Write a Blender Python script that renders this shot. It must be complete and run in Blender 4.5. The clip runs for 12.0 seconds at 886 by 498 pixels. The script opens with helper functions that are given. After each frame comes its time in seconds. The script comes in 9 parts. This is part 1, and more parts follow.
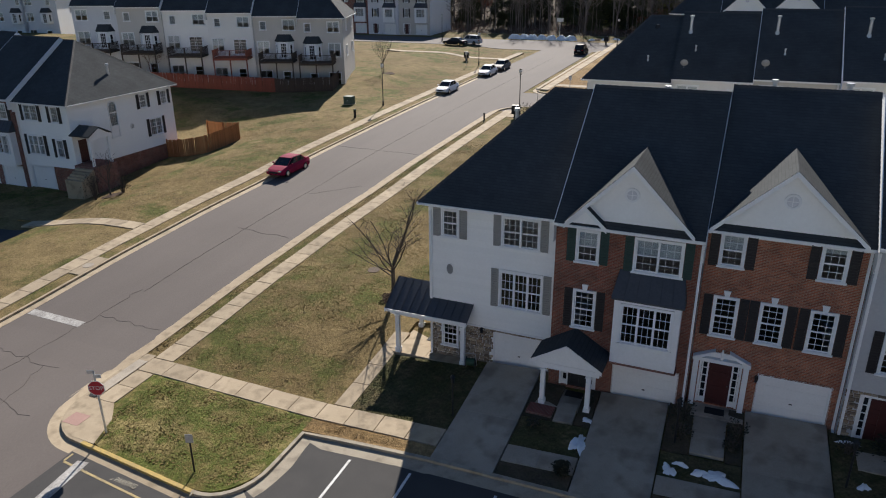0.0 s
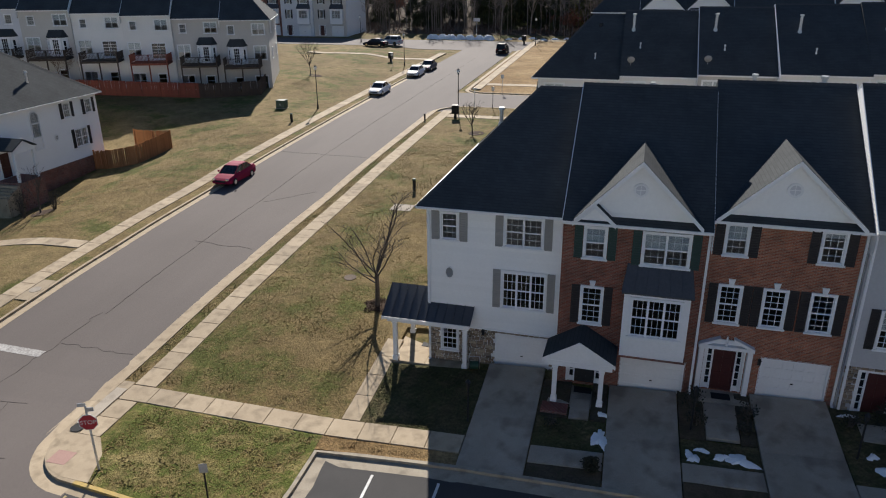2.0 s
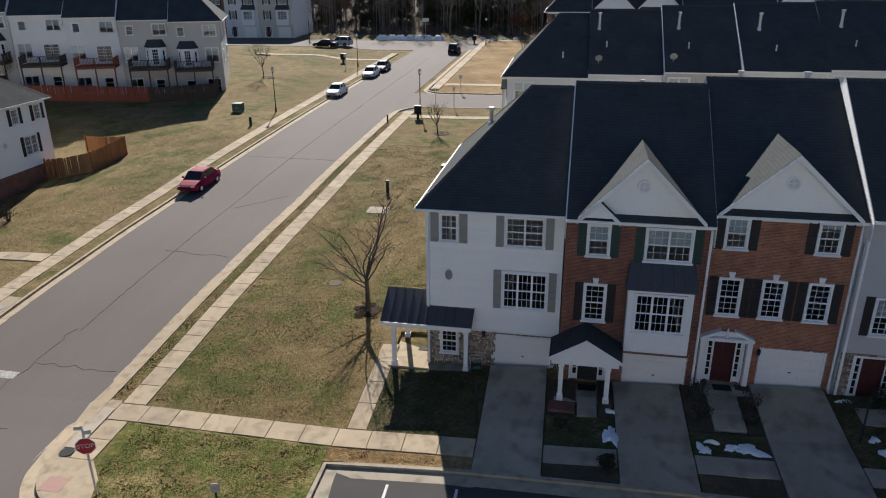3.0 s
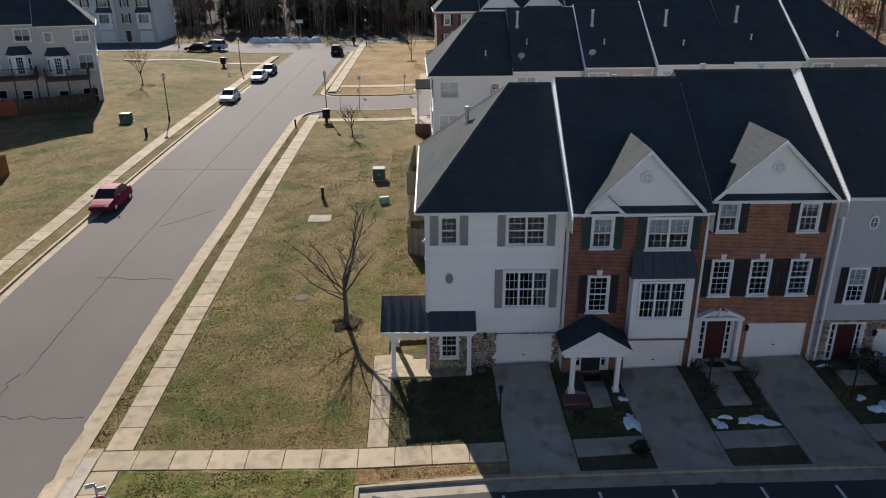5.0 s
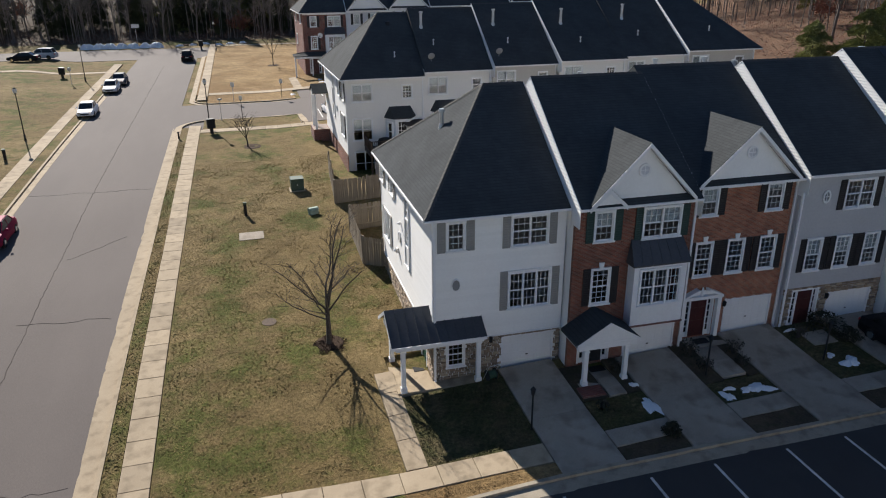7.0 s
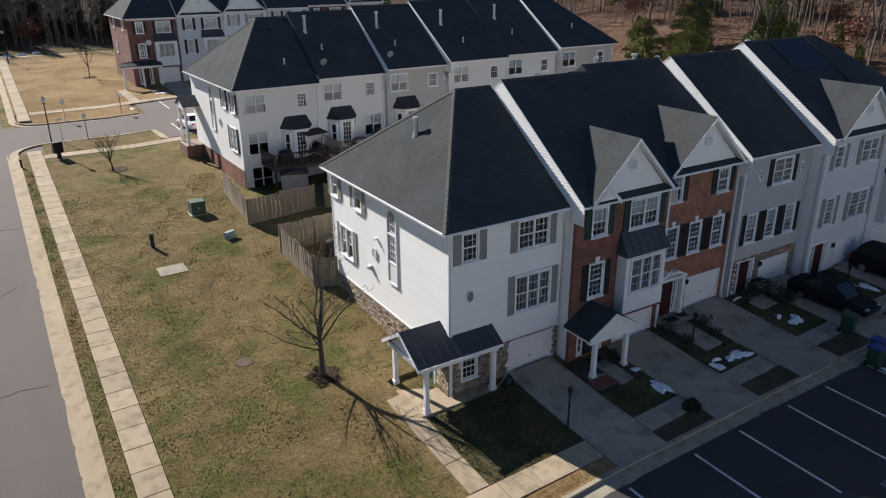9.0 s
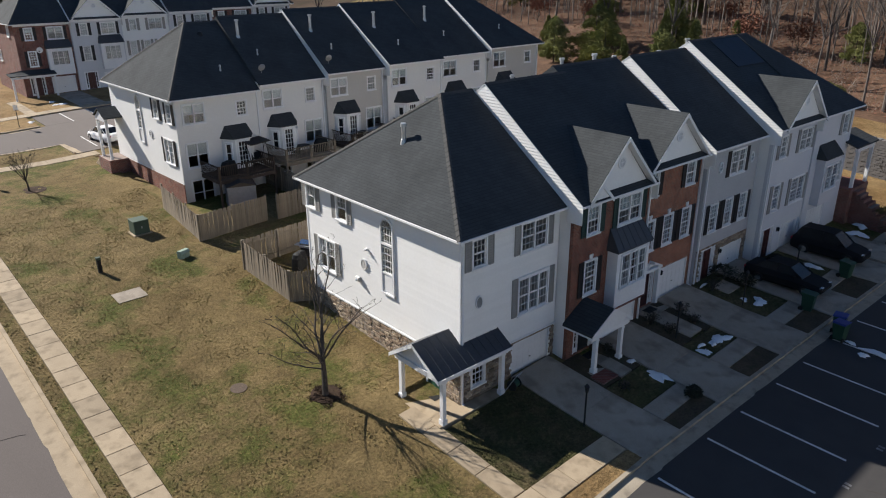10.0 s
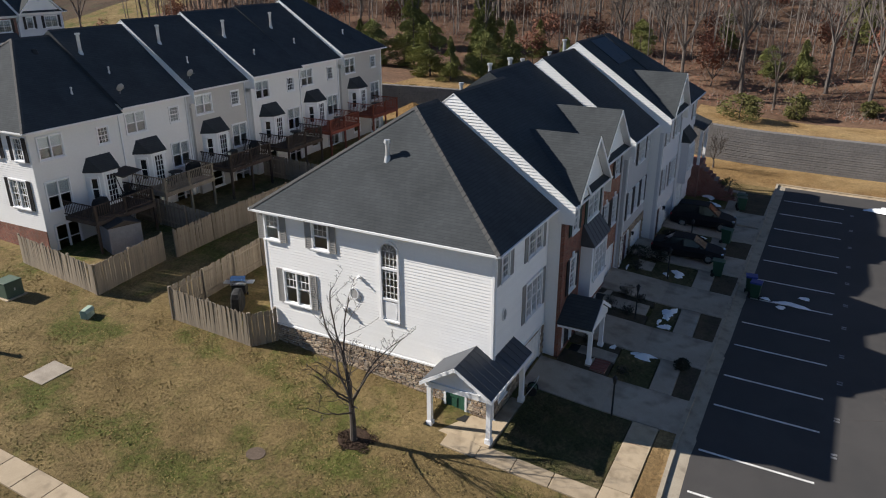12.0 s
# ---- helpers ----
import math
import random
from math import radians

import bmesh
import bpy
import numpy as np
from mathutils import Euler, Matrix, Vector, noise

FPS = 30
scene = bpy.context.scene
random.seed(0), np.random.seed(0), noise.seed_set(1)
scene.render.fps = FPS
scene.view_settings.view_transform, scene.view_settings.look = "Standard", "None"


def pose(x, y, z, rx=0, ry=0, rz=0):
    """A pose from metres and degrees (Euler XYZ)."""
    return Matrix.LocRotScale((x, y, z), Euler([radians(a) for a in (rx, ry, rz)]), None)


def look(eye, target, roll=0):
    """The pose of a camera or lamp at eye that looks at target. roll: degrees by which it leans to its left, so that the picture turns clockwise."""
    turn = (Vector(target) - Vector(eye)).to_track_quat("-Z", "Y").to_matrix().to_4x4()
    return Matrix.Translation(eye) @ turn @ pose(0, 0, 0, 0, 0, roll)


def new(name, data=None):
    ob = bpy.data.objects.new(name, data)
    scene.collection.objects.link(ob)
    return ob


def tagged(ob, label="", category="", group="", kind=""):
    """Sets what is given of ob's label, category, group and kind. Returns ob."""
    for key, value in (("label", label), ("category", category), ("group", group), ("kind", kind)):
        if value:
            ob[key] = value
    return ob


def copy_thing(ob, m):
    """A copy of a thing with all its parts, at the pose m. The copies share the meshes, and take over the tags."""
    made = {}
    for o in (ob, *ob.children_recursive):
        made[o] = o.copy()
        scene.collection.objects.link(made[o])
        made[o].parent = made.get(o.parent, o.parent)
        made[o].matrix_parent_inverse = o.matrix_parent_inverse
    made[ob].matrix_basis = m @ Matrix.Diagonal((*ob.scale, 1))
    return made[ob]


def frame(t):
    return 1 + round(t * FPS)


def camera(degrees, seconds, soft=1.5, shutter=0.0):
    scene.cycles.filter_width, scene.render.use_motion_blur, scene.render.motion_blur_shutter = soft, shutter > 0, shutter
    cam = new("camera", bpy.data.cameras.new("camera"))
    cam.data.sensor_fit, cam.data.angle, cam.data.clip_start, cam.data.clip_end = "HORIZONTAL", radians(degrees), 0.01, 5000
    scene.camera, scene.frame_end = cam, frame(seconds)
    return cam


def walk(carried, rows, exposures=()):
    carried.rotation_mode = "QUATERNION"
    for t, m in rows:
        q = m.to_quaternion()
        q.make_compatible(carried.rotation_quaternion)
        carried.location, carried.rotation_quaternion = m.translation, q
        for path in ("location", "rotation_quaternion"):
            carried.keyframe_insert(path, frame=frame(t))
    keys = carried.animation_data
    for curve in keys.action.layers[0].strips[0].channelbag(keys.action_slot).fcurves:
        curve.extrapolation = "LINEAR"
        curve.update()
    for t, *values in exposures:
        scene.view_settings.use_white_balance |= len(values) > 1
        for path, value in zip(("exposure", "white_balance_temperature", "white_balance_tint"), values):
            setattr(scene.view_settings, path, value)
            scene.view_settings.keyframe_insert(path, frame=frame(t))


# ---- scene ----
cam = camera(63.6, 12.0, 1.1)
METRES, EYE, TILT, LEAN, TURN = 46.3, 20.0, 0.0, 0.0, 22.4
ROWS = [
    (0.0, 0.0, 0.0, 0.0, -0.13, -21.44, 0.33),
    (0.5, -0.021, 0.003, -0.0002, -1.92, -21.44, 0.33),
    (1.0, -0.0435, 0.007, -0.0004, -3.83, -21.45, 0.34),
    (1.5, -0.0668, 0.0123, -0.0006, -5.88, -21.45, 0.36),
    (2.0, -0.0916, 0.0183, -0.0011, -8.0, -21.43, 0.34),
    (2.5, -0.118, 0.0261, -0.0017, -10.34, -21.43, 0.34),
    (4.5, -0.2361, 0.0777, -0.0044, -21.4, -21.41, 0.28),
    (5.0, -0.268, 0.096, -0.005, -24.59, -21.41, 0.26),
    (5.5, -0.3004, 0.1172, -0.0053, -27.85, -21.42, 0.26),
    (6.0, -0.3327, 0.1412, -0.0054, -31.32, -21.44, 0.28),
    (6.5, -0.3656, 0.1688, -0.0051, -35.0, -21.45, 0.26),
    (7.0, -0.3977, 0.1992, -0.0049, -38.74, -21.44, 0.25),
    (9.0, -0.5136, 0.3585, 0.0003, -55.61, -21.58, 0.31),
    (9.5, -0.5372, 0.4068, 0.0019, -60.17, -21.61, 0.3),
    (10.0, -0.5573, 0.4588, 0.0035, -65.02, -21.62, 0.29),
    (10.5, -0.573, 0.5144, 0.0053, -69.85, -21.65, 0.26),
    (11.0, -0.5847, 0.5727, 0.0075, -74.95, -21.67, 0.21),
    (11.5, -0.5913, 0.6333, 0.0093, -79.97, -21.65, 0.2),
    (12.0, -0.5922, 0.6951, 0.0113, -85.5, -21.67, 0.17),
]
walk(cam, [(t, pose(0, 0, EYE, TILT, LEAN, TURN) @ pose(METRES * x, METRES * y, METRES * z, 90 + pitch, roll, yaw)) for t, x, y, z, yaw, pitch, roll in ROWS])

# ---- light ----
SUN_DIR = Vector((-0.27, 1.0, 0.662)).normalized()      # towards the sun
SUN_ELEV = math.asin(SUN_DIR.z)
world = bpy.data.worlds.new("world")
scene.world = world
world.use_nodes = True
wn = world.node_tree
sky = wn.nodes.new("ShaderNodeTexSky")
sky.sky_type, sky.sun_disc = "NISHITA", False
sky.sun_elevation = SUN_ELEV
sky.sun_rotation = math.atan2(SUN_DIR.x, SUN_DIR.y)
sky.air_density, sky.dust_density, sky.ozone_density = 1.0, 0.05, 6.5
wn.links.new(sky.outputs["Color"], wn.nodes["Background"].inputs["Color"])
wn.nodes["Background"].inputs["Strength"].default_value = 0.05
lamp = bpy.data.lights.new("sun", "SUN")
lamp.energy, lamp.angle, lamp.color = 5.0, radians(0.6), (1.0, 0.945, 0.875)
sun = new("sun", lamp)
sun.matrix_world = look(SUN_DIR * 200, (0, 0, 0))
scene.view_settings.exposure = 0.74

# ---- materials ----
def nodes_of(name):
    m = bpy.data.materials.new(name)
    m.use_nodes = True
    return m, m.node_tree, m.node_tree.nodes["Principled BSDF"]


def surface(name, a, b, rough=0.8, coarse=0.3, fine=12.0, bump=0.3, depth=0.01, metal=0.0, vary=0.0, c=None, spec=0.3, mid=0.5, band=None, stretch=(1, 1, 1), stain=0.0):
    """Two-scale noise between colours a and b, fine bump, a third patch colour c, a change from piece to piece, dark streaks."""
    m, nt, p = nodes_of(name)
    n, l = nt.nodes, nt.links
    geo = n.new("ShaderNodeTexCoord")
    mp = n.new("ShaderNodeMapping")
    mp.inputs["Scale"].default_value = stretch
    l.new(geo.outputs["Object"], mp.inputs["Vector"])
    n1, n2 = n.new("ShaderNodeTexNoise"), n.new("ShaderNodeTexNoise")
    for nn, sc, de in ((n1, coarse, 6), (n2, fine, 5)):
        nn.inputs["Scale"].default_value, nn.inputs["Detail"].default_value, nn.inputs["Roughness"].default_value = sc, de, 0.65
        l.new(mp.outputs["Vector"], nn.inputs["Vector"])
    add = n.new("ShaderNodeMath")
    add.operation = "ADD"
    l.new(n1.outputs["Fac"], add.inputs[0])
    l.new(n2.outputs["Fac"], add.inputs[1])
    ramp = n.new("ShaderNodeMapRange")
    ramp.inputs["From Min"].default_value, ramp.inputs["From Max"].default_value = 0.7 + (mid - 0.5), 1.3 + (mid - 0.5)
    l.new(add.outputs[0], ramp.inputs["Value"])
    mix = n.new("ShaderNodeMix")
    mix.data_type = "RGBA"
    mix.inputs[6].default_value, mix.inputs[7].default_value = (*a, 1), (*b, 1)
    l.new(ramp.outputs[0], mix.inputs[0])
    out = mix.outputs[2]
    if c:
        n3 = n.new("ShaderNodeTexNoise")
        n3.inputs["Scale"].default_value, n3.inputs["Detail"].default_value = coarse * 2.7, 8
        l.new(mp.outputs["Vector"], n3.inputs["Vector"])
        r3 = n.new("ShaderNodeMapRange")
        r3.inputs["From Min"].default_value, r3.inputs["From Max"].default_value = 0.5, 0.68
        l.new(n3.outputs["Fac"], r3.inputs["Value"])
        mix3 = n.new("ShaderNodeMix")
        mix3.data_type = "RGBA"
        mix3.inputs[7].default_value = (*c, 1)
        l.new(out, mix3.inputs[6])
        l.new(r3.outputs[0], mix3.inputs[0])
        out = mix3.outputs[2]
    if vary:
        info, hsv, mr = n.new("ShaderNodeObjectInfo"), n.new("ShaderNodeHueSaturation"), n.new("ShaderNodeMapRange")
        mr.inputs["To Min"].default_value, mr.inputs["To Max"].default_value = 1 - vary, 1 + vary
        l.new(info.outputs["Random"], mr.inputs["Value"])
        l.new(mr.outputs[0], hsv.inputs["Value"])
        l.new(out, hsv.inputs["Color"])
        out = hsv.outputs["Color"]
    l.new(out, p.inputs["Base Color"])
    p.inputs["Roughness"].default_value, p.inputs["Metallic"].default_value = rough, metal
    p.inputs["Specular IOR Level"].default_value = spec
    if bump:
        bp = n.new("ShaderNodeBump")
        bp.inputs["Strength"].default_value, bp.inputs["Distance"].default_value = bump, depth
        l.new(n2.outputs["Fac"], bp.inputs["Height"])
        l.new(bp.outputs["Normal"], p.inputs["Normal"])
    return m


def bricks(name, a, b, mortar, size=(0.2, 0.065), gap=0.012, rough=0.85, bump=0.6, offset=0.5, vertical=True, stone=False):
    """Coursed pieces too small to pick apart, on upright faces: across by x + y, up by z."""
    m, nt, p = nodes_of(name)
    n, l = nt.nodes, nt.links
    geo, sep, add, com = n.new("ShaderNodeTexCoord"), n.new("ShaderNodeSeparateXYZ"), n.new("ShaderNodeMath"), n.new("ShaderNodeCombineXYZ")
    l.new(geo.outputs["Object"], sep.inputs[0])
    l.new(sep.outputs["X"], add.inputs[0])
    l.new(sep.outputs["Y"], add.inputs[1])
    l.new(add.outputs[0], com.inputs["X"])
    l.new(sep.outputs["Z"], com.inputs["Y"])
    t = n.new("ShaderNodeTexBrick")
    t.offset = offset
    t.inputs["Scale"].default_value = 1.0
    t.inputs["Brick Width"].default_value, t.inputs["Row Height"].default_value = size
    t.inputs["Mortar Size"].default_value, t.inputs["Mortar Smooth"].default_value = gap, 0.3
    t.inputs["Color1"].default_value, t.inputs["Color2"].default_value, t.inputs["Mortar"].default_value = (*a, 1), (*b, 1), (*mortar, 1)
    l.new(com.outputs[0], t.inputs["Vector"])
    nz = n.new("ShaderNodeTexNoise")
    nz.inputs["Scale"].default_value, nz.inputs["Detail"].default_value = 1.3, 8
    l.new(geo.outputs["Object"], nz.inputs["Vector"])
    hsv, mr = n.new("ShaderNodeHueSaturation"), n.new("ShaderNodeMapRange")
    mr.inputs["From Min"].default_value, mr.inputs["From Max"].default_value = 0.3, 0.7
    mr.inputs["To Min"].default_value, mr.inputs["To Max"].default_value = 0.72, 1.25
    l.new(nz.outputs["Fac"], mr.inputs["Value"])
    l.new(mr.outputs[0], hsv.inputs["Value"])
    l.new(t.outputs["Color"], hsv.inputs["Color"])
    l.new(hsv.outputs["Color"], p.inputs["Base Color"])
    p.inputs["Roughness"].default_value = rough
    bp = n.new("ShaderNodeBump")
    bp.invert = True
    bp.inputs["Strength"].default_value, bp.inputs["Distance"].default_value = bump, 0.01
    l.new(t.outputs["Fac"], bp.inputs["Height"])
    l.new(bp.outputs["Normal"], p.inputs["Normal"])
    return m


def shingles(name, a, b):
    """Asphalt shingles: courses run level, told by the height; tabs of uneven tone."""
    m, nt, p = nodes_of(name)
    n, l = nt.nodes, nt.links
    geo, sep, add, com = n.new("ShaderNodeTexCoord"), n.new("ShaderNodeSeparateXYZ"), n.new("ShaderNodeMath"), n.new("ShaderNodeCombineXYZ")
    l.new(geo.outputs["Object"], sep.inputs[0])
    l.new(sep.outputs["X"], add.inputs[0])
    l.new(sep.outputs["Y"], add.inputs[1])
    l.new(add.outputs[0], com.inputs["X"])
    l.new(sep.outputs["Z"], com.inputs["Y"])
    t = n.new("ShaderNodeTexBrick")
    t.offset = 0.37
    t.inputs["Brick Width"].default_value, t.inputs["Row Height"].default_value = 0.31, 0.1
    t.inputs["Scale"].default_value = 1.0
    t.inputs["Mortar Size"].default_value, t.inputs["Mortar Smooth"].default_value = 0.009, 0.4
    dark = tuple(v * 0.8 for v in a)
    t.inputs["Color1"].default_value, t.inputs["Color2"].default_value, t.inputs["Mortar"].default_value = (*a, 1), (*b, 1), (*dark, 1)
    l.new(com.outputs[0], t.inputs["Vector"])
    nz, nf = n.new("ShaderNodeTexNoise"), n.new("ShaderNodeTexNoise")
    nz.inputs["Scale"].default_value, nz.inputs["Detail"].default_value = 0.55, 7
    nf.inputs["Scale"].default_value, nf.inputs["Detail"].default_value = 40, 3
    for q in (nz, nf):
        l.new(geo.outputs["Object"], q.inputs["Vector"])
    hsv, mr = n.new("ShaderNodeHueSaturation"), n.new("ShaderNodeMapRange")
    mr.inputs["From Min"].default_value, mr.inputs["From Max"].default_value = 0.3, 0.7
    mr.inputs["To Min"].default_value, mr.inputs["To Max"].default_value = 0.86, 1.14
    l.new(nz.outputs["Fac"], mr.inputs["Value"])
    l.new(mr.outputs[0], hsv.inputs["Value"])
    l.new(t.outputs["Color"], hsv.inputs["Color"])
    l.new(hsv.outputs["Color"], p.inputs["Base Color"])
    p.inputs["Roughness"].default_value = 0.92
    p.inputs["Specular IOR Level"].default_value = 0.12
    s = n.new("ShaderNodeMath")
    s.operation = "MULTIPLY_ADD"
    s.inputs[1].default_value = -1.0
    l.new(t.outputs["Fac"], s.inputs[0])
    l.new(nf.outputs["Fac"], s.inputs[2])
    bp = n.new("ShaderNodeBump")
    bp.inputs["Strength"].default_value, bp.inputs["Distance"].default_value = 0.35, 0.008
    l.new(s.outputs[0], bp.inputs["Height"])
    l.new(bp.outputs["Normal"], p.inputs["Normal"])
    return m


def glass_mat(name, tint=(0.75, 0.8, 0.82)):
    m, nt, p = nodes_of(name)
    p.inputs["Base Color"].default_value = (*tint, 1)
    p.inputs["Roughness"].default_value = 0.02
    p.inputs["IOR"].default_value = 1.45
    p.inputs["Transmission Weight"].default_value = 1.0
    return m


def turf(name, dead, straw, green, dark, patch=0.16, share=0.5):
    """Winter turf: broad patches of straw and green, mottling of half a metre, dark gaps between tufts."""
    m, nt, p = nodes_of(name)
    n, l = nt.nodes, nt.links
    tc = n.new("ShaderNodeTexCoord")

    def nz(scale, detail, rough=0.6):
        q = n.new("ShaderNodeTexNoise")
        q.inputs["Scale"].default_value, q.inputs["Detail"].default_value, q.inputs["Roughness"].default_value = scale, detail, rough
        l.new(tc.outputs["Object"], q.inputs["Vector"])
        return q.outputs["Fac"]

    def mix(fac, a, b, lo, hi):
        r, x = n.new("ShaderNodeMapRange"), n.new("ShaderNodeMix")
        x.data_type = "RGBA"
        r.inputs["From Min"].default_value, r.inputs["From Max"].default_value = lo, hi
        l.new(fac, r.inputs["Value"])
        l.new(r.outputs[0], x.inputs[0])
        for k, v in ((6, a), (7, b)):
            if isinstance(v, tuple):
                x.inputs[k].default_value = (*v, 1)
            else:
                l.new(v, x.inputs[k])
        return x.outputs[2]
    def level(colour, fac, lo, hi, dim, lift):
        """The colour made lighter and darker by a noise."""
        r, h = n.new("ShaderNodeMapRange"), n.new("ShaderNodeHueSaturation")
        r.inputs["From Min"].default_value, r.inputs["From Max"].default_value = lo, hi
        r.inputs["To Min"].default_value, r.inputs["To Max"].default_value = dim, lift
        l.new(fac, r.inputs["Value"])
        l.new(r.outputs[0], h.inputs["Value"])
        l.new(colour, h.inputs["Color"])
        return h.outputs["Color"]
    base = mix(nz(patch, 4), dead, straw, 0.38, 0.62)
    base = mix(nz(patch * 2.2, 7, 0.72), base, green, share, share + 0.12)
    base = mix(nz(1.3, 8, 0.78), base, dark, 0.52, 0.82)
    base = mix(nz(3.7, 6, 0.75), base, straw, 0.54, 0.74)
    base = level(base, nz(0.7, 6, 0.7), 0.32, 0.68, 0.78, 1.2)
    fine = nz(7.0, 7, 0.85)
    base = level(base, fine, 0.34, 0.64, 0.5, 1.45)
    l.new(base, p.inputs["Base Color"])
    p.inputs["Roughness"].default_value, p.inputs["Specular IOR Level"].default_value = 0.95, 0.1
    bp = n.new("ShaderNodeBump")
    bp.inputs["Strength"].default_value, bp.inputs["Distance"].default_value = 1.0, 0.07
    l.new(fine, bp.inputs["Height"])
    l.new(bp.outputs["Normal"], p.inputs["Normal"])
    return m


GRASS = turf("winter_grass", (0.15, 0.106, 0.046), (0.215, 0.157, 0.074), (0.09, 0.096, 0.026), (0.064, 0.06, 0.022), patch=0.11, share=0.49)
GRASS_GREEN = turf("green_winter_grass", (0.17, 0.135, 0.048), (0.26, 0.205, 0.088), (0.1, 0.115, 0.027), (0.06, 0.066, 0.02), patch=0.4, share=0.42)
GRASS_DRY = turf("dry_grass", (0.21, 0.13, 0.056), (0.3, 0.205, 0.1), (0.17, 0.13, 0.052), (0.11, 0.07, 0.034), share=0.6)
# Same turf in darker, duller tones, laid in the front yards.
GRASS_DARK = turf("dark_grass", (0.095, 0.078, 0.04), (0.14, 0.112, 0.06), (0.072, 0.07, 0.03), (0.042, 0.04, 0.02), patch=0.4, share=0.42)
SOIL = surface("bare_soil", (0.045, 0.036, 0.025), (0.125, 0.096, 0.064), 0.95, 0.9, 12.0, 0.8, 0.04, c=(0.07, 0.06, 0.034), spec=0.1)
# Leaf litter with the north woods' tree shade painted into its colour.
LITTER_SHADED = surface("shaded_leaf_litter", (0.035, 0.025, 0.017), (0.10, 0.066, 0.043), 0.95, 0.15, 2.5, 0.9, 0.08, c=(0.06, 0.05, 0.03), spec=0.1)
LITTER = surface("leaf_litter", (0.065, 0.038, 0.026), (0.21, 0.128, 0.083), 0.95, 0.22, 2.5, 0.9, 0.08, c=(0.13, 0.082, 0.056), spec=0.1)
MULCH = surface("bark_mulch", (0.03, 0.022, 0.017), (0.10, 0.065, 0.045), 0.95, 1.0, 18.0, 0.9, 0.04, spec=0.1)
ASPHALT = surface("worn_asphalt", (0.104, 0.087, 0.079), (0.148, 0.126, 0.114), 0.9, 0.12, 35.0, 0.4, 0.01, c=(0.12, 0.102, 0.093), stretch=(1, 0.25, 1))
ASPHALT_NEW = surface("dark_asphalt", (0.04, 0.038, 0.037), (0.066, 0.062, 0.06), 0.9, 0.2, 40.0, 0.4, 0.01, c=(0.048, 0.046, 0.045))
TAR = surface("tar_seal", (0.072, 0.062, 0.056), (0.11, 0.095, 0.087), 0.95, 1.0, 20.0, 0.2, spec=0.05)
PAINT_FADED = surface("faded_paint", (0.3, 0.27, 0.2), (0.46, 0.42, 0.33), 0.9, 3.0, 14.0, 0.2)
PAINT_FAINT = surface("worn_paint", (0.1, 0.1, 0.1), (0.3, 0.3, 0.3), 0.9, 3.0, 14.0, 0.2)
CONCRETE = surface("concrete", (0.32, 0.25, 0.168), (0.43, 0.345, 0.24), 0.9, 0.7, 30.0, 0.3, 0.006, vary=0.13, c=(0.27, 0.212, 0.142))
CONCRETE_OLD = surface("driveway_concrete", (0.26, 0.222, 0.175), (0.43, 0.37, 0.298), 0.9, 0.35, 25.0, 0.3, 0.006, c=(0.225, 0.19, 0.15), vary=0.05)
PAINT_LINE = surface("road_paint", (0.34, 0.33, 0.31), (0.74, 0.73, 0.7), 0.8, 1.5, 14.0, 0.2, mid=0.4)
PAINT_WORN = surface("worn_white_paint", (0.16, 0.145, 0.135), (0.5, 0.48, 0.45), 0.85, 1.5, 9.0, 0.2, mid=0.47)
KERB_YELLOW = surface("kerb_yellow", (0.3, 0.22, 0.1), (0.52, 0.36, 0.1), 0.8, 1.5, 9.0, 0.2)
PAINT_YELLOW = surface("yellow_paint", (0.2, 0.165, 0.11), (0.5, 0.38, 0.17), 0.8, 1.5, 14.0, 0.2)
PINK = surface("tactile_pink", (0.33, 0.2, 0.165), (0.4, 0.25, 0.21), 0.9, 1.5, 14.0, 0.2)
SIDING_WHITE = surface("white_siding", (0.80, 0.79, 0.77), (0.86, 0.85, 0.83), 0.6, 0.4, 8.0, 0.05, vary=0.02)
SIDING_GREY = surface("grey_siding", (0.40, 0.40, 0.41), (0.47, 0.47, 0.48), 0.6, 0.4, 8.0, 0.05, vary=0.02)
SIDING_PALE = surface("pale_siding", (0.56, 0.56, 0.59), (0.64, 0.64, 0.66), 0.6, 0.4, 8.0, 0.05, vary=0.02)
SIDING_TAUPE = surface("taupe_siding", (0.48, 0.45, 0.41), (0.55, 0.52, 0.48), 0.6, 0.4, 8.0, 0.05, vary=0.02)
SIDING_CREAM = surface("cream_siding", (0.70, 0.68, 0.65), (0.77, 0.75, 0.72), 0.6, 0.4, 8.0, 0.05, vary=0.02)
TRIM = surface("white_trim", (0.74, 0.74, 0.74), (0.82, 0.82, 0.82), 0.5, 0.8, 9.0, 0.05)
GARAGE = surface("garage_paint", (0.72, 0.71, 0.70), (0.8, 0.79, 0.78), 0.5, 0.8, 9.0, 0.05)
BRICK = bricks("red_brick", (0.25, 0.064, 0.033), (0.125, 0.032, 0.02), (0.24, 0.165, 0.125))
BRICK_ORANGE = bricks("orange_brick", (0.37, 0.105, 0.048), (0.19, 0.05, 0.026), (0.33, 0.235, 0.17))
BRICK_DARK = bricks("dark_brick", (0.22, 0.06, 0.042), (0.12, 0.035, 0.026), (0.24, 0.18, 0.15))
ROOF = shingles("asphalt_shingles", (0.0495, 0.0545, 0.058), (0.0575, 0.0625, 0.066))
ROOF_CAP = surface("cap_shingles", (0.05, 0.05, 0.05), (0.085, 0.083, 0.08), 0.9, 1.0, 12.0, 0.4)
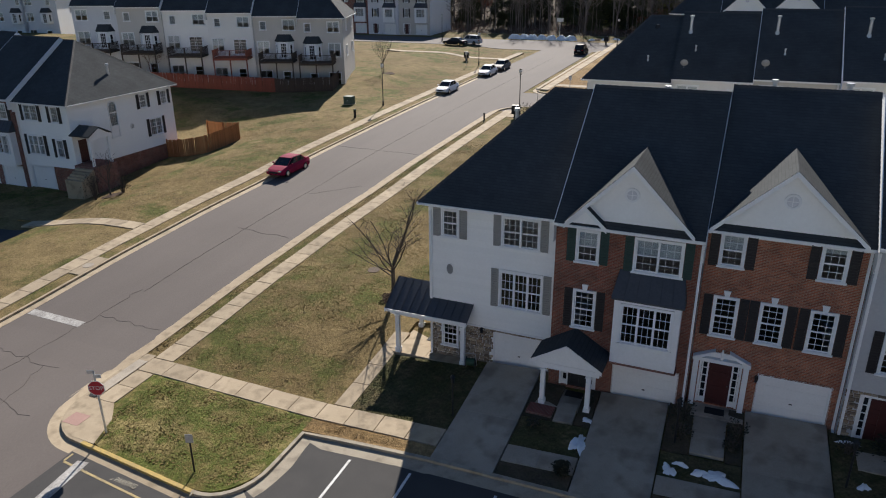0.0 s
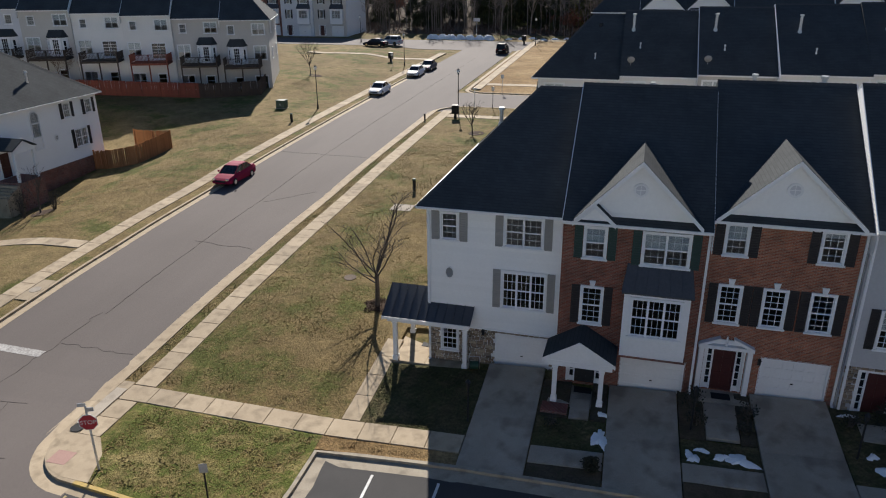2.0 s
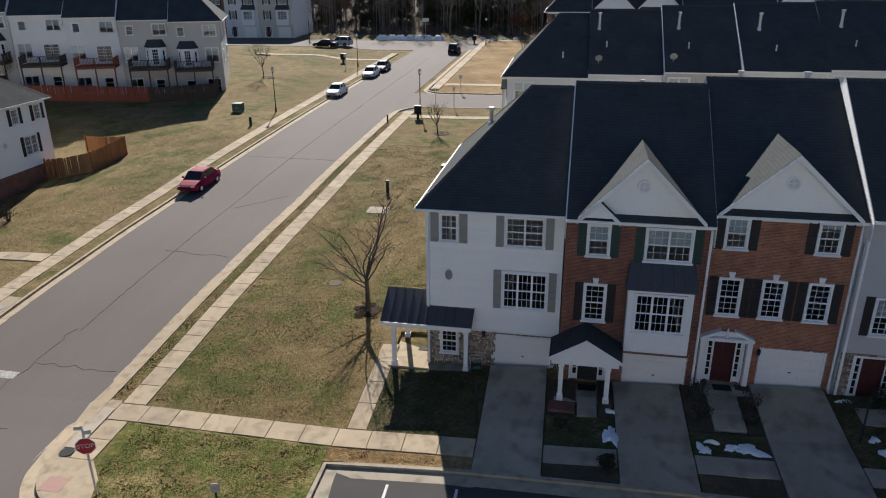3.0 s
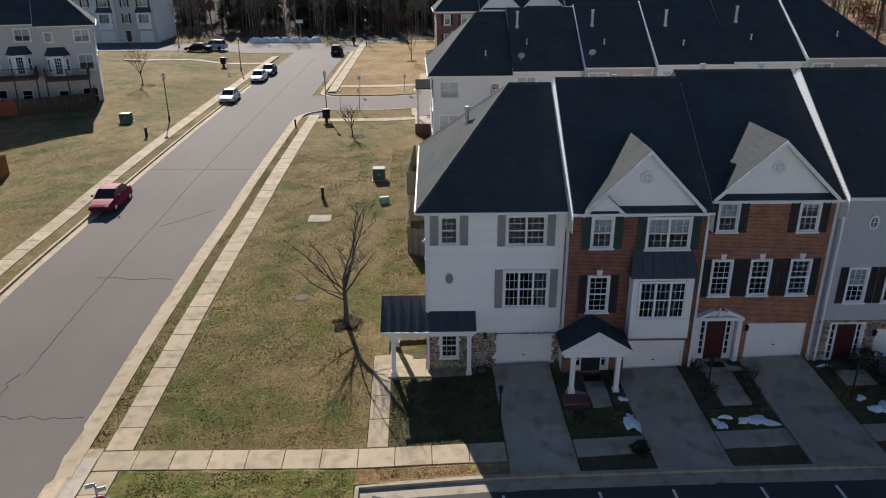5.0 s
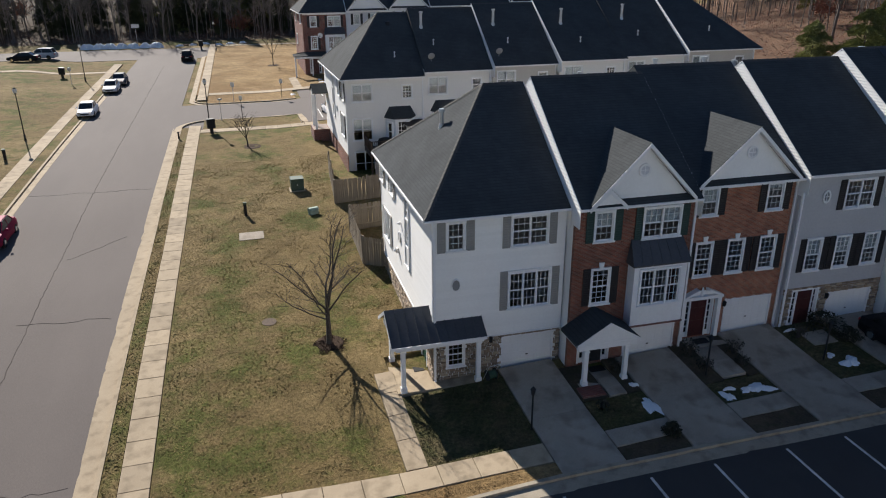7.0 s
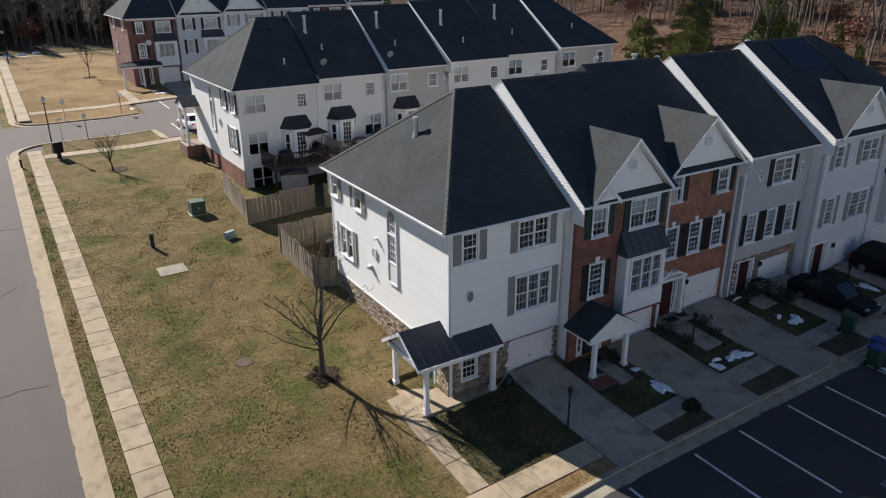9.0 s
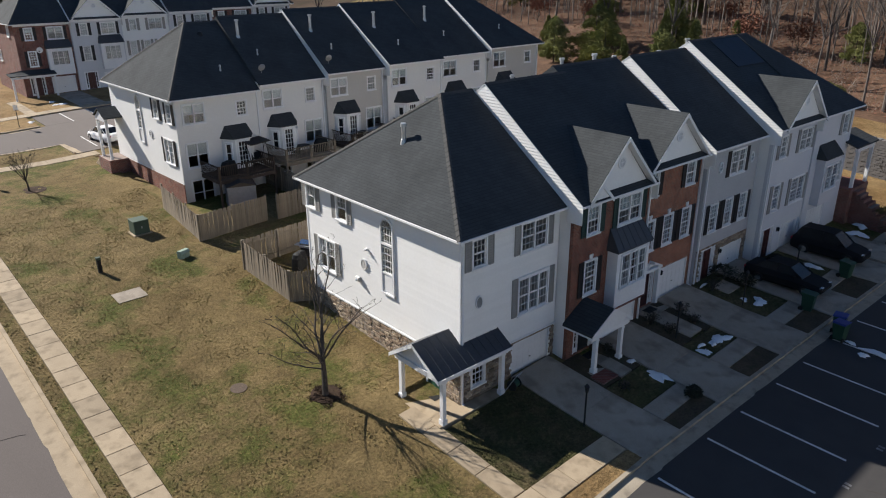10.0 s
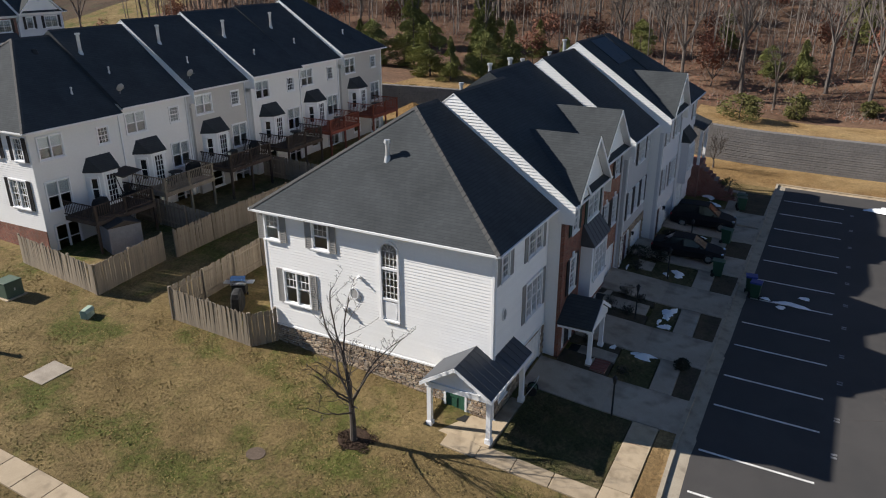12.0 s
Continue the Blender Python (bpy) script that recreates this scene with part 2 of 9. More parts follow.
METAL_ROOF = surface("standing_seam", (0.055, 0.06, 0.068), (0.08, 0.085, 0.095), 0.5, 0.6, 9.0, 0.05, metal=0.2)
SHUTTER_GREY = surface("grey_shutter", (0.28, 0.27, 0.255), (0.34, 0.325, 0.305), 0.6, 1.0, 10.0, 0.1)
SHUTTER_GREEN = surface("green_shutter", (0.02, 0.05, 0.045), (0.03, 0.065, 0.058), 0.5, 1.0, 10.0, 0.1)
SHUTTER_BLACK = surface("black_shutter", (0.02, 0.018, 0.02), (0.032, 0.03, 0.032), 0.5, 1.0, 10.0, 0.1)
DOOR_RED = surface("oxblood_door", (0.05, 0.016, 0.016), (0.075, 0.022, 0.021), 0.4, 1.0, 10.0, 0.05)
DOOR_GREEN = surface("green_door", (0.03, 0.09, 0.06), (0.045, 0.12, 0.08), 0.4, 1.0, 10.0, 0.05)
DOOR_DARK = surface("dark_door", (0.02, 0.02, 0.022), (0.035, 0.035, 0.038), 0.4, 1.0, 10.0, 0.05)
BLIND = surface("blind", (0.6, 0.6, 0.58), (0.72, 0.72, 0.7), 0.7, 1.0, 10.0, 0.0)
BLACK = surface("black_metal", (0.012, 0.012, 0.013), (0.024, 0.024, 0.025), 0.5, 1.0, 10.0, 0.1)
METAL = surface("galvanised", (0.5, 0.5, 0.5), (0.62, 0.62, 0.62), 0.4, 1.0, 10.0, 0.1, metal=0.6)
WOOD_GREY = surface("weathered_wood", (0.19, 0.155, 0.115), (0.32, 0.265, 0.2), 0.9, 0.8, 14.0, 0.4, vary=0.18, stretch=(1, 1, 0.15))
WOOD_RED = surface("red_stained_wood", (0.17, 0.045, 0.028), (0.26, 0.078, 0.048), 0.8, 0.8, 14.0, 0.3, vary=0.12)
WOOD_ORANGE = surface("orange_wood", (0.27, 0.115, 0.045), (0.38, 0.17, 0.07), 0.85, 0.8, 14.0, 0.3, vary=0.14, stretch=(1, 1, 0.15))
WOOD_DARK = surface("dark_wood", (0.045, 0.032, 0.025), (0.085, 0.062, 0.048), 0.85, 0.8, 14.0, 0.3, vary=0.12)
BARK = surface("bark", (0.055, 0.045, 0.038), (0.12, 0.1, 0.085), 0.95, 1.5, 20.0, 0.6, 0.02)
BARK_PALE = surface("pale_bark", (0.075, 0.062, 0.054), (0.23, 0.195, 0.17), 0.95, 0.8, 14.0, 0.6, 0.02, vary=0.25)
LEAF_RUST = surface("rust_leaves", (0.13, 0.052, 0.034), (0.28, 0.13, 0.085), 0.9, 0.5, 6.0, 0.0, vary=0.2)
LEAF_DARK = surface("dark_leaves", (0.02, 0.022, 0.014), (0.05, 0.05, 0.03), 0.9, 0.5, 6.0, 0.0)
LEAF_GREEN = surface("evergreen", (0.085, 0.1, 0.035), (0.25, 0.25, 0.08), 0.9, 0.8, 5.0, 0.0, vary=0.2)
SNOW = surface("old_snow", (0.78, 0.8, 0.83), (0.88, 0.89, 0.9), 0.8, 1.5, 12.0, 0.4, 0.03)
UTIL_GREEN = surface("utility_green", (0.055, 0.085, 0.06), (0.08, 0.115, 0.085), 0.6, 1.0, 10.0, 0.1)
BIN_GREEN = surface("bin_green", (0.015, 0.05, 0.03), (0.025, 0.07, 0.045), 0.5, 1.0, 10.0, 0.1)
BIN_BLUE = surface("bin_blue", (0.02, 0.035, 0.17), (0.03, 0.05, 0.24), 0.5, 1.0, 10.0, 0.1)
SIGN_RED = surface("sign_red", (0.36, 0.02, 0.03), (0.44, 0.03, 0.04), 0.5, 1.0, 10.0, 0.0)
RUBBER = surface("rubber", (0.012, 0.012, 0.012), (0.022, 0.022, 0.022), 0.8, 1.0, 10.0, 0.1)
CARPAINT = {k: surface("paint_" + k, v, tuple(min(1, w * 1.15) for w in v), 0.6, 1.0, 5.0, 0.0, spec=0.1) for k, v in
            dict(crimson=(0.22, 0.008, 0.04), white=(0.68, 0.68, 0.68), silver=(0.42, 0.43, 0.45), black=(0.012, 0.012, 0.014), grey=(0.1, 0.1, 0.11), navy=(0.02, 0.025, 0.05)).items()}
PANEL = surface("panel_glass", (0.022, 0.028, 0.04), (0.03, 0.038, 0.052), 0.5, 1.0, 5.0, 0.0, spec=0.15)
GLASS = glass_mat("window_glass")
CAR_GLASS = surface("tinted_glass", (0.012, 0.014, 0.016), (0.018, 0.02, 0.022), 0.08, 1.0, 5.0, 0.0, spec=0.4)
LAMP_GLASS = surface("frosted_globe", (0.7, 0.68, 0.62), (0.78, 0.76, 0.7), 0.4, 1.0, 5.0, 0.0)
CHROME = surface("chrome", (0.6, 0.6, 0.6), (0.7, 0.7, 0.7), 0.15, 1.0, 5.0, 0.0, metal=1.0)

# ---- mesh tools ----
def part(name, bm, material, parent=None, label="", at=None):
    """Links a bmesh as ONE mesh object under a thing or part."""
    bmesh.ops.recalc_face_normals(bm, faces=bm.faces[:])
    me = bpy.data.meshes.new(name)
    bm.to_mesh(me)
    bm.free()
    for m in material if isinstance(material, (list, tuple)) else [material]:
        me.materials.append(m)
    ob = new(name, me)
    ob.parent = parent
    if at is not None:
        ob.matrix_local = at
    if label:
        ob["label"] = label
    return ob


def again(name, mesh, parent, at, label=""):
    """One more object on a mesh that is there already."""
    ob = new(name, mesh)
    ob.parent = parent
    ob.matrix_local = at
    if label:
        ob["label"] = label
    return ob


def thing(name, at, label, category, group="", kind=""):
    ob = new(name)
    ob.empty_display_size = 0.3
    ob.matrix_world = at
    return tagged(ob, label, category, group, kind)


def box(bm, x0, y0, z0, x1, y1, z1, mi=0, bevel=0.0):
    v = [bm.verts.new(p) for p in ((x0, y0, z0), (x1, y0, z0), (x1, y1, z0), (x0, y1, z0), (x0, y0, z1), (x1, y0, z1), (x1, y1, z1), (x0, y1, z1))]
    fs = [bm.faces.new([v[i] for i in f]) for f in ((3, 2, 1, 0), (4, 5, 6, 7), (0, 1, 5, 4), (1, 2, 6, 5), (2, 3, 7, 6), (3, 0, 4, 7))]
    for f in fs:
        f.material_index = mi
    if bevel:
        bmesh.ops.bevel(bm, geom=list({e for f in fs for e in f.edges}), offset=bevel, segments=1, affect="EDGES")
    return v


def prism(bm, loop, thick, mi=0):
    """A flat polygon (3D points) given thickness along the vector thick."""
    t = Vector(thick)
    a = [bm.verts.new(p) for p in loop]
    b = [bm.verts.new(Vector(p) + t) for p in loop]
    n = len(loop)
    fs = [bm.faces.new(a), bm.faces.new(b[::-1])]
    for i in range(n):
        fs.append(bm.faces.new((a[i], b[i], b[(i + 1) % n], a[(i + 1) % n])))
    for f in fs:
        f.material_index = mi


def tube(bm, p, q, r0, r1=None, seg=8, mi=0, cap=True):
    p, q = Vector(p), Vector(q)
    r1 = r0 if r1 is None else r1
    d = (q - p).normalized()
    u = d.orthogonal().normalized()
    w = d.cross(u)
    a = [bm.verts.new(p + (u * math.cos(2 * math.pi * i / seg) + w * math.sin(2 * math.pi * i / seg)) * r0) for i in range(seg)]
    b = [bm.verts.new(q + (u * math.cos(2 * math.pi * i / seg) + w * math.sin(2 * math.pi * i / seg)) * r1) for i in range(seg)]
    for i in range(seg):
        bm.faces.new((a[i], a[(i + 1) % seg], b[(i + 1) % seg], b[i])).material_index = mi
    if cap:
        bm.faces.new(a[::-1]).material_index = mi
        bm.faces.new(b).material_index = mi


def shell(bm, loops, thick):
    """Joined flat faces (lists of 3D points) as a slab: the top faces, an underside thick below and the rim."""
    top, keys = {}, {}
    edges = {}
    for loop in loops:
        vs = []
        for p in loop:
            k = tuple(round(c, 4) for c in p)
            if k not in top:
                top[k] = (bm.verts.new(p), bm.verts.new((p[0], p[1], p[2] - thick)))
            vs.append(k)
        bm.faces.new([top[k][0] for k in vs])
        bm.faces.new([top[k][1] for k in vs[::-1]])
        for i, k in enumerate(vs):
            e = (k, vs[(i + 1) % len(vs)])
            edges[tuple(sorted(e))] = edges.get(tuple(sorted(e)), 0) + 1
    for (a, b), c in edges.items():
        if c == 1:
            bm.faces.new((top[a][0], top[b][0], top[b][1], top[a][1]))


def cells(x0, x1, z0, z1, holes):
    """The rectangle less its holes, as rectangles: columns between all hole edges, merged upward."""
    xs = sorted({x0, x1, *[min(max(h[i], x0), x1) for h in holes for i in (0, 1)]})
    out = []
    for a, b in zip(xs, xs[1:]):
        if b - a < 1e-4:
            continue
        c = (a + b) / 2
        z = z0
        for h in sorted([h for h in holes if h[0] < c < h[1]], key=lambda h: h[2]):
            if h[2] > z + 1e-4:
                out.append((a, b, z, min(h[2], z1)))
            z = max(z, h[3])
        if z < z1 - 1e-4:
            out.append((a, b, z, z1))
    return out


PROFILE = [(-400, -2.0), (-50, 0.0), (0, 0.4), (15, 0.72), (21, 0.88), (24.6, 1.02), (29, 1.45), (34, 1.95), (37, 2.12), (42, 2.5), (50, 2.87), (57, 3.35), (66, 3.75), (76, 4.15), (92, 4.65), (117, 5.35), (130, 5.7), (150, 6.3), (200, 7.5), (600, 12)]
EAST = [(-16, 0.0), (-10, 0.3), (-2, 0.6), (5, 0.78), (20, 1.0), (34, 1.2), (600, 1.3)]


def along(table, t):
    if t <= table[0][0]:
        return table[0][1]
    for (a, u), (b, v) in zip(table, table[1:]):
        if t <= b:
            return u + (v - u) * (t - a) / (b - a)
    return table[-1][1]


def step(a, b, t):
    t = min(max((t - a) / (b - a), 0), 1)
    return t * t * (3 - 2 * t)


def G(x, y):
    """The height of the ground."""
    z = sum(along(PROFILE, y + d) for d in (-2, -1, 0, 1, 2)) / 5 + along(EAST, x) * (1 - step(115, 150, y))
    z -= 1.45 * step(-42, -54, x) * step(75, 58, y)                    # the lower court west of the street
    z += 0.7 * step(-43, -50, x) * step(80, 95, y) * (1 - step(125, 150, y))
    z += 0.075 * min(25.0, max(0.0, -57.0 - x)) * step(62, 74, y) * (1 - step(110, 130, y))
    edge = 37.5 - 7.5 * step(40, 75, y)                                # foot of the wooded hill in the east
    z += 3.2 * step(edge, edge + 0.7, x) * (1 - step(95, 125, y)) * step(-40, -20, y)
    z += 0.2 * max(0.0, min(x - 46, 60)) * step(46, 56, x)
    z += 0.10 * max(0.0, min(y - 165, 150)) * step(165, 185, y)
    return z


def lean(x, y):
    """The street bears slightly east as it climbs: plan x with that bend, fading out away from it."""
    k = min(1.0, max(0.0, (-15.5 - x) / 9.6)) * min(1.0, max(0.0, (x + 57.0) / 16.0))
    drop = 0.0
    if y < 26.5 and x > -25.0:                                        # the court's kerb and walk run askew to the houses
        a, b = 0.036 * max(0.0, x + 10.0), min(0.5, 0.03 * (x + 25.0))
        s = step(22.1, 22.9, y)
        drop = (a + (b - a) * s) * (1 - step(24.6, 26.5, y)) * step(11.0, 14.0, y)
        drop += 0.12 * max(0.0, x + 24.4) * min(1.0, max(0.0, (22.0 - y) / 4.5)) * (1 - step(-15.5, -13.0, x)) * step(11.0, 14.0, y)
    return x + 0.021 * max(0.0, y - 25.0) * k, y - drop


def mesh_from(name, verts, faces, material, parent=None, smooth=False):
    me = bpy.data.meshes.new(name)
    me.from_pydata(verts, [], faces)
    me.materials.append(material)
    if smooth:
        me.polygons.foreach_set("use_smooth", [True] * len(me.polygons))
    me.update()
    ob = new(name, me)
    ob.parent = parent
    return ob


def lines(a, b, pitch):
    n = max(1, round((b - a) / pitch))
    return [a + (b - a) * i / n for i in range(n + 1)]


def sheet(name, x0, y0, x1, y1, up, material, pitch=1.0, deep=0.25, round_at=None, radius=0.0, rough=0.0):
    """A level-following slab: top `up` above the ground, sides down by deep. round_at: corners ('sw', 'nw', 'se', 'ne') that are rounded."""
    xs, ys = lines(x0, x1, pitch), lines(y0, y1, pitch)
    if radius:
        xs = sorted({*xs, *[x0 + radius * k / 8 for k in range(9)], *[x1 - radius * k / 8 for k in range(9)]})
        ys = sorted({*ys, *[y0 + radius * k / 8 for k in range(9)], *[y1 - radius * k / 8 for k in range(9)]})
    corner = {"sw": (x0 + radius, y0 + radius, -1, -1), "nw": (x0 + radius, y1 - radius, -1, 1), "se": (x1 - radius, y0 + radius, 1, -1), "ne": (x1 - radius, y1 - radius, 1, 1)}

    def bent(x, y):
        for k in round_at or ():
            cx, cy, sx, sy = corner[k]
            u, v = (x - cx) * sx, (y - cy) * sy
            if u > 0 and v > 0:                       # square to disc
                m, r = max(u, v), math.hypot(u, v)
                return cx + sx * u * m / r, cy + sy * v * m / r
        return x, y
    verts, faces = [], []
    nx, ny = len(xs), len(ys)
    for lay in (0, 1):
        for y in ys:
            for x in xs:
                a, b = bent(x, y)
                a, b = lean(a, b)
                z = G(a, b) + up - lay * deep
                if rough and not lay:
                    z += rough * noise.noise((a * 1.7, b * 1.7, 0.3))
                verts.append((a, b, z))
    off = nx * ny
    for j in range(ny - 1):
        for i in range(nx - 1):
            k = j * nx + i
            faces.append((k, k + 1, k + nx + 1, k + nx))
    rim = [i for i in range(nx)] + [j * nx + nx - 1 for j in range(1, ny)] + [(ny - 1) * nx + i for i in range(nx - 2, -1, -1)] + [j * nx for j in range(ny - 2, 0, -1)]
    for a, b in zip(rim, rim[1:] + rim[:1]):
        faces.append((a, off + a, off + b, b))
    return mesh_from(name, verts, faces, material)


def ribbon(name, pts, width, up, material, deep=0.2, parent=None, lift=0.0):
    """A strip of constant width along a plan line (left edge on the line, body to its right), following the ground; top `up` above it."""
    verts, faces = [], []
    n = len(pts)
    pts = [lean(x, y) for x, y in pts]
    for i, (x, y) in enumerate(pts):
        ax, ay = pts[max(i - 1, 0)]
        bx, by = pts[min(i + 1, n - 1)]
        d = Vector((bx - ax, by - ay)).normalized()
        px, py = x + d.y * width, y - d.x * width
        za, zb = G(x, y), G(px, py)
        verts += [(x, y, za + up), (px, py, zb + up + lift), (px, py, zb + up - deep), (x, y, za + up - deep)]
    for i in range(n - 1):
        a, b = 4 * i, 4 * i + 4
        for k in range(4):
            faces.append((a + k, a + (k + 1) % 4, b + (k + 1) % 4, b + k))
    faces += [(3, 2, 1, 0), (4 * n - 4, 4 * n - 3, 4 * n - 2, 4 * n - 1)]
    return mesh_from(name, verts, faces, material, parent)


def arc(cx, cy, r, a0, a1, n=8):
    return [(cx + r * math.cos(radians(a0 + (a1 - a0) * i / n)), cy + r * math.sin(radians(a0 + (a1 - a0) * i / n))) for i in range(n + 1)]


def dense(pts, pitch=1.5):
    out = []
    for (ax, ay), (bx, by) in zip(pts, pts[1:]):
        n = max(1, int(math.hypot(bx - ax, by - ay) / pitch))
        out += [(ax + (bx - ax) * i / n, ay + (by - ay) * i / n) for i in range(n)]
    return out + [pts[-1]]

# ---- ground, roads, kerbs, walks ----
def ground():
    xs = [-600, -400, -280, -220, -180, *lines(-160, -60, 5), *lines(-58, 34, 2), 35.5, 37, 37.2, 37.4, 37.6, 37.8, 38, 38.2, 39, *lines(40, 90, 2.5), 95, 105, 120, 150, 220, 400, 600]
    ys = [-300, -150, -80, -40, *lines(-20, 170, 2), *lines(175, 240, 5), 260, 300, 360, 450, 600]
    verts = [(x, y, G(x, y) - 0.02 + (0.25 * noise.noise((x * 0.15, y * 0.15, 2.0)) if x > 41 else 0)) for y in ys for x in xs]
    nx = len(xs)
    faces = [(j * nx + i, j * nx + i + 1, (j + 1) * nx + i + 1, (j + 1) * nx + i) for j in range(len(ys) - 1) for i in range(nx - 1)]
    g = mesh_from("ground", verts, faces, GRASS)
    g.data.materials.append(LITTER)
    g.data.materials.append(GRASS_DRY)
    g.data.materials.append(LITTER_SHADED)
    for p in g.data.polygons:
        c = p.center
        edge = 45.5 + 1.2 * math.sin(c.y * 0.3)
        if (c.x > edge and c.y < 140) or c.y > 158 or (c.x > 33 and c.y > 62 and c.y < 140):
            # the north floor gets the litter darkened for tree shade
            p.material_index = 3 if c.y > 150 else 1
        elif c.x > 30 and c.y < 64:
            p.material_index = 2
    tagged(g, "winter lawn and leaf-strewn ground sloping gently up", "ground", kind="structure")


ground()
RL, RR = -37.25, -27.8            # asphalt edges of the street
tagged(sheet("road", RL, -60, RR, 133, 0.03, ASPHALT, 2.0), "worn grey asphalt street with cracks and tar seams", "road", kind="structure")
tagged(sheet("road_cross", -110, 133, -24.5, 146.5, 0.03, ASPHALT, 2.0), "worn asphalt cross street at the woods", "road", kind="structure")
tagged(sheet("road_side", RR - 0.1, 79.4, 26, 92.1, 0.035, ASPHALT, 2.0), "asphalt side street between rows of houses", "road", kind="structure")
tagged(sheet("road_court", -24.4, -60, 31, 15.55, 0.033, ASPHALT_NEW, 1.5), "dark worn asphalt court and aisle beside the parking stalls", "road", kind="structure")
tagged(sheet("road_apron", RR - 0.1, -60, -24.4, 21.5, 0.034, ASPHALT, 1.0), "worn asphalt at the court entrance", "road", kind="structure")
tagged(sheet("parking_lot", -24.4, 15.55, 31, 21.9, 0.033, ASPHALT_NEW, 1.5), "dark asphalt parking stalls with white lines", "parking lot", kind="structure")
tagged(sheet("court_west", -95, 20, -50, 36.5, 0.04, ASPHALT_NEW, 2.0), "dark asphalt parking court", "parking lot", kind="structure")

LAWN = 0.15
lawn_rows = [
    ("lawn", -25.15, 24.42, -15.5, 77.25, GRASS), ("lawn_yard", -14.6, 24.45, -9.75, 28.7, GRASS_DARK), ("lawn_side", -15.5, 31.95, -12.6, 77.25, GRASS), ("lawn_path", -15.5, 30.75, -14.75, 31.95, GRASS), ("lawn_gardens", -12.6, 41.6, 34, 60, GRASS),
    ("verge", -27.04, 24.45, -26.37, 80.0, GRASS), ("lawn_bay", -24.9, 78.75, -13.75, 83.0, GRASS), ("lawn_west", -53.9, 38.3, -40.15, 58.5, GRASS), ("lawn_back", -100, 58.5, -40.15, 99.5, GRASS), ("lawn_northwest", -57, 99.5, -40.15, 119, GRASS),
    ("verge_west", -38.9, -20, -37.95, 112, GRASS), ("lawn_southwest", -50, 0, -40.15, 37.0, GRASS),
    ("lawn_east", -24.95, 99.0, 2, 147, GRASS_DRY), ("verge_east", -26.4, 98, -26.22, 134, GRASS_DRY), ("lawn_strip", -24.9, 92.25, -13, 97.4, GRASS_DRY), 
]
for nm, x0, y0, x1, y1, mt in lawn_rows:
    tagged(sheet(nm, x0, y0, x1, y1, LAWN - 0.02, mt, 1.0, rough=0.03), "patchy brown-green winter lawn", "lawn", kind="structure")
tagged(sheet("lawn_corner", -25.3, 18.0, -15.85, 23.24, LAWN - 0.01, GRASS_GREEN, 0.7, round_at=("se", "sw"), radius=2.2, rough=0.03), "patchy brown-green lawn at the street corner", "lawn", kind="structure")
tagged(sheet("lawn_dry_strip", -15.85, 22.05, -9.7, 23.2, LAWN - 0.005, GRASS_DRY, 0.5, rough=0.03), "strip of dead straw-coloured grass by the kerb", "lawn", kind="structure")


def kerb(name, pts, gutter=True, mat=CONCRETE, width=0.18, pan=0.5, label="pale concrete kerb and gutter"):
    """A raised kerb with its gutter pan along the road side (to the right of the line's way is the lawn)."""
    k = tagged(ribbon(name, dense(pts), width, 0.17, mat, 0.3), label, "kerb", kind="structure")
    if gutter:
        back = [p for p in dense(pts)][::-1]
        ribbon("gutter", back, pan, 0.05, CONCRETE if mat is not CONCRETE_KERB else mat, 0.2, k, -0.02)
    return k


CONCRETE_KERB = surface("kerb_concrete", (0.27, 0.23, 0.175), (0.38, 0.33, 0.255), 0.9, 0.7, 20.0, 0.3, 0.006, c=(0.225, 0.19, 0.145))
kerb("kerb_street_east", [(-27.23, 23.0), (-27.23, 80.05)] + arc(-24.08, 80.05, 3.15, 180, 90)[1:] + [(-13.6, 83.2), (-13.45, 79.4)], pan=0.75)
kerb("kerb_street_west", [(-37.95 + 0.18, 112), (-37.95 + 0.18, -40)])
kerb("kerb_side_north", [(-13, 92.0), (-24.0, 92.0)] + arc(-24.0, 94.6, 2.6, 270, 180)[1:] + [(-26.6, 134)])
kerb("kerb_corner", [(-24.4, 17.82)] + arc(-24.5, 20.5, 2.68, 265, 180, 10)[1:] + [(-27.23, 23.0)], pan=0.75)
kerb("kerb_yellow", [(-17.7, 17.82), (-24.4, 17.82)], mat=KERB_YELLOW, label="kerb with worn yellow paint")
kerb("kerb_lot", [(31, 21.88), (-15.65, 21.88), (-15.65, 20.0)] + arc(-17.83, 20.0, 2.18, 0, -90, 8)[1:] + [(-17.7, 17.82)], mat=CONCRETE_KERB, pan=0.75)
kerb("kerb_lot_east", [(31, -30), (31, 21.88)])


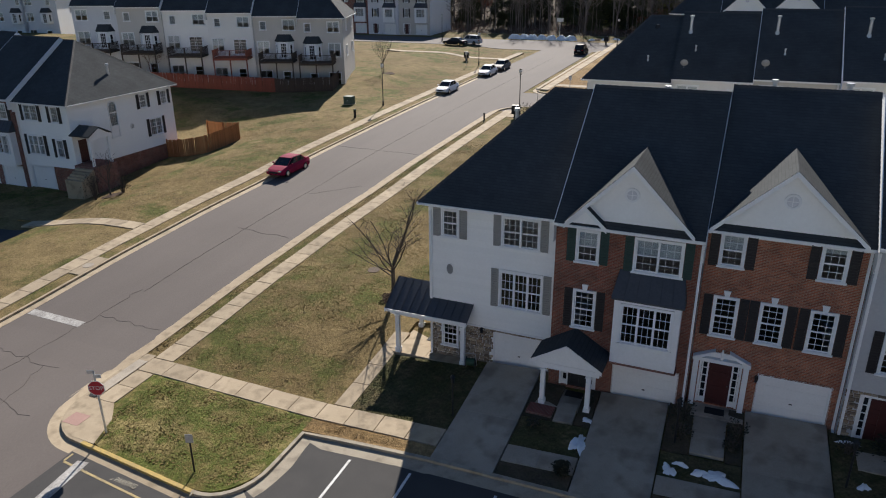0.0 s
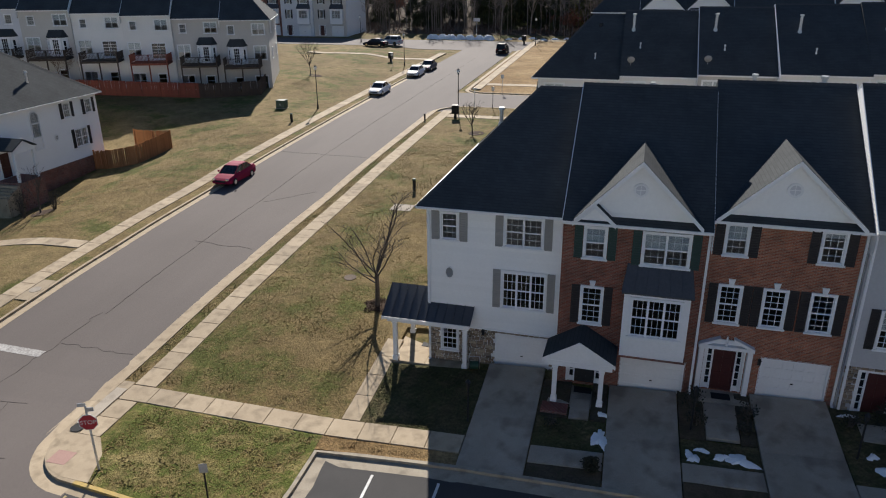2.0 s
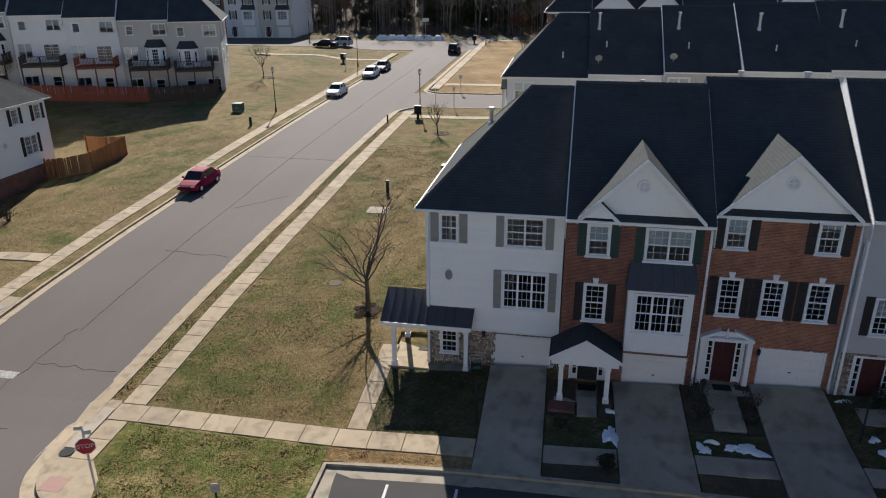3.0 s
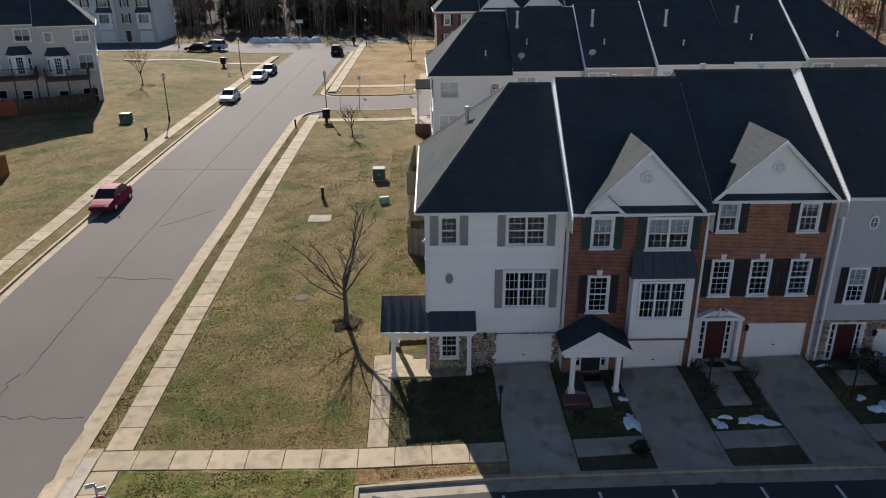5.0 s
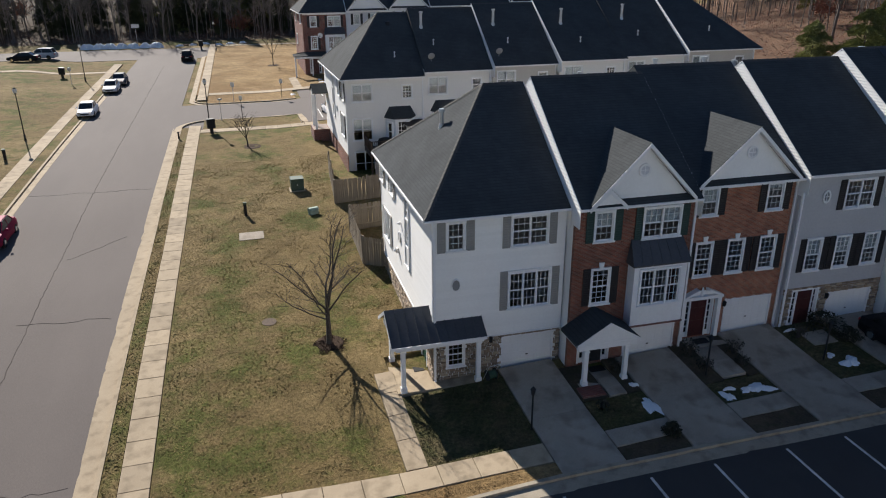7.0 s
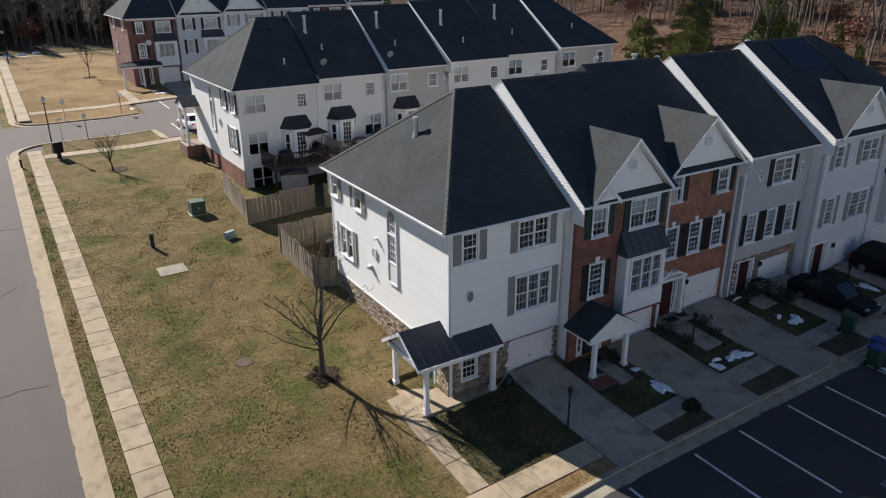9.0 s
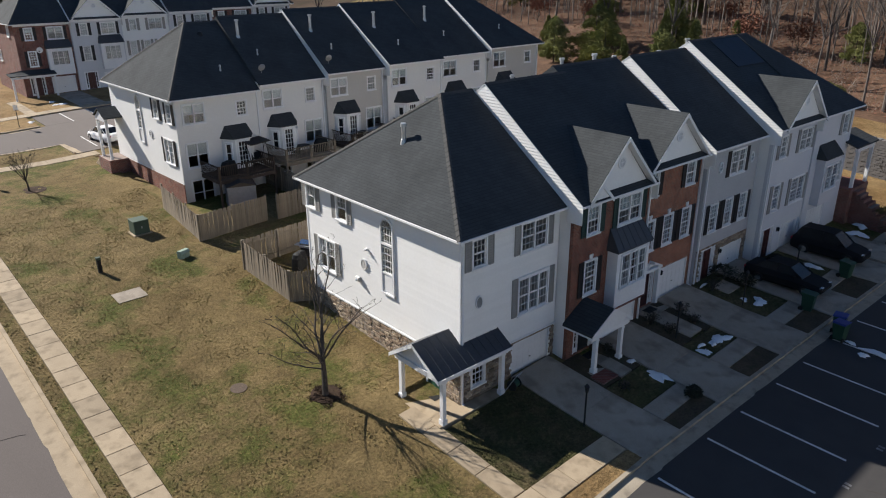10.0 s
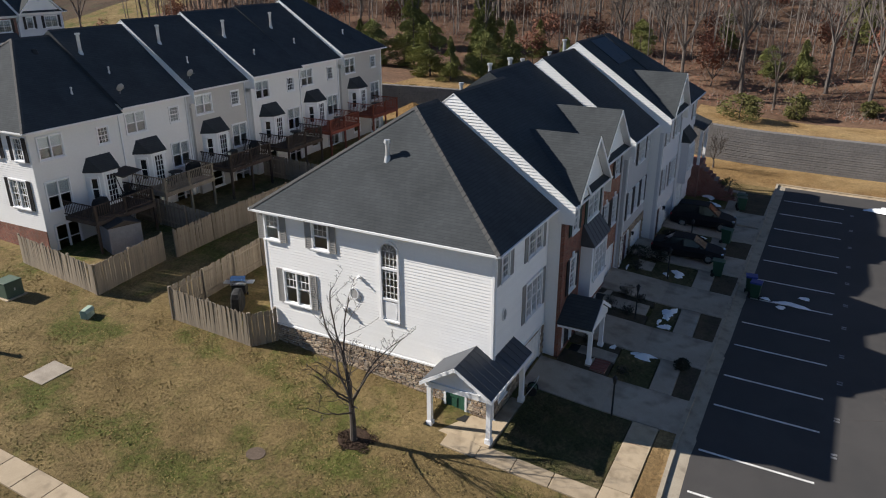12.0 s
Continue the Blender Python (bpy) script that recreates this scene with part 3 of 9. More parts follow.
# ---- walks, drives and paths, slab by slab ----
def slabs(name, x0, y0, x1, y1, pitch, up=0.165, mat=None, across=1, label="pale concrete walk with scored joints"):
    """A concrete walk of separate slabs, each following the ground."""
    t = thing(name, pose((x0 + x1) / 2, (y0 + y1) / 2, G((x0 + x1) / 2, (y0 + y1) / 2)), label, "pavement", kind="structure")
    inv = t.matrix_world.inverted()
    longy = (y1 - y0) > (x1 - x0)
    n = max(1, round(((y1 - y0) if longy else (x1 - x0)) / pitch))
    for i in range(n):
        for k in range(across):
            if longy:
                a, b, c, d = x0 + (x1 - x0) * k / across, x0 + (x1 - x0) * (k + 1) / across, y0 + (y1 - y0) * i / n, y0 + (y1 - y0) * (i + 1) / n
            else:
                a, b, c, d = x0 + (x1 - x0) * i / n, x0 + (x1 - x0) * (i + 1) / n, y0 + (y1 - y0) * k / across, y0 + (y1 - y0) * (k + 1) / across
            g = 0.012 if mat is None else 0.003
            a, b, c, d = a + g, b - g, c + g, d - g
            j = random.uniform(-0.006, 0.006) if mat is None else random.uniform(-0.002, 0.002)
            top = [(x, y, G(x, y) + up + j) for x, y in (lean(a, c), lean(b, c), lean(b, d), lean(a, d))]
            e = 0.012 if mat is None else 0.006
            cx, cy = (a + b) / 2, (c + d) / 2
            low = [(x, y, z - e) for x, y, z in top]
            tp = [(x + (e if x < cx else -e), y + (e if y < cy else -e), z) for x, y, z in top]
            bot = [(x, y, z - 0.15) for x, y, z in top]
            vs = [inv @ Vector(p) for p in tp + low + bot]
            fs = [(0, 1, 2, 3)] + [(i0 + o, 4 + i0 + o, 4 + (i0 + 1) % 4 + o, (i0 + 1) % 4 + o) for o in (0, 4) for i0 in range(4)]
            mesh_from("slab", vs, fs, mat or CONCRETE, t)
    return t


slabs("sidewalk_east", -26.35, 24.44, -25.17, 80.6, 1.45)
slabs("sidewalk_corner", -26.4, 20.6, -25.32, 23.23, 1.4)
slabs("sidewalk_lot", -26.4, 23.25, -9.75, 24.42, 1.45)
slabs("sidewalk_west", -40.12, -10, -38.92, 128, 1.5)
slabs("sidewalk_north", -26.2, 94.5, -25.0, 150, 1.6)
slabs("sidewalk_side_south", -25.15, 77.3, -12, 78.7, 1.5)
slabs("sidewalk_side_north", -24.9, 97.45, 26, 98.95, 1.5)
slabs("garden_path_north", -12.6, 99.0, -11.5, 106.9, 1.5)
for i in range(6):
    slabs("driveway", -6.9 + 6.2 * i, 99.0, -4.0 + 6.2 * i, 108.0, 3.0, 0.16, CONCRETE_OLD, 1, "grey concrete driveway before a garage")
tagged(sheet("parking_bay", -12.4, 92.12, 26, 97.4, 0.036, ASPHALT, 2.0), "worn asphalt parking bays by the side street", "road", kind="structure")
slabs("garden_path_west", -52.0, 37.1, -40.17, 38.25, 1.5)
slabs("garden_path_northwest", -60, 119.1, -40.17, 120.5, 1.5)
slabs("sidewalk_far", -25.0, 147.0, -6.0, 148.3, 1.6)
slabs("porch_path", -15.48, 24.44, -14.58, 30.75, 1.5)
slabs("porch_apron", -15.3, 30.75, -14.75, 31.9, 1.2, 0.12)
for a, b, y in ((-9.72, -7.0, 29.3), (-3.98, -1.05, 28.45), (2.05, 5.15, 28.85), (8.2, 11.4, 28.5), (14.6, 17.9, 27.5), (18.3, 21.3, 27.2)):
    slabs("driveway", a, 21.98, b, y, 3.3, 0.16, CONCRETE_OLD, 1, "smooth grey concrete driveway with dark stains")
for a, b in ((-6.95, -4.03), (-1.0, 2.0), (5.2, 8.15), (11.45, 14.55), (21.4, 27)):
    slabs("sidewalk_front", a, 23.3, b, 24.35, 1.4, 0.165, CONCRETE_OLD)
    tagged(sheet("bed", a, 21.98, b, 23.28, 0.14, SOIL, 0.5, rough=0.05), "dark soil and dead grass strip by the kerb", "planting bed", kind="structure")
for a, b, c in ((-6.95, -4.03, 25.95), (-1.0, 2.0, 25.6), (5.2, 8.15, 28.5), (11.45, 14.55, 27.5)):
    tagged(sheet("yard", a, 24.4, b, c - 0.02, 0.12, GRASS_DARK, 0.5, rough=0.05), "small front yard of dark dull grass", "lawn", kind="structure")
slabs("stoop_path", -5.6, 25.98, -4.75, 27.2, 1.3, 0.17, CONCRETE_OLD)
for a, b, c, d in ((-6.95, -5.65, 25.98, 28.5), (-4.7, -4.03, 25.98, 28.5), (-1.0, 0.02, 25.62, 28.8), (1.4, 2.0, 25.62, 28.8)):
    tagged(sheet("bed", a, c, b, d, 0.125, SOIL, 0.4, rough=0.06), "bare dark soil bed beside a door path", "planting bed", kind="structure")
slabs("stoop_path", 0.05, 25.75, 1.35, 27.9, 1.1, 0.17, CONCRETE_OLD)
slabs("stoop_path", 6.1, 26.5, 7.5, 27.6, 1.4, 0.17, CONCRETE_OLD)
slabs("stoop_path", 12.2, 25.5, 13.6, 26.5, 1.4, 0.17, CONCRETE_OLD)
tagged(sheet("corner_ramp", -27.04, 20.4, -26.41, 24.6, 0.16, CONCRETE, 0.7), "pale concrete corner ramp", "pavement", kind="structure")
tagged(sheet("tactile_pad", -26.4, 18.65, -25.5, 19.45, 0.182, PINK, 0.4), "faded pink tactile paving pad", "pavement", kind="structure")


# ---- painted lines, cracks, covers ----
def flat(name, pts, up, mat, label, category):
    """A thin painted or laid shape on the ground: a polygon of plan points."""
    pts = [lean(x, y) for x, y in pts]
    cx, cy = sum(p[0] for p in pts) / len(pts), sum(p[1] for p in pts) / len(pts)
    top = [(x, y, G(x, y) + up) for x, y in pts]
    n = len(pts)
    vs = [(cx, cy, G(cx, cy) + up)] + top + [(x, y, z - 0.02) for x, y, z in top]
    fs = [(0, 1 + i, 1 + (i + 1) % n) for i in range(n)] + [(1 + i, 1 + n + i, 1 + n + (i + 1) % n, 1 + (i + 1) % n) for i in range(n)]
    return tagged(mesh_from(name, vs, fs, mat), label, category, kind="structure")


flat("corner_apron", [(-26.4, 20.58), (-27.02, 20.58), (-26.98, 19.8), (-26.6, 18.95), (-25.95, 18.33), (-25.1, 18.03), (-24.35, 18.0), (-23.8, 18.05), (-24.4, 19.6), (-25.25, 20.58)], 0.176, CONCRETE, "pale concrete at the street corner", "pavement")
for i, x in enumerate((-12.95, -10.2, -6.57, -3.8, -0.5, 2.3, 5.7, 8.8, 12.3, 15.25, 19.1, 22.9, 26.6)):
    tagged(ribbon("stall_line", dense([(x, 16.55), (x, 21.03)], 1.0), 0.11, 0.041, PAINT_LINE, 0.02), "white parking stall line", "road marking", kind="structure")
    if i > 1:
        for k in (0, 0.22):
            flat("stall_mark", [(x - 1.6 + k, 15.8), (x - 1.48 + k, 15.8), (x - 1.48 + k, 16.05), (x - 1.6 + k, 16.05)], 0.045, PAINT_FAINT, "small worn white stall mark", "road marking")
for i in range(7):
    for x, y0, y1 in ((-9.7 + 2.8 * i, 92.2, 97.2), (-11.25 + 2.8 * i, 80.6, 85.2)):
        tagged(ribbon("stall_line", dense([(x, y0), (x, y1)], 1.0), 0.12, 0.045, PAINT_LINE, 0.02), "white parking stall line", "road marking", kind="structure")
flat("stop_line", [(-37.2, 25.7), (-33.0, 25.55), (-33.0, 26.1), (-37.2, 26.25)], 0.042, PAINT_WORN, "worn white stop line", "road marking")
flat("stop_line", [(-23.7, 17.1), (-23.15, 17.25), (-22.6, 12.2), (-23.15, 12.1)], 0.045, PAINT_WORN, "worn white stop line", "road marking")
for a, b in (((-24.2, 16.84), (-18.3, 16.84)), ((-24.2, 17.3), (-24.2, 16.84)), ((-18.4, 17.3), (-18.3, 16.84))):
    tagged(ribbon("yellow_line", dense([a, b], 1.0), 0.1, 0.042, PAINT_YELLOW, 0.02), "worn yellow road line", "road marking", kind="structure")


def crack(pts, w=0.05, wob=0.25, seed=0):
    rnd = random.Random(seed)
    line = [(x + rnd.uniform(-wob, wob), y + rnd.uniform(-wob, wob)) for x, y in dense(pts, 0.45)]
    tagged(ribbon("crack", line, w, 0.0405, TAR, 0.02), "dark crack in the asphalt", "crack", kind="structure")


crack([(-32.4, 30), (-32.5, 55), (-32.45, 90), (-32.5, 125)], 0.032, 0.04, 1)
crack([(-32.8, 30), (-33.0, 25), (-33.4, 18)], 0.035, 0.16, 2)
for s, (a, b) in enumerate((((-32.8, 27.0), (-28.3, 26.8)), ((-37, 22.5), (-30.5, 22)), ((-31.5, 22), (-29.5, 16)), ((-36.5, 20), (-28.5, 18.5)), ((-33.5, 18), (-32, 8)), ((-30, 14), (-24, 12.5)), ((-33, 40), (-28.2, 39.5)), ((-37.2, 61), (-28.1, 60.5)), ((-32, 48), (-29, 51)), ((-5, 15.3), (-3, 12)), ((-4, 13.5), (-1, 14.5)))):
    crack([a, b], 0.018, 0.16, 10 + s)


# ---- unseen wall added behind the camera to bounce sun onto the house fronts ----
bm = bmesh.new()
box(bm, -26, -19.5, -1.0, 42, -9.0, 10.2)
tagged(part("wall_south", bm, SIDING_TAUPE), "unseen taupe wall added to bounce sunlight onto the house fronts", "wall", kind="structure")


# ---- turf: tufts too many to count ----
def tufts(name, x0, y0, x1, y1, n, seed, mat, up=0.12, keep=None):
    rnd = np.random.default_rng(seed)
    xs, ys = rnd.uniform(x0, x1, n), rnd.uniform(y0, y1, n)
    verts, faces = [], []
    for x, y, a, h, l1, l2 in zip(xs, ys, rnd.uniform(0, 6.283, n), rnd.uniform(0.015, 0.052, n), rnd.uniform(-0.08, 0.08, n), rnd.uniform(-0.08, 0.08, n)):
        if keep and not keep(x, y):
            continue
        x, y = lean(x, y)
        z = G(x, y) + up
        c, s = 0.05 * math.cos(a), 0.05 * math.sin(a)
        k = len(verts)
        verts += [(x - c, y - s, z), (x + c, y + s, z), (x + l1, y + l2, z + h)]
        faces.append((k, k + 1, k + 2))
    tagged(mesh_from(name, verts, faces, mat), "ragged tufts of winter grass" if mat is not MULCH else "scattered dark bark mulch chips", "grass" if mat is not MULCH else "mulch", kind="stuff")


TUFT = surface("grass_tufts", (0.17, 0.125, 0.05), (0.28, 0.205, 0.095), 0.95, 0.5, 3.0, 0.0, c=(0.115, 0.115, 0.035), spec=0.1)
tufts("grass_tufts", -25.1, 24.7, -15.6, 66, 32000, 1, TUFT)
tufts("grass_tufts", -15.5, 31.9, -12.8, 66, 10000, 2, TUFT)
tufts("grass_tufts", -24.6, 18.3, -16.2, 23.1, 9000, 3, TUFT, 0.13, lambda x, y: not (x > -18 and y < 20.2 and (x + 18.05) ** 2 + (y - 20.2) ** 2 > 4.2) and not (x < -23.1 and y < 20.2 and (x + 23.1) ** 2 + (y - 20.2) ** 2 > 4.4))
tufts("grass_tufts", -14.5, 24.5, -9.85, 28.6, 5000, 4, GRASS_DARK)
tufts("grass_tufts", -27.0, 24.8, -26.42, 74, 5000, 5, TUFT)
tufts("grass_tufts", -15.9, 22.3, -9.8, 23.2, 2500, 6, GRASS_DRY)
tufts("mulch_chips", -18.1, 32.9, -16.2, 34.8, 1500, 8, MULCH, 0.15, lambda x, y: (x + 17.13) ** 2 + (y - 33.85) ** 2 < 0.6 * (1 + 0.5 * math.sin(5 * math.atan2(y - 33.85, x + 17.13))))
tufts("grass_tufts", -53.0, 38.5, -40.3, 72, 9000, 7, TUFT)

# ---- houses ----
WIN_CACHE = {}


def lattice(bm, xb, zb, y0, y1, x0, x1, z0, z1):
    """ONE joined frame: upright bars xb and level bars zb (pairs of edges) between the bounds, from y0 to y1."""
    xs = sorted({x0, x1, *[round(v, 4) for p in xb for v in p]})
    zs = sorted({z0, z1, *[round(v, 4) for p in zb for v in p]})
    grid = {}

    def vert(i, k, s):
        if (i, k, s) not in grid:
            grid[i, k, s] = bm.verts.new((xs[i], y1 if s else y0, zs[k]))
        return grid[i, k, s]
    full = {}
    for i in range(len(xs) - 1):
        for k in range(len(zs) - 1):
            cx, cz = (xs[i] + xs[i + 1]) / 2, (zs[k] + zs[k + 1]) / 2
            full[i, k] = any(p[0] <= cx <= p[1] for p in xb) or any(p[0] <= cz <= p[1] for p in zb)
    for (i, k), f in full.items():
        if not f:
            continue
        for s in (0, 1):
            q = [vert(i, k, s), vert(i + 1, k, s), vert(i + 1, k + 1, s), vert(i, k + 1, s)]
            bm.faces.new(q if not s else q[::-1])
        for (di, dk), (p, q) in (((-1, 0), ((i, k), (i, k + 1))), ((1, 0), ((i + 1, k), (i + 1, k + 1))), ((0, -1), ((i, k), (i + 1, k))), ((0, 1), ((i, k + 1), (i + 1, k + 1)))):
            if not full.get((i + di, k + dk)):
                bm.faces.new((vert(*p, 0), vert(*q, 0), vert(*q, 1), vert(*p, 1)))


def window(parent, m, w, h, units=1, grid=(3, 4), sill=True, blind=0, head=0.09, glaze=None, plain_foot=False):
    """A sash window, centred on x with its foot at z 0, outward along -y. units: sashes side by side. grid: panes across and upward in each."""
    k = (round(w, 2), round(h, 2), units, grid, blind, head, glaze is None, plain_foot)
    if k not in WIN_CACHE:
        c = 0.09
        uw = (w - 2 * c) / units
        z0, z1 = 0.07, h - head
        bm = bmesh.new()
        xb = [(-w / 2, -w / 2 + c), (w / 2 - c, w / 2)] + [(-w / 2 + c + uw * i - 0.045, -w / 2 + c + uw * i + 0.045) for i in range(1, units)]
        lattice(bm, xb, [(0.0, z0), (z1, h)], -0.05, 0.1, -w / 2, w / 2, 0.0, h)
        a = part("window", bm, TRIM, parent, at=m)
        bm = bmesh.new()
        box(bm, -w / 2 - 0.05, -0.1, -0.04, w / 2 + 0.05, -0.052, 0.05, bevel=0.006)
        s = part("sill", bm, TRIM, a)
        xb, zb = [], [(z0, z0 + 0.05), (z1 - 0.05, z1), ((z0 + z1) / 2 - 0.03, (z0 + z1) / 2 + 0.03)]
        for i in range(units):
            p, q = -w / 2 + c + uw * i, -w / 2 + c + uw * (i + 1)
            xb += [(p, p + 0.05), (q - 0.05, q)]
            xb += [(p + (q - p) * j / grid[0] - 0.009, p + (q - p) * j / grid[0] + 0.009) for j in range(1, grid[0])]
        zb += [(z0 + (z1 - z0) * j / grid[1] - 0.009, z0 + (z1 - z0) * j / grid[1] + 0.009) for j in range(1, grid[1]) if 2 * j != grid[1]]
        bm = bmesh.new()
        if plain_foot:
            mid = (z0 + z1) / 2
            lattice(bm, xb, [q for q in zb if q[1] > mid], 0.005, 0.045, -w / 2 + c, w / 2 - c, mid, z1)
            lattice(bm, [q for q in xb if q[1] - q[0] > 0.03], [(z0, z0 + 0.05)], 0.005, 0.045, -w / 2 + c, w / 2 - c, z0, mid)
        else:
            lattice(bm, xb, zb, 0.005, 0.045, -w / 2 + c, w / 2 - c, z0, z1)
        b = part("sash", bm, TRIM, a)
        bm = bmesh.new()
        box(bm, -w / 2 + c, 0.048, z0, w / 2 - c, 0.056, z1)
        p = part("pane", bm, glaze or GLASS, a)
        p.visible_shadow = False
        d = None
        if blind:
            bm = bmesh.new()
            box(bm, -w / 2 + c, 0.11, z1 - (z1 - z0) * blind, w / 2 - c, 0.125, z1)
            d = part("blind", bm, BLIND, a)
        WIN_CACHE[k] = (a.data, b.data, p.data, d.data if d else None, s.data)
        return a
    A, B, Pn, Dn, Sn = WIN_CACHE[k]
    a = again("window", A, parent, m)
    again("sash", B, a, Matrix())
    again("sill", Sn, a, Matrix())
    p = again("pane", Pn, a, Matrix())
    p.visible_shadow = False
    if Dn:
        again("blind", Dn, a, Matrix())
    return a


def shutter(parent, m, w, h, mat, key={}):
    k = (round(w, 2), round(h, 2), mat.name)
    if k not in key:
        bm = bmesh.new()
        f = 0.05
        n = int(h / 0.11)
        lattice(bm, [(-w / 2, -w / 2 + f), (w / 2 - f, w / 2)], [(0, f), (h - f, h), (h / 2 - f / 2, h / 2 + f / 2)] + [(h * j / n - 0.02, h * j / n + 0.02) for j in range(1, n)], -0.045, -0.012, -w / 2, w / 2, 0.0, h)
        lattice(bm, [(-w / 2, w / 2)], [], -0.012, 0.0, -w / 2, w / 2, 0.0, h)
        ob = part("shutter", bm, mat, parent, at=m)
        key[k] = ob.data
        return ob
    return again("shutter", key[k], parent, m)


def garage_door(parent, m, w, h):
    bm = bmesh.new()
    rows, cols = 4, 6
    zb = [(h * r / rows - 0.07, h * r / rows + 0.07) for r in range(1, rows)] + [(0.0, 0.08), (h - 0.08, h)]
    xb = [(-w / 2 + w * c / cols - 0.05, -w / 2 + w * c / cols + 0.05) for c in range(1, cols)] + [(-w / 2, -w / 2 + 0.06), (w / 2 - 0.06, w / 2)]
    lattice(bm, xb, zb, 0.0, 0.014, -w / 2, w / 2, 0.0, h)
    d = part("garage_door", bm, GARAGE, parent, "white panelled garage door", m)
    bm = bmesh.new()
    lattice(bm, [(-w / 2 - 0.12, -w / 2), (w / 2, w / 2 + 0.12)], [(h, h + 0.12)], -0.06, 0.06, -w / 2 - 0.12, w / 2 + 0.12, 0.0, h + 0.12)
    part("door_trim", bm, TRIM, d)
    for r in range(rows):
        bm = bmesh.new()
        box(bm, -w / 2, 0.014, h * r / rows + 0.005, w / 2, 0.05, h * (r + 1) / rows - 0.005)
        part("door_section", bm, GARAGE, d)
    bm = bmesh.new()
    box(bm, -0.06, -0.04, h * 0.42, 0.06, -0.008, h * 0.42 + 0.05, bevel=0.01)
    part("handle", bm, BLACK, d, "black handle")
    return d


def entry_door(parent, m, w, h, mat, side=0.0, label="", glass=0.0):
    """A panelled door leaf with casing and, where side > 0, glazed side lights of that width."""
    bm = bmesh.new()
    lattice(bm, [(-w / 2, -w / 2 + 0.12), (-0.06, 0.06), (w / 2 - 0.12, w / 2)], [(0.0, 0.18), (0.72, 0.88), (1.46, 1.58), (h - 0.13, h)], 0.005, 0.03, -w / 2, w / 2, 0.0, h)
    d = part("door", bm, mat, parent, label, m)
    bm = bmesh.new()
    box(bm, -w / 2, 0.03, 0, w / 2, 0.07, h)
    part("leaf", bm, mat, d)
    bm = bmesh.new()
    c = 0.1
    tot = w / 2 + side
    xb, zb = [(-tot - c, -tot), (tot, tot + c)], [(h, h + c)]
    if side:
        xb += [(-w / 2 - 0.05, -w / 2), (w / 2, w / 2 + 0.05)]
    lattice(bm, xb, zb, -0.05, 0.1, -tot - c, tot + c, 0.0, h + c)
    part("casing", bm, TRIM, d)
    if side:
        for s in (-1, 1):
            a, b = sorted((s * w / 2, s * (w / 2 + side)))
            bm = bmesh.new()
            box(bm, a + 0.02, 0.05, 0, b - 0.02, 0.065, h)
            part("side_light", bm, CAR_GLASS, d)
            bm = bmesh.new()
            lattice(bm, [(a + 0.01, a + 0.07), (b - 0.07, b - 0.01)], [(0.0, h * 0.12)] + [(h * (0.12 + 0.88 * q / 5) - 0.03, h * (0.12 + 0.88 * q / 5)) for q in range(1, 6)], 0.0, 0.045, a, b, 0.0, h)
            part("side_frame", bm, TRIM, d)
    bm = bmesh.new()
    tube(bm, (w / 2 - 0.09, -0.05, 1.0), (w / 2 - 0.09, 0.03, 1.0), 0.03, 0.02)
    part("knob", bm, CHROME, d)
    return d


def oval(parent, m, w, h, mat, ring=0.7):
    bm = bmesh.new()
    n = 20
    outer = [(w / 2 * math.cos(2 * math.pi * i / n), h / 2 * math.sin(2 * math.pi * i / n)) for i in range(n)]
    loops = [[bm.verts.new((x * s, y, z * s)) for x, z in outer] for s, y in ((1.0, 0.01), (1.0, -0.05), (ring, -0.05), (ring, 0.01))]
    for p, q in zip(loops, loops[1:] + loops[:1]):
        for i in range(n):
            bm.faces.new((p[i], p[(i + 1) % n], q[(i + 1) % n], q[i]))
    o = part("oval_window", bm, TRIM, parent, at=m)
    bm = bmesh.new()
    prism(bm, [(x * (ring + 0.02), -0.015, z * (ring + 0.02)) for x, z in outer], (0, 0.02, 0))
    part("louvre", bm, mat, o)
    if ring > 0.8:
        for k in range(-4, 5):                       # louvre blades
            z = k * h * ring / 10
            a = w / 2 * ring * math.sqrt(max(0, 1 - (2 * z / (h * ring)) ** 2)) - 0.01
            bm = bmesh.new()
            prism(bm, [(-a, -0.045, z - 0.02), (a, -0.045, z - 0.02), (a, -0.018, z + 0.012), (-a, -0.018, z + 0.012)], (0, 0.004, 0.004))
            part("slat", bm, mat, o)
        return o
    bm = bmesh.new()
    lattice(bm, [(-0.015, 0.015)], [(-0.015, 0.015)], -0.03, -0.012, -w * 0.35, w * 0.35, -h * 0.35, h * 0.35)
    part("muntin", bm, TRIM, o)
    return o


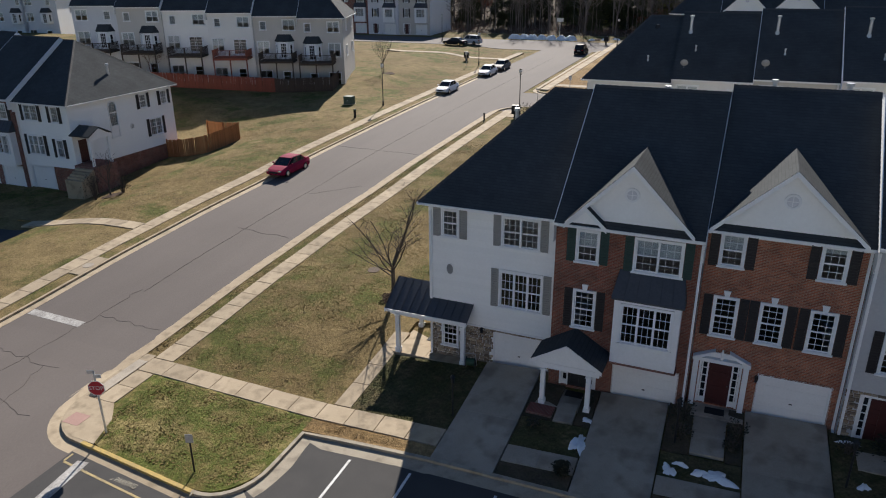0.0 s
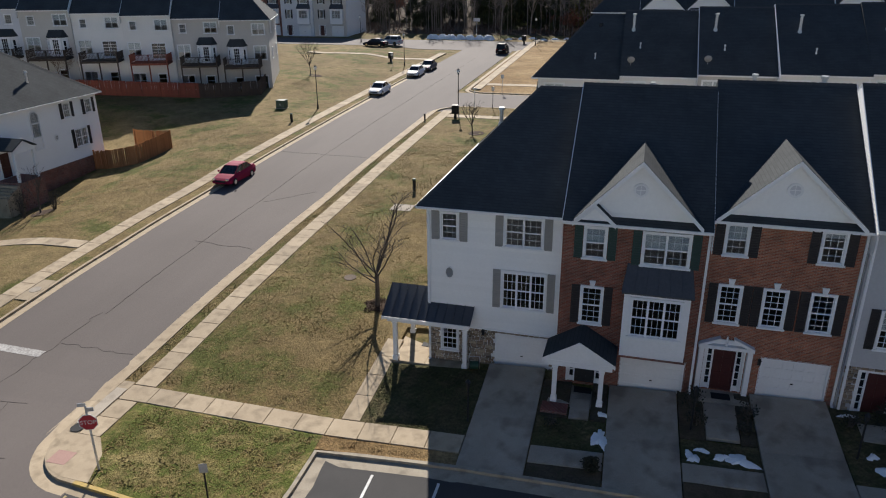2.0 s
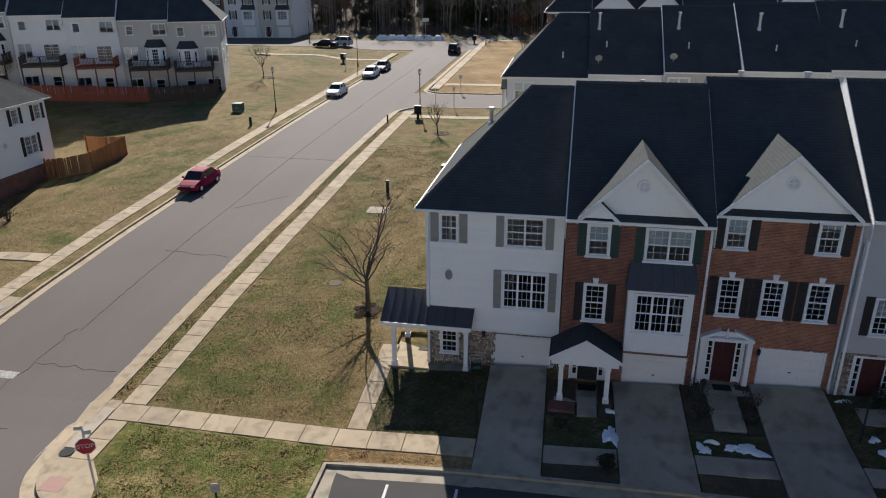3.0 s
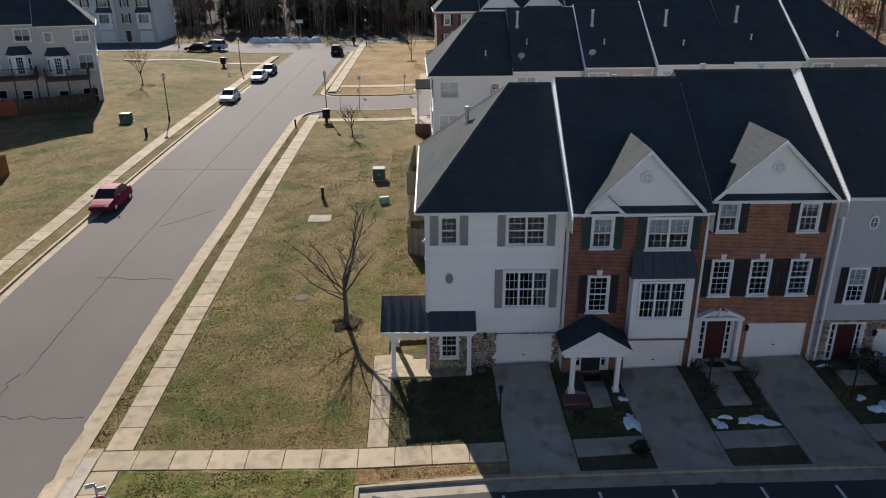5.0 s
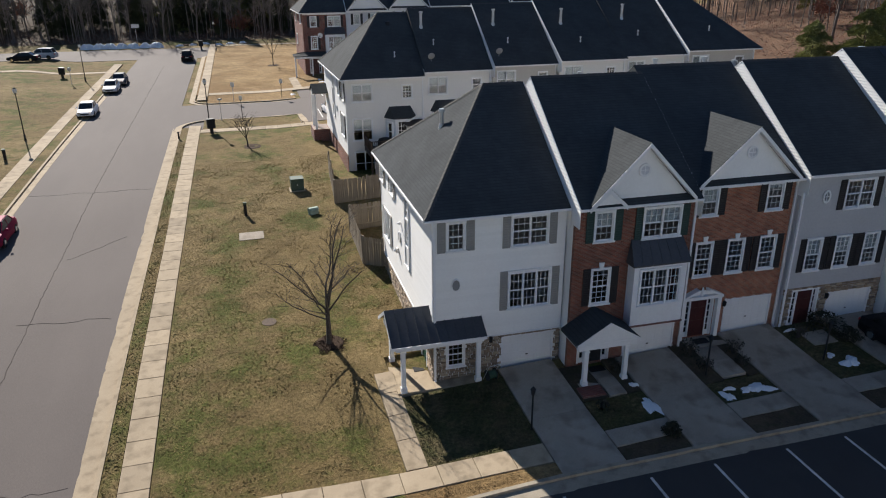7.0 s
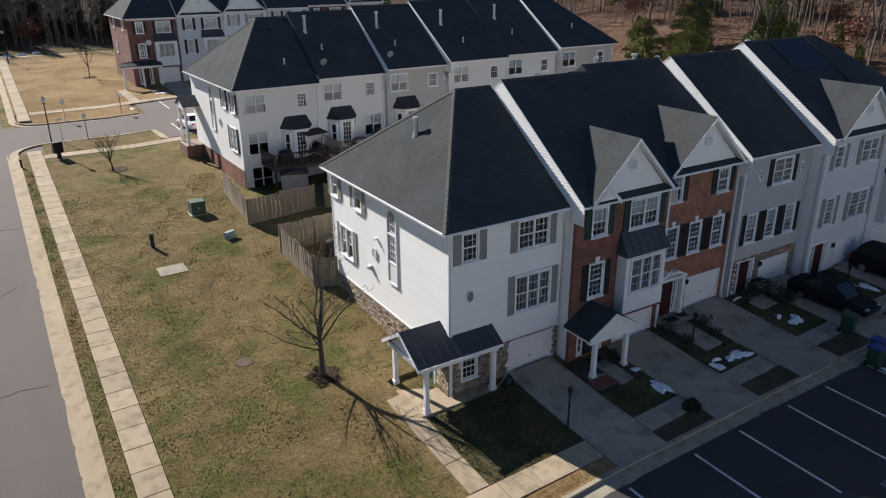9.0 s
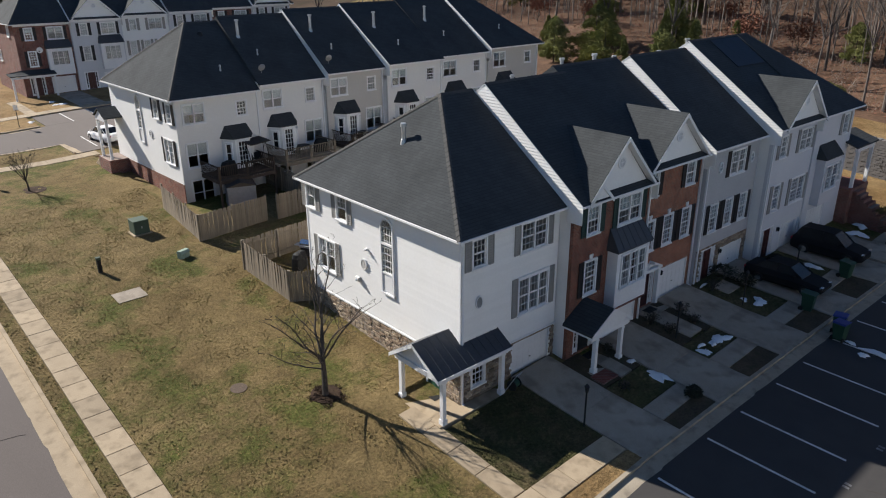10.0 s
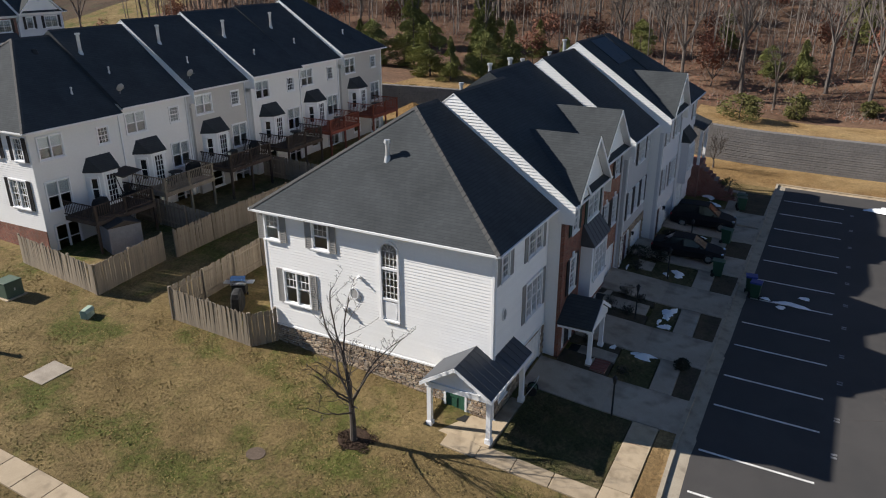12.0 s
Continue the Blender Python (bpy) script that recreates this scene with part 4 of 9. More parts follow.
def boards(parent, m, x0, x1, z0, z1, holes, mat, lap=0.2, single=False, line=None):
    """Lap siding in the plane y = 0, outward along -y. single: each length of board an object; line(z) may give the ends at that height."""
    bm = bmesh.new()
    n = max(1, round((z1 - z0) / lap))
    lap = (z1 - z0) / n
    for i in range(n):
        a, b = z0 + lap * i, z0 + lap * (i + 1)
        if line:                                     # ends cut along the roof's slope
            (a0, a1), (b0, b1) = line(a), line(b)
            if b1 - b0 > 0.05:
                q = [[bm.verts.new(p) for p in ((u, -d, a), (v, -0.004, b + 0.005), (v, 0.0, b + 0.005), (u, 0.0, a))] for u, v, d in ((a0, b0, 0.032), (a1, b1, 0.032))]
                for f in range(4):
                    bm.faces.new((q[0][f], q[1][f], q[1][(f + 1) % 4], q[0][(f + 1) % 4]))
                bm.faces.new(q[0][::-1])
                bm.faces.new(q[1])
            continue
        u0, u1 = x0, x1
        spans = [(u0, u1)]
        for h in holes:
            if h[2] < (a + b) / 2 < h[3]:
                spans = [s for lo, hi in spans for s in ((lo, min(hi, h[0])), (max(lo, h[1]), hi)) if s[1] - s[0] > 0.02]
        for lo, hi in spans:
            q = bmesh.new() if single else bm
            prism(q, [(lo, -0.025, a), (lo, -0.004, b + 0.005), (lo, 0.0, b + 0.005), (lo, 0.0, a)], (hi - lo, 0, 0))
            if single:
                part("siding_board", q, mat, parent, at=m)
    if single:
        bm.free()
    else:
        part("siding", bm, mat, parent, at=m)


def front(u, z, y=0.0):
    return pose(u, y, z)


class Unit:
    """One house of a row: local x across, y from front to back, z up from its floor slab."""

    def __init__(self, name, at, W, D, eave, ridge_y, rise, label, over=0.45, hip_left=0.0, hip_right=0.0, category="townhouse", group="townhouses"):
        self.ob = thing(name, at, label, category, group)
        self.W, self.D, self.E, self.ry, self.R, self.ov = W, D, eave, ridge_y, rise, over
        self.hl, self.hr = hip_left, hip_right
        self.rakes = [False, False]              # sides without a white rake board
        self.holes = {"front": [], "rear": [], "left": [], "right": []}

    def place(self, side, u, z, out=0.0):
        if side == "front":
            return pose(u, -out, z)
        if side == "rear":
            return pose(u, self.D + out, z, 0, 0, 180)
        if side == "left":
            return pose(-out, u, z, 0, 0, -90)
        return pose(self.W + out, u, z, 0, 0, 90)

    def opening(self, side, u, z, w, h):
        self.holes[side].append((u - w / 2, u + w / 2, z, z + h))

    def win(self, side, u, z, w, h, units=1, grid=(3, 4), sh=None, sw=0.36, blind=0, head=0.09, out=0.03, key=False, hole=True, plain_foot=False):
        if hole:
            self.opening(side, u, z, w, h)
        win = window(self.ob, self.place(side, u, z, out), w, h, units, grid, True, blind, head, None, plain_foot)
        if sh:
            for s in (-1, 1):
                shutter(self.ob, self.place(side, u + s * (w / 2 + sw / 2 + 0.02), z, out), sw, h, sh)
        if key:
            bm = bmesh.new()
            prism(bm, [(-0.09, -0.05, h), (0.09, -0.05, h), (0.14, -0.05, h + 0.26), (-0.14, -0.05, h + 0.26)], (0, 0.06, 0))
            part("keystone", bm, TRIM, win)
        return win

    def top_at(self, y):
        """Roof surface over the plan line y."""
        k = self.R / (self.ry + self.ov)
        if y <= self.ry:
            return self.E + k * (y + self.ov)
        return self.E + self.R - self.R / (self.D + self.ov - self.ry) * (y - self.ry)

    def walls(self, mats, base_h=0.0, single=(), lap=0.147, deep=2.0):
        """mats: side -> (board material or None, wall material)."""
        W, D, t = self.W, self.D, 0.2
        for side in ("front", "rear", "left", "right"):
            boardm, wallm = mats[side]
            L = W if side in ("front", "rear") else D
            top = self.E + self.R / (self.ry + self.ov) * self.ov - 0.06
            holes = self.holes[side]
            bm = bmesh.new()
            a, b = (0, L) if side in ("front", "rear") else (t, L - t)
            for x0, x1, z0, z1 in cells(a, b, -deep, top, holes):
                if side == "front":
                    box(bm, x0, 0, z0, x1, t, z1)
                elif side == "rear":
                    box(bm, x0, D - t, z0, x1, D, z1)
                elif side == "left":
                    box(bm, 0, x0, z0, t, x1, z1)
                else:
                    box(bm, W - t, x0, z0, W, x1, z1)
            hip = self.hl if side == "left" else self.hr if side == "right" else 0
            if side in ("left", "right") and not hip:
                x = 0 if side == "left" else W - t
                prism(bm, [(x, 0.02, top), (x, D - 0.02, top), (x, D - 0.02, self.top_at(D) - 0.1), (x, self.ry, self.E + self.R - 0.1), (x, 0.02, self.top_at(0) - 0.1)], (t, 0, 0))
            part("wall", bm, wallm, self.ob)
            if boardm:
                lo = base_h if base_h else 0.0
                if side in ("front", "rear") or hip:
                    hs = holes
                    m = {"front": pose(0, 0, 0), "rear": pose(W, D, 0, 0, 0, 180), "left": pose(0, D, 0, 0, 0, -90), "right": pose(W, 0, 0, 0, 0, 90)}[side]
                    if side in ("rear", "left"):
                        hs = [(L - h[1], L - h[0], h[2], h[3]) for h in holes]
                    boards(self.ob, m, 0, L, lo, top, hs, boardm, lap, side in single)
                else:
                    # the strip that stands above a lower neighbour's roof
                    def ends(z, s=side):
                        k = self.R / (self.ry + self.ov)
                        kr = self.R / (D + self.ov - self.ry)
                        y0 = max(-self.ov, (z + 0.03 - self.E) / k - self.ov)
                        y1 = min(D + self.ov, D + self.ov - (z + 0.03 - self.E) / kr)
                        return (y0, y1) if s == "right" else (D - y1, D - y0)
                    m = pose(0, D, 0, 0, 0, -90) if side == "left" else pose(W, 0, 0, 0, 0, 90)
                    boards(self.ob, m, 0, D, top - 1.2, self.E + self.R - 0.15, [], boardm, lap, False, ends)

    def roof(self, mat=None, thick=0.11, left_over=0.0, right_over=0.0):
        W, D, o, E, R, ry = self.W, self.D, self.ov, self.E, self.R, self.ry
        x0 = -o if self.hl else -left_over
        x1 = W + o if self.hr else W + right_over
        rl, rr = (x0 + self.hl if self.hl else x0), (x1 - self.hr if self.hr else x1)
        A, B, C, Dd = (x0, -o, E), (x1, -o, E), (x1, D + o, E), (x0, D + o, E)
        P, Q = (rl, ry, E + R), (rr, ry, E + R)
        loops = [[A, B, Q, P], [C, Dd, P, Q]]
        if self.hl:
            loops.append([Dd, A, P])
        if self.hr:
            loops.append([B, C, Q])
        bm = bmesh.new()
        shell(bm, loops, thick)
        rf = part("roof", bm, mat or ROOF, self.ob, "dark asphalt shingle roof")
        e = E - thick
        strips = [(x0, -o - 0.07, x1, -o + 0.003), (x0, D + o - 0.003, x1, D + o + 0.07)]
        strips += [(x0 - 0.07, -o, x0 + 0.003, D + o)] if self.hl else []
        strips += [(x1 - 0.003, -o, x1 + 0.07, D + o)] if self.hr else []
        for a, b, c, d in strips:
            bm = bmesh.new()
            box(bm, a, b, e, c, d, E - 0.02)
            part("gutter", bm, TRIM, rf)
        strips = [(x0 + 0.02, -o + 0.01, x1 - 0.02, 0.0), (x0 + 0.02, D, x1 - 0.02, D + o - 0.01)]
        strips += [(x0 + 0.01, 0, 0, D)] if self.hl else []
        strips += [(W, 0, x1 - 0.01, D)] if self.hr else []
        for a, b, c, d in strips:
            bm = bmesh.new()
            box(bm, a, b, e - 0.03, c, d, e)
            part("soffit", bm, TRIM, rf)
        bm = bmesh.new()
        box(bm, 0, -0.045, e - 0.2, W, -0.002, e - 0.03)
        part("frieze", bm, TRIM, rf)
        segs = [(P, Q)] if rr - rl > 0.05 else []
        if self.hl:
            segs += [(A, P), (Dd, P)]
        if self.hr:
            segs += [(B, Q), (C, Q)]
        for a, b in segs:                            # ridge and hip caps
            a, b = Vector(a), Vector(b)
            n = max(1, int((b - a).length / 0.3))
            d = (b - a) / n
            s = Vector((d.y, -d.x, 0)).normalized() * 0.14
            bm = bmesh.new()
            last = None
            for i in range(n):
                for p, hh in ((a + d * i, 0.05), (a + d * (i + 0.97), 0.03)):
                    row = [bm.verts.new(v) for v in (p + s + Vector((0, 0, hh - 0.11)), p + Vector((0, 0, hh)), p - s + Vector((0, 0, hh - 0.11)))]
                    if last:
                        bm.faces.new((last[0], last[1], row[1], row[0]))
                        bm.faces.new((last[1], last[2], row[2], row[1]))
                    last = row
            part("ridge_cap", bm, ROOF_CAP, rf)
        for x, s, bare in ((0.0, -1, self.hl), (W, 1, self.hr)):      # white rake boards on the party-wall sides
            if bare or (s < 0 and self.rakes[0]) or (s > 0 and self.rakes[1]):
                continue
            bm = bmesh.new()
            q = [(x, -o, E), (x, ry, E + R), (x, D + o, E)]
            dn = 0.07
            loop = [(p[0], p[1], p[2] - 0.012) for p in q] + [(p[0], p[1], p[2] - dn) for p in q[::-1]]
            prism(bm, loop, (s * 0.035, 0, 0))
            part("rake_board", bm, TRIM, rf)
        return rf

    def pipe(self, x, y, h=0.9, r=0.09, mat=None, cap=True):
        """A flue or vent through the roof."""
        z = self.top_at(y)
        bm = bmesh.new()
        tube(bm, (x, y, z - 0.3), (x, y, z + h), r, r, 10)
        if cap:
            tube(bm, (x, y, z + h), (x, y, z + h + 0.12), r * 1.5, r * 1.5, 10)
        tube(bm, (x, y, z - 0.3), (x, y, z + 0.12), r * 2.2, r * 1.2, 10)
        return part("vent_pipe", bm, mat or METAL, self.ob, "galvanised vent pipe")

    def downspout(self, side, u, z1, out=0.05):
        bm = bmesh.new()
        box(bm, -0.05, -0.1, 0.15, 0.05, -0.02, z1)
        prism(bm, [(-0.05, -0.1, 0.15), (-0.05, -0.02, 0.15), (-0.05, -0.3, 0.03), (-0.05, -0.36, 0.1)], (0.1, 0, 0))
        part("downspout", bm, TRIM, self.ob, at=self.place(side, u, 0, out - 0.05))

    def gable(self, u0, u1, apex, z0, set_in=0.3, mat=None, vent=True):
        """A cross gable on the front slope: its face between u0 and u1, the apex height, eaves at z0, ridge running back."""
        mat = mat or SIDING_WHITE
        c = (u0 + u1) / 2
        o = self.ov
        half = (u1 - u0) / 2 + 0.12
        ye = -o + 0.05
        bm = bmesh.new()
        yf = -o + set_in
        prism(bm, [(u0 + 0.2, yf, z0 + 0.05), (u1 - 0.2, yf, z0 + 0.05), (c, yf, apex - 0.16)], (0, 0.2, 0))
        g = part("gable", bm, mat, self.ob)
        bm = bmesh.new()
        lap = 0.18
        z = z0 + 0.25
        k = (apex - 0.2 - z0) / (half - 0.3)
        while z < apex - 0.3:
            w = half - 0.3 - (z + lap - z0) / k
            if w > 0.1:
                prism(bm, [(c - w, yf - 0.025, z), (c - w, yf - 0.004, z + lap), (c - w, yf, z + lap), (c - w, yf, z)], (2 * w, 0, 0))
            z += lap
        part("siding", bm, mat, g)
        bm = bmesh.new()
        kslope = self.R / (self.ry + o)
        yb = lambda zz: (zz - self.E) / kslope - o      # where the main roof is at that height
        ya = ye - 0.12
        shell(bm, [[(c, ya, apex), (c - half, ya, z0 - 0.03), (c - half, yb(z0) + 0.05, z0 - 0.03), (c, yb(apex) + 0.05, apex)],
                   [(c + half, ya, z0 - 0.03), (c, ya, apex), (c, yb(apex) + 0.05, apex), (c + half, yb(z0) + 0.05, z0 - 0.03)]], 0.13)
        rf = part("gable_roof", bm, ROOF, g)
        bm = bmesh.new()                                  # rake boards
        for s in (-1, 1):
            d = Vector((s * half, 0, z0 - 0.03 - apex))
            dn = Vector((0, 0, -0.2))
            prism(bm, [Vector((c, ya - 0.03, apex - 0.02)), Vector((c, ya - 0.03, apex - 0.02)) + d, Vector((c, ya - 0.03, apex - 0.02)) + d + dn, Vector((c, ya - 0.03, apex - 0.02)) + dn], (0, 0.05, 0))
            prism(bm, [Vector((c, ya + 0.02, apex - 0.15)), Vector((c, ya + 0.02, apex - 0.15)) + d, Vector((c, ya + 0.02, apex - 0.17)) + d, Vector((c, ya + 0.02, apex - 0.17))], (0, yf - ya - 0.02, 0))
        part("rake_board", bm, TRIM, g)
        if vent:
            oval(self.ob, pose(c, yf - 0.03, z0 + (apex - z0) * 0.5), 0.6, 0.6, SIDING_PALE)
        return g

# ---- near row ----
def plain(mat, board=True):
    return (mat if board else None, mat)


def pediment_portico(u, x0, x1, depth, z_floor, z_eave, rise, inset=0.25):
    """A gabled porch roof on two square posts over a slab, ridge running out from the wall."""
    c = (x0 + x1) / 2
    bm = bmesh.new()
    yo = -depth
    shell(bm, [[(c, yo, z_eave + rise), (x0, yo, z_eave), (x0, 0, z_eave), (c, 0, z_eave + rise)], [(x1, yo, z_eave), (c, yo, z_eave + rise), (c, 0, z_eave + rise), (x1, 0, z_eave)]], 0.12)
    rf = part("porch_roof", bm, ROOF, u.ob, "dark shingled porch roof")
    bm = bmesh.new()
    prism(bm, [(x0 + 0.15, yo + 0.12, z_eave - 0.1), (x1 - 0.15, yo + 0.12, z_eave - 0.1), (c, yo + 0.12, z_eave + rise - 0.2)], (0, 0.12, 0))
    box(bm, x0 + 0.12, yo + 0.1, z_eave - 0.36, x1 - 0.12, yo + 0.32, z_eave - 0.1)
    box(bm, x0 + 0.12, yo + 0.32, z_eave - 0.3, x0 + 0.3, 0, z_eave - 0.12)
    box(bm, x1 - 0.3, yo + 0.32, z_eave - 0.3, x1 - 0.12, 0, z_eave - 0.12)
    for s, xe in ((-1, x0), (1, x1)):
        a = Vector((c, yo - 0.03, z_eave + rise + 0.0))
        b = Vector((xe, yo - 0.03, z_eave))
        dn = Vector((0, 0, -0.17))
        prism(bm, [a, b, b + dn, a + dn], (0, 0.06, 0))
    part("pediment", bm, TRIM, rf)
    for x in (x0 + inset, x1 - inset):
        bm = bmesh.new()
        box(bm, x - 0.1, yo + 0.12, z_floor + 0.25, x + 0.1, yo + 0.32, z_eave - 0.36)
        box(bm, x - 0.14, yo + 0.08, z_floor, x + 0.14, yo + 0.36, z_floor + 0.25, bevel=0.01)
        box(bm, x - 0.13, yo + 0.09, z_eave - 0.5, x + 0.13, yo + 0.35, z_eave - 0.42)
        part("post", bm, TRIM, u.ob, "square white porch post")


def bay_box(u, side, c, z0, z1, w, depth, roof_rise, mat=None, canted=0.0, rmat=None, hole=None):
    """A bay standing out from the wall with its own small roof: cheeks, a face with an opening (x0, x1, z0, z1), floor and lid. canted: how much narrower its face is at each end."""
    a, f, t = w / 2, w / 2 - canted, 0.06
    m = u.place(side, c, 0)
    hole = hole or (-0.5, 0.5, z0 + 0.1, z1 - 0.2)
    bm = bmesh.new()
    lattice(bm, [(-f, hole[0]), (hole[1], f)], [(z0, hole[2]), (hole[3], z1)], -depth, -depth + t, -f, f, z0, z1)
    b = part("bay", bm, mat or TRIM, u.ob, at=m)
    for s in (-1, 1):
        bm = bmesh.new()
        prism(bm, [(s * a, 0, z0), (s * f, -depth + (t if canted == 0 else 0.0), z0), (s * (f - t), -depth + t, z0), (s * (a - t), 0, z0)], (0, 0, z1 - z0))
        part("cheek", bm, mat or TRIM, b)
    bm = bmesh.new()
    prism(bm, [(-a, 0, z0), (-f, -depth + 0.01, z0), (f, -depth + 0.01, z0), (a, 0, z0)], (0, 0, 0.05))
    part("bay_floor", bm, mat or TRIM, b)
    u.opening(side, c, z0 + 0.3, w * 0.75, z1 - z0 - 0.5)
    bm = bmesh.new()
    o = 0.12
    k = 0.97 if canted == 0 else 0.72
    shell(bm, [[(-f - o, -depth - o, z1), (f + o, -depth - o, z1), (a * k, 0, z1 + roof_rise), (-a * k, 0, z1 + roof_rise)],
               [(-a - o, 0, z1), (-f - o, -depth - o, z1), (-a * k, 0, z1 + roof_rise)],
               [(f + o, -depth - o, z1), (a + o, 0, z1), (a * k, 0, z1 + roof_rise)]], 0.08)
    r = part("bay_roof", bm, rmat or METAL_ROOF, b)
    if not rmat:
        n = int(w / 0.42)
        for i in range(n + 1):
            q0 = i / n
            p = Vector((-f - o + (2 * f + 2 * o) * q0, -depth - o, z1 + 0.015))
            q = Vector((-a * k + a * 2 * k * q0, 0, z1 + roof_rise + 0.015))
            bm = bmesh.new()
            tube(bm, p, q, 0.014, 0.014, 5)
            part("seam", bm, METAL_ROOF, b)
    return b


def stone_face(u, m, x0, x1, z0, z1, holes, seed=1, mat=None, single=0):
    """Ledge stones laid in uneven courses, each proud by its own amount; outward along -y."""
    rnd = random.Random(seed)
    bm = bmesh.new()
    made, near = 0, 0.0
    z = z0
    while z < z1 - 0.03:
        h = min(rnd.choice((0.08, 0.1, 0.13, 0.17)), z1 - z)
        x = x0 - rnd.random() * 0.2
        while x < x1:
            w = rnd.uniform(0.14, 0.42)
            a, b = max(x, x0), min(x + w, x1)
            x += w
            if b - a < 0.05:
                continue
            c, d = (a + b) / 2, z + h / 2
            if any(q[0] < c < q[1] and q[2] < d < q[3] for q in holes):
                continue
            for q in holes:
                if q[2] < d < q[3]:
                    if a < q[0] < b:
                        b = q[0]
                    if a < q[1] < b:
                        a = q[1]
            o = rnd.uniform(0.025, 0.07)
            g = 0.008
            vs = [(a + g, 0, z + g), (b - g, 0, z + g), (b - g, 0, z + h - g), (a + g, 0, z + h - g)]
            alone = made < single and a > x0 + near
            q = bmesh.new() if alone else bm
            vv = [q.verts.new(p) for p in vs] + [q.verts.new((p[0] + s * 0.015, -o, p[2] + t * 0.012)) for p, s, t in zip(vs, (1, -1, -1, 1), (1, 1, -1, -1))]
            for f in ((4, 5, 6, 7), (0, 1, 5, 4), (1, 2, 6, 5), (2, 3, 7, 6), (3, 0, 4, 7)):
                q.faces.new([vv[i] for i in f])
            if alone:
                made += 1
                part("ledge_stone", q, mat or STONE_PIECES, u.ob, at=m)
        z += h
    s = part("ledge_stone", bm, mat or STONE_PIECES, u.ob, "mixed tan and brown ledge stone", m)
    s["kind"] = "stuff"
    return s


def sconce(u, m):
    bm = bmesh.new()
    box(bm, -0.06, -0.03, 0, 0.06, 0, 0.3)
    tube(bm, (0, -0.12, 0.05), (0, -0.12, 0.27), 0.05, 0.08, 6)
    tube(bm, (0, -0.12, 0.27), (0, -0.12, 0.34), 0.09, 0.02, 6)
    return part("wall_lamp", bm, BLACK, u.ob, "black wall lantern", m)


STONE_PIECES = None


def stone_material():
    m, nt, p = nodes_of("ledge_stone")
    n, l = nt.nodes, nt.links
    g, r = n.new("ShaderNodeNewGeometry"), n.new("ShaderNodeValToRGB")
    els = r.color_ramp.elements
    els[0].position, els[0].color = 0.0, (0.15, 0.115, 0.085, 1)
    els[1].position, els[1].color = 1.0, (0.44, 0.35, 0.25, 1)
    for pos, col in ((0.3, (0.30, 0.215, 0.145, 1)), (0.55, (0.24, 0.195, 0.155, 1)), (0.8, (0.36, 0.285, 0.205, 1))):
        e = els.new(pos)
        e.color = col
    oi, ad, fr = n.new("ShaderNodeObjectInfo"), n.new("ShaderNodeMath"), n.new("ShaderNodeMath")
    fr.operation = "FRACT"
    l.new(g.outputs["Random Per Island"], ad.inputs[0])
    l.new(oi.outputs["Random"], ad.inputs[1])
    l.new(ad.outputs[0], fr.inputs[0])
    l.new(fr.outputs[0], r.inputs["Fac"])
    nz, hsv, mr, tc = n.new("ShaderNodeTexNoise"), n.new("ShaderNodeHueSaturation"), n.new("ShaderNodeMapRange"), n.new("ShaderNodeTexCoord")
    nz.inputs["Scale"].default_value, nz.inputs["Detail"].default_value = 14, 6
    l.new(tc.outputs["Object"], nz.inputs["Vector"])
    mr.inputs["To Min"].default_value, mr.inputs["To Max"].default_value = 0.65, 1.35
    l.new(nz.outputs["Fac"], mr.inputs["Value"])
    l.new(mr.outputs[0], hsv.inputs["Value"])
    l.new(r.outputs["Color"], hsv.inputs["Color"])
    l.new(hsv.outputs["Color"], p.inputs["Base Color"])
    p.inputs["Roughness"].default_value = 0.9
    bp = n.new("ShaderNodeBump")
    bp.inputs["Strength"].default_value, bp.inputs["Distance"].default_value = 0.6, 0.02
    l.new(nz.outputs["Fac"], bp.inputs["Height"])
    l.new(bp.outputs["Normal"], p.inputs["Normal"])
    return m


STONE_PIECES = stone_material()


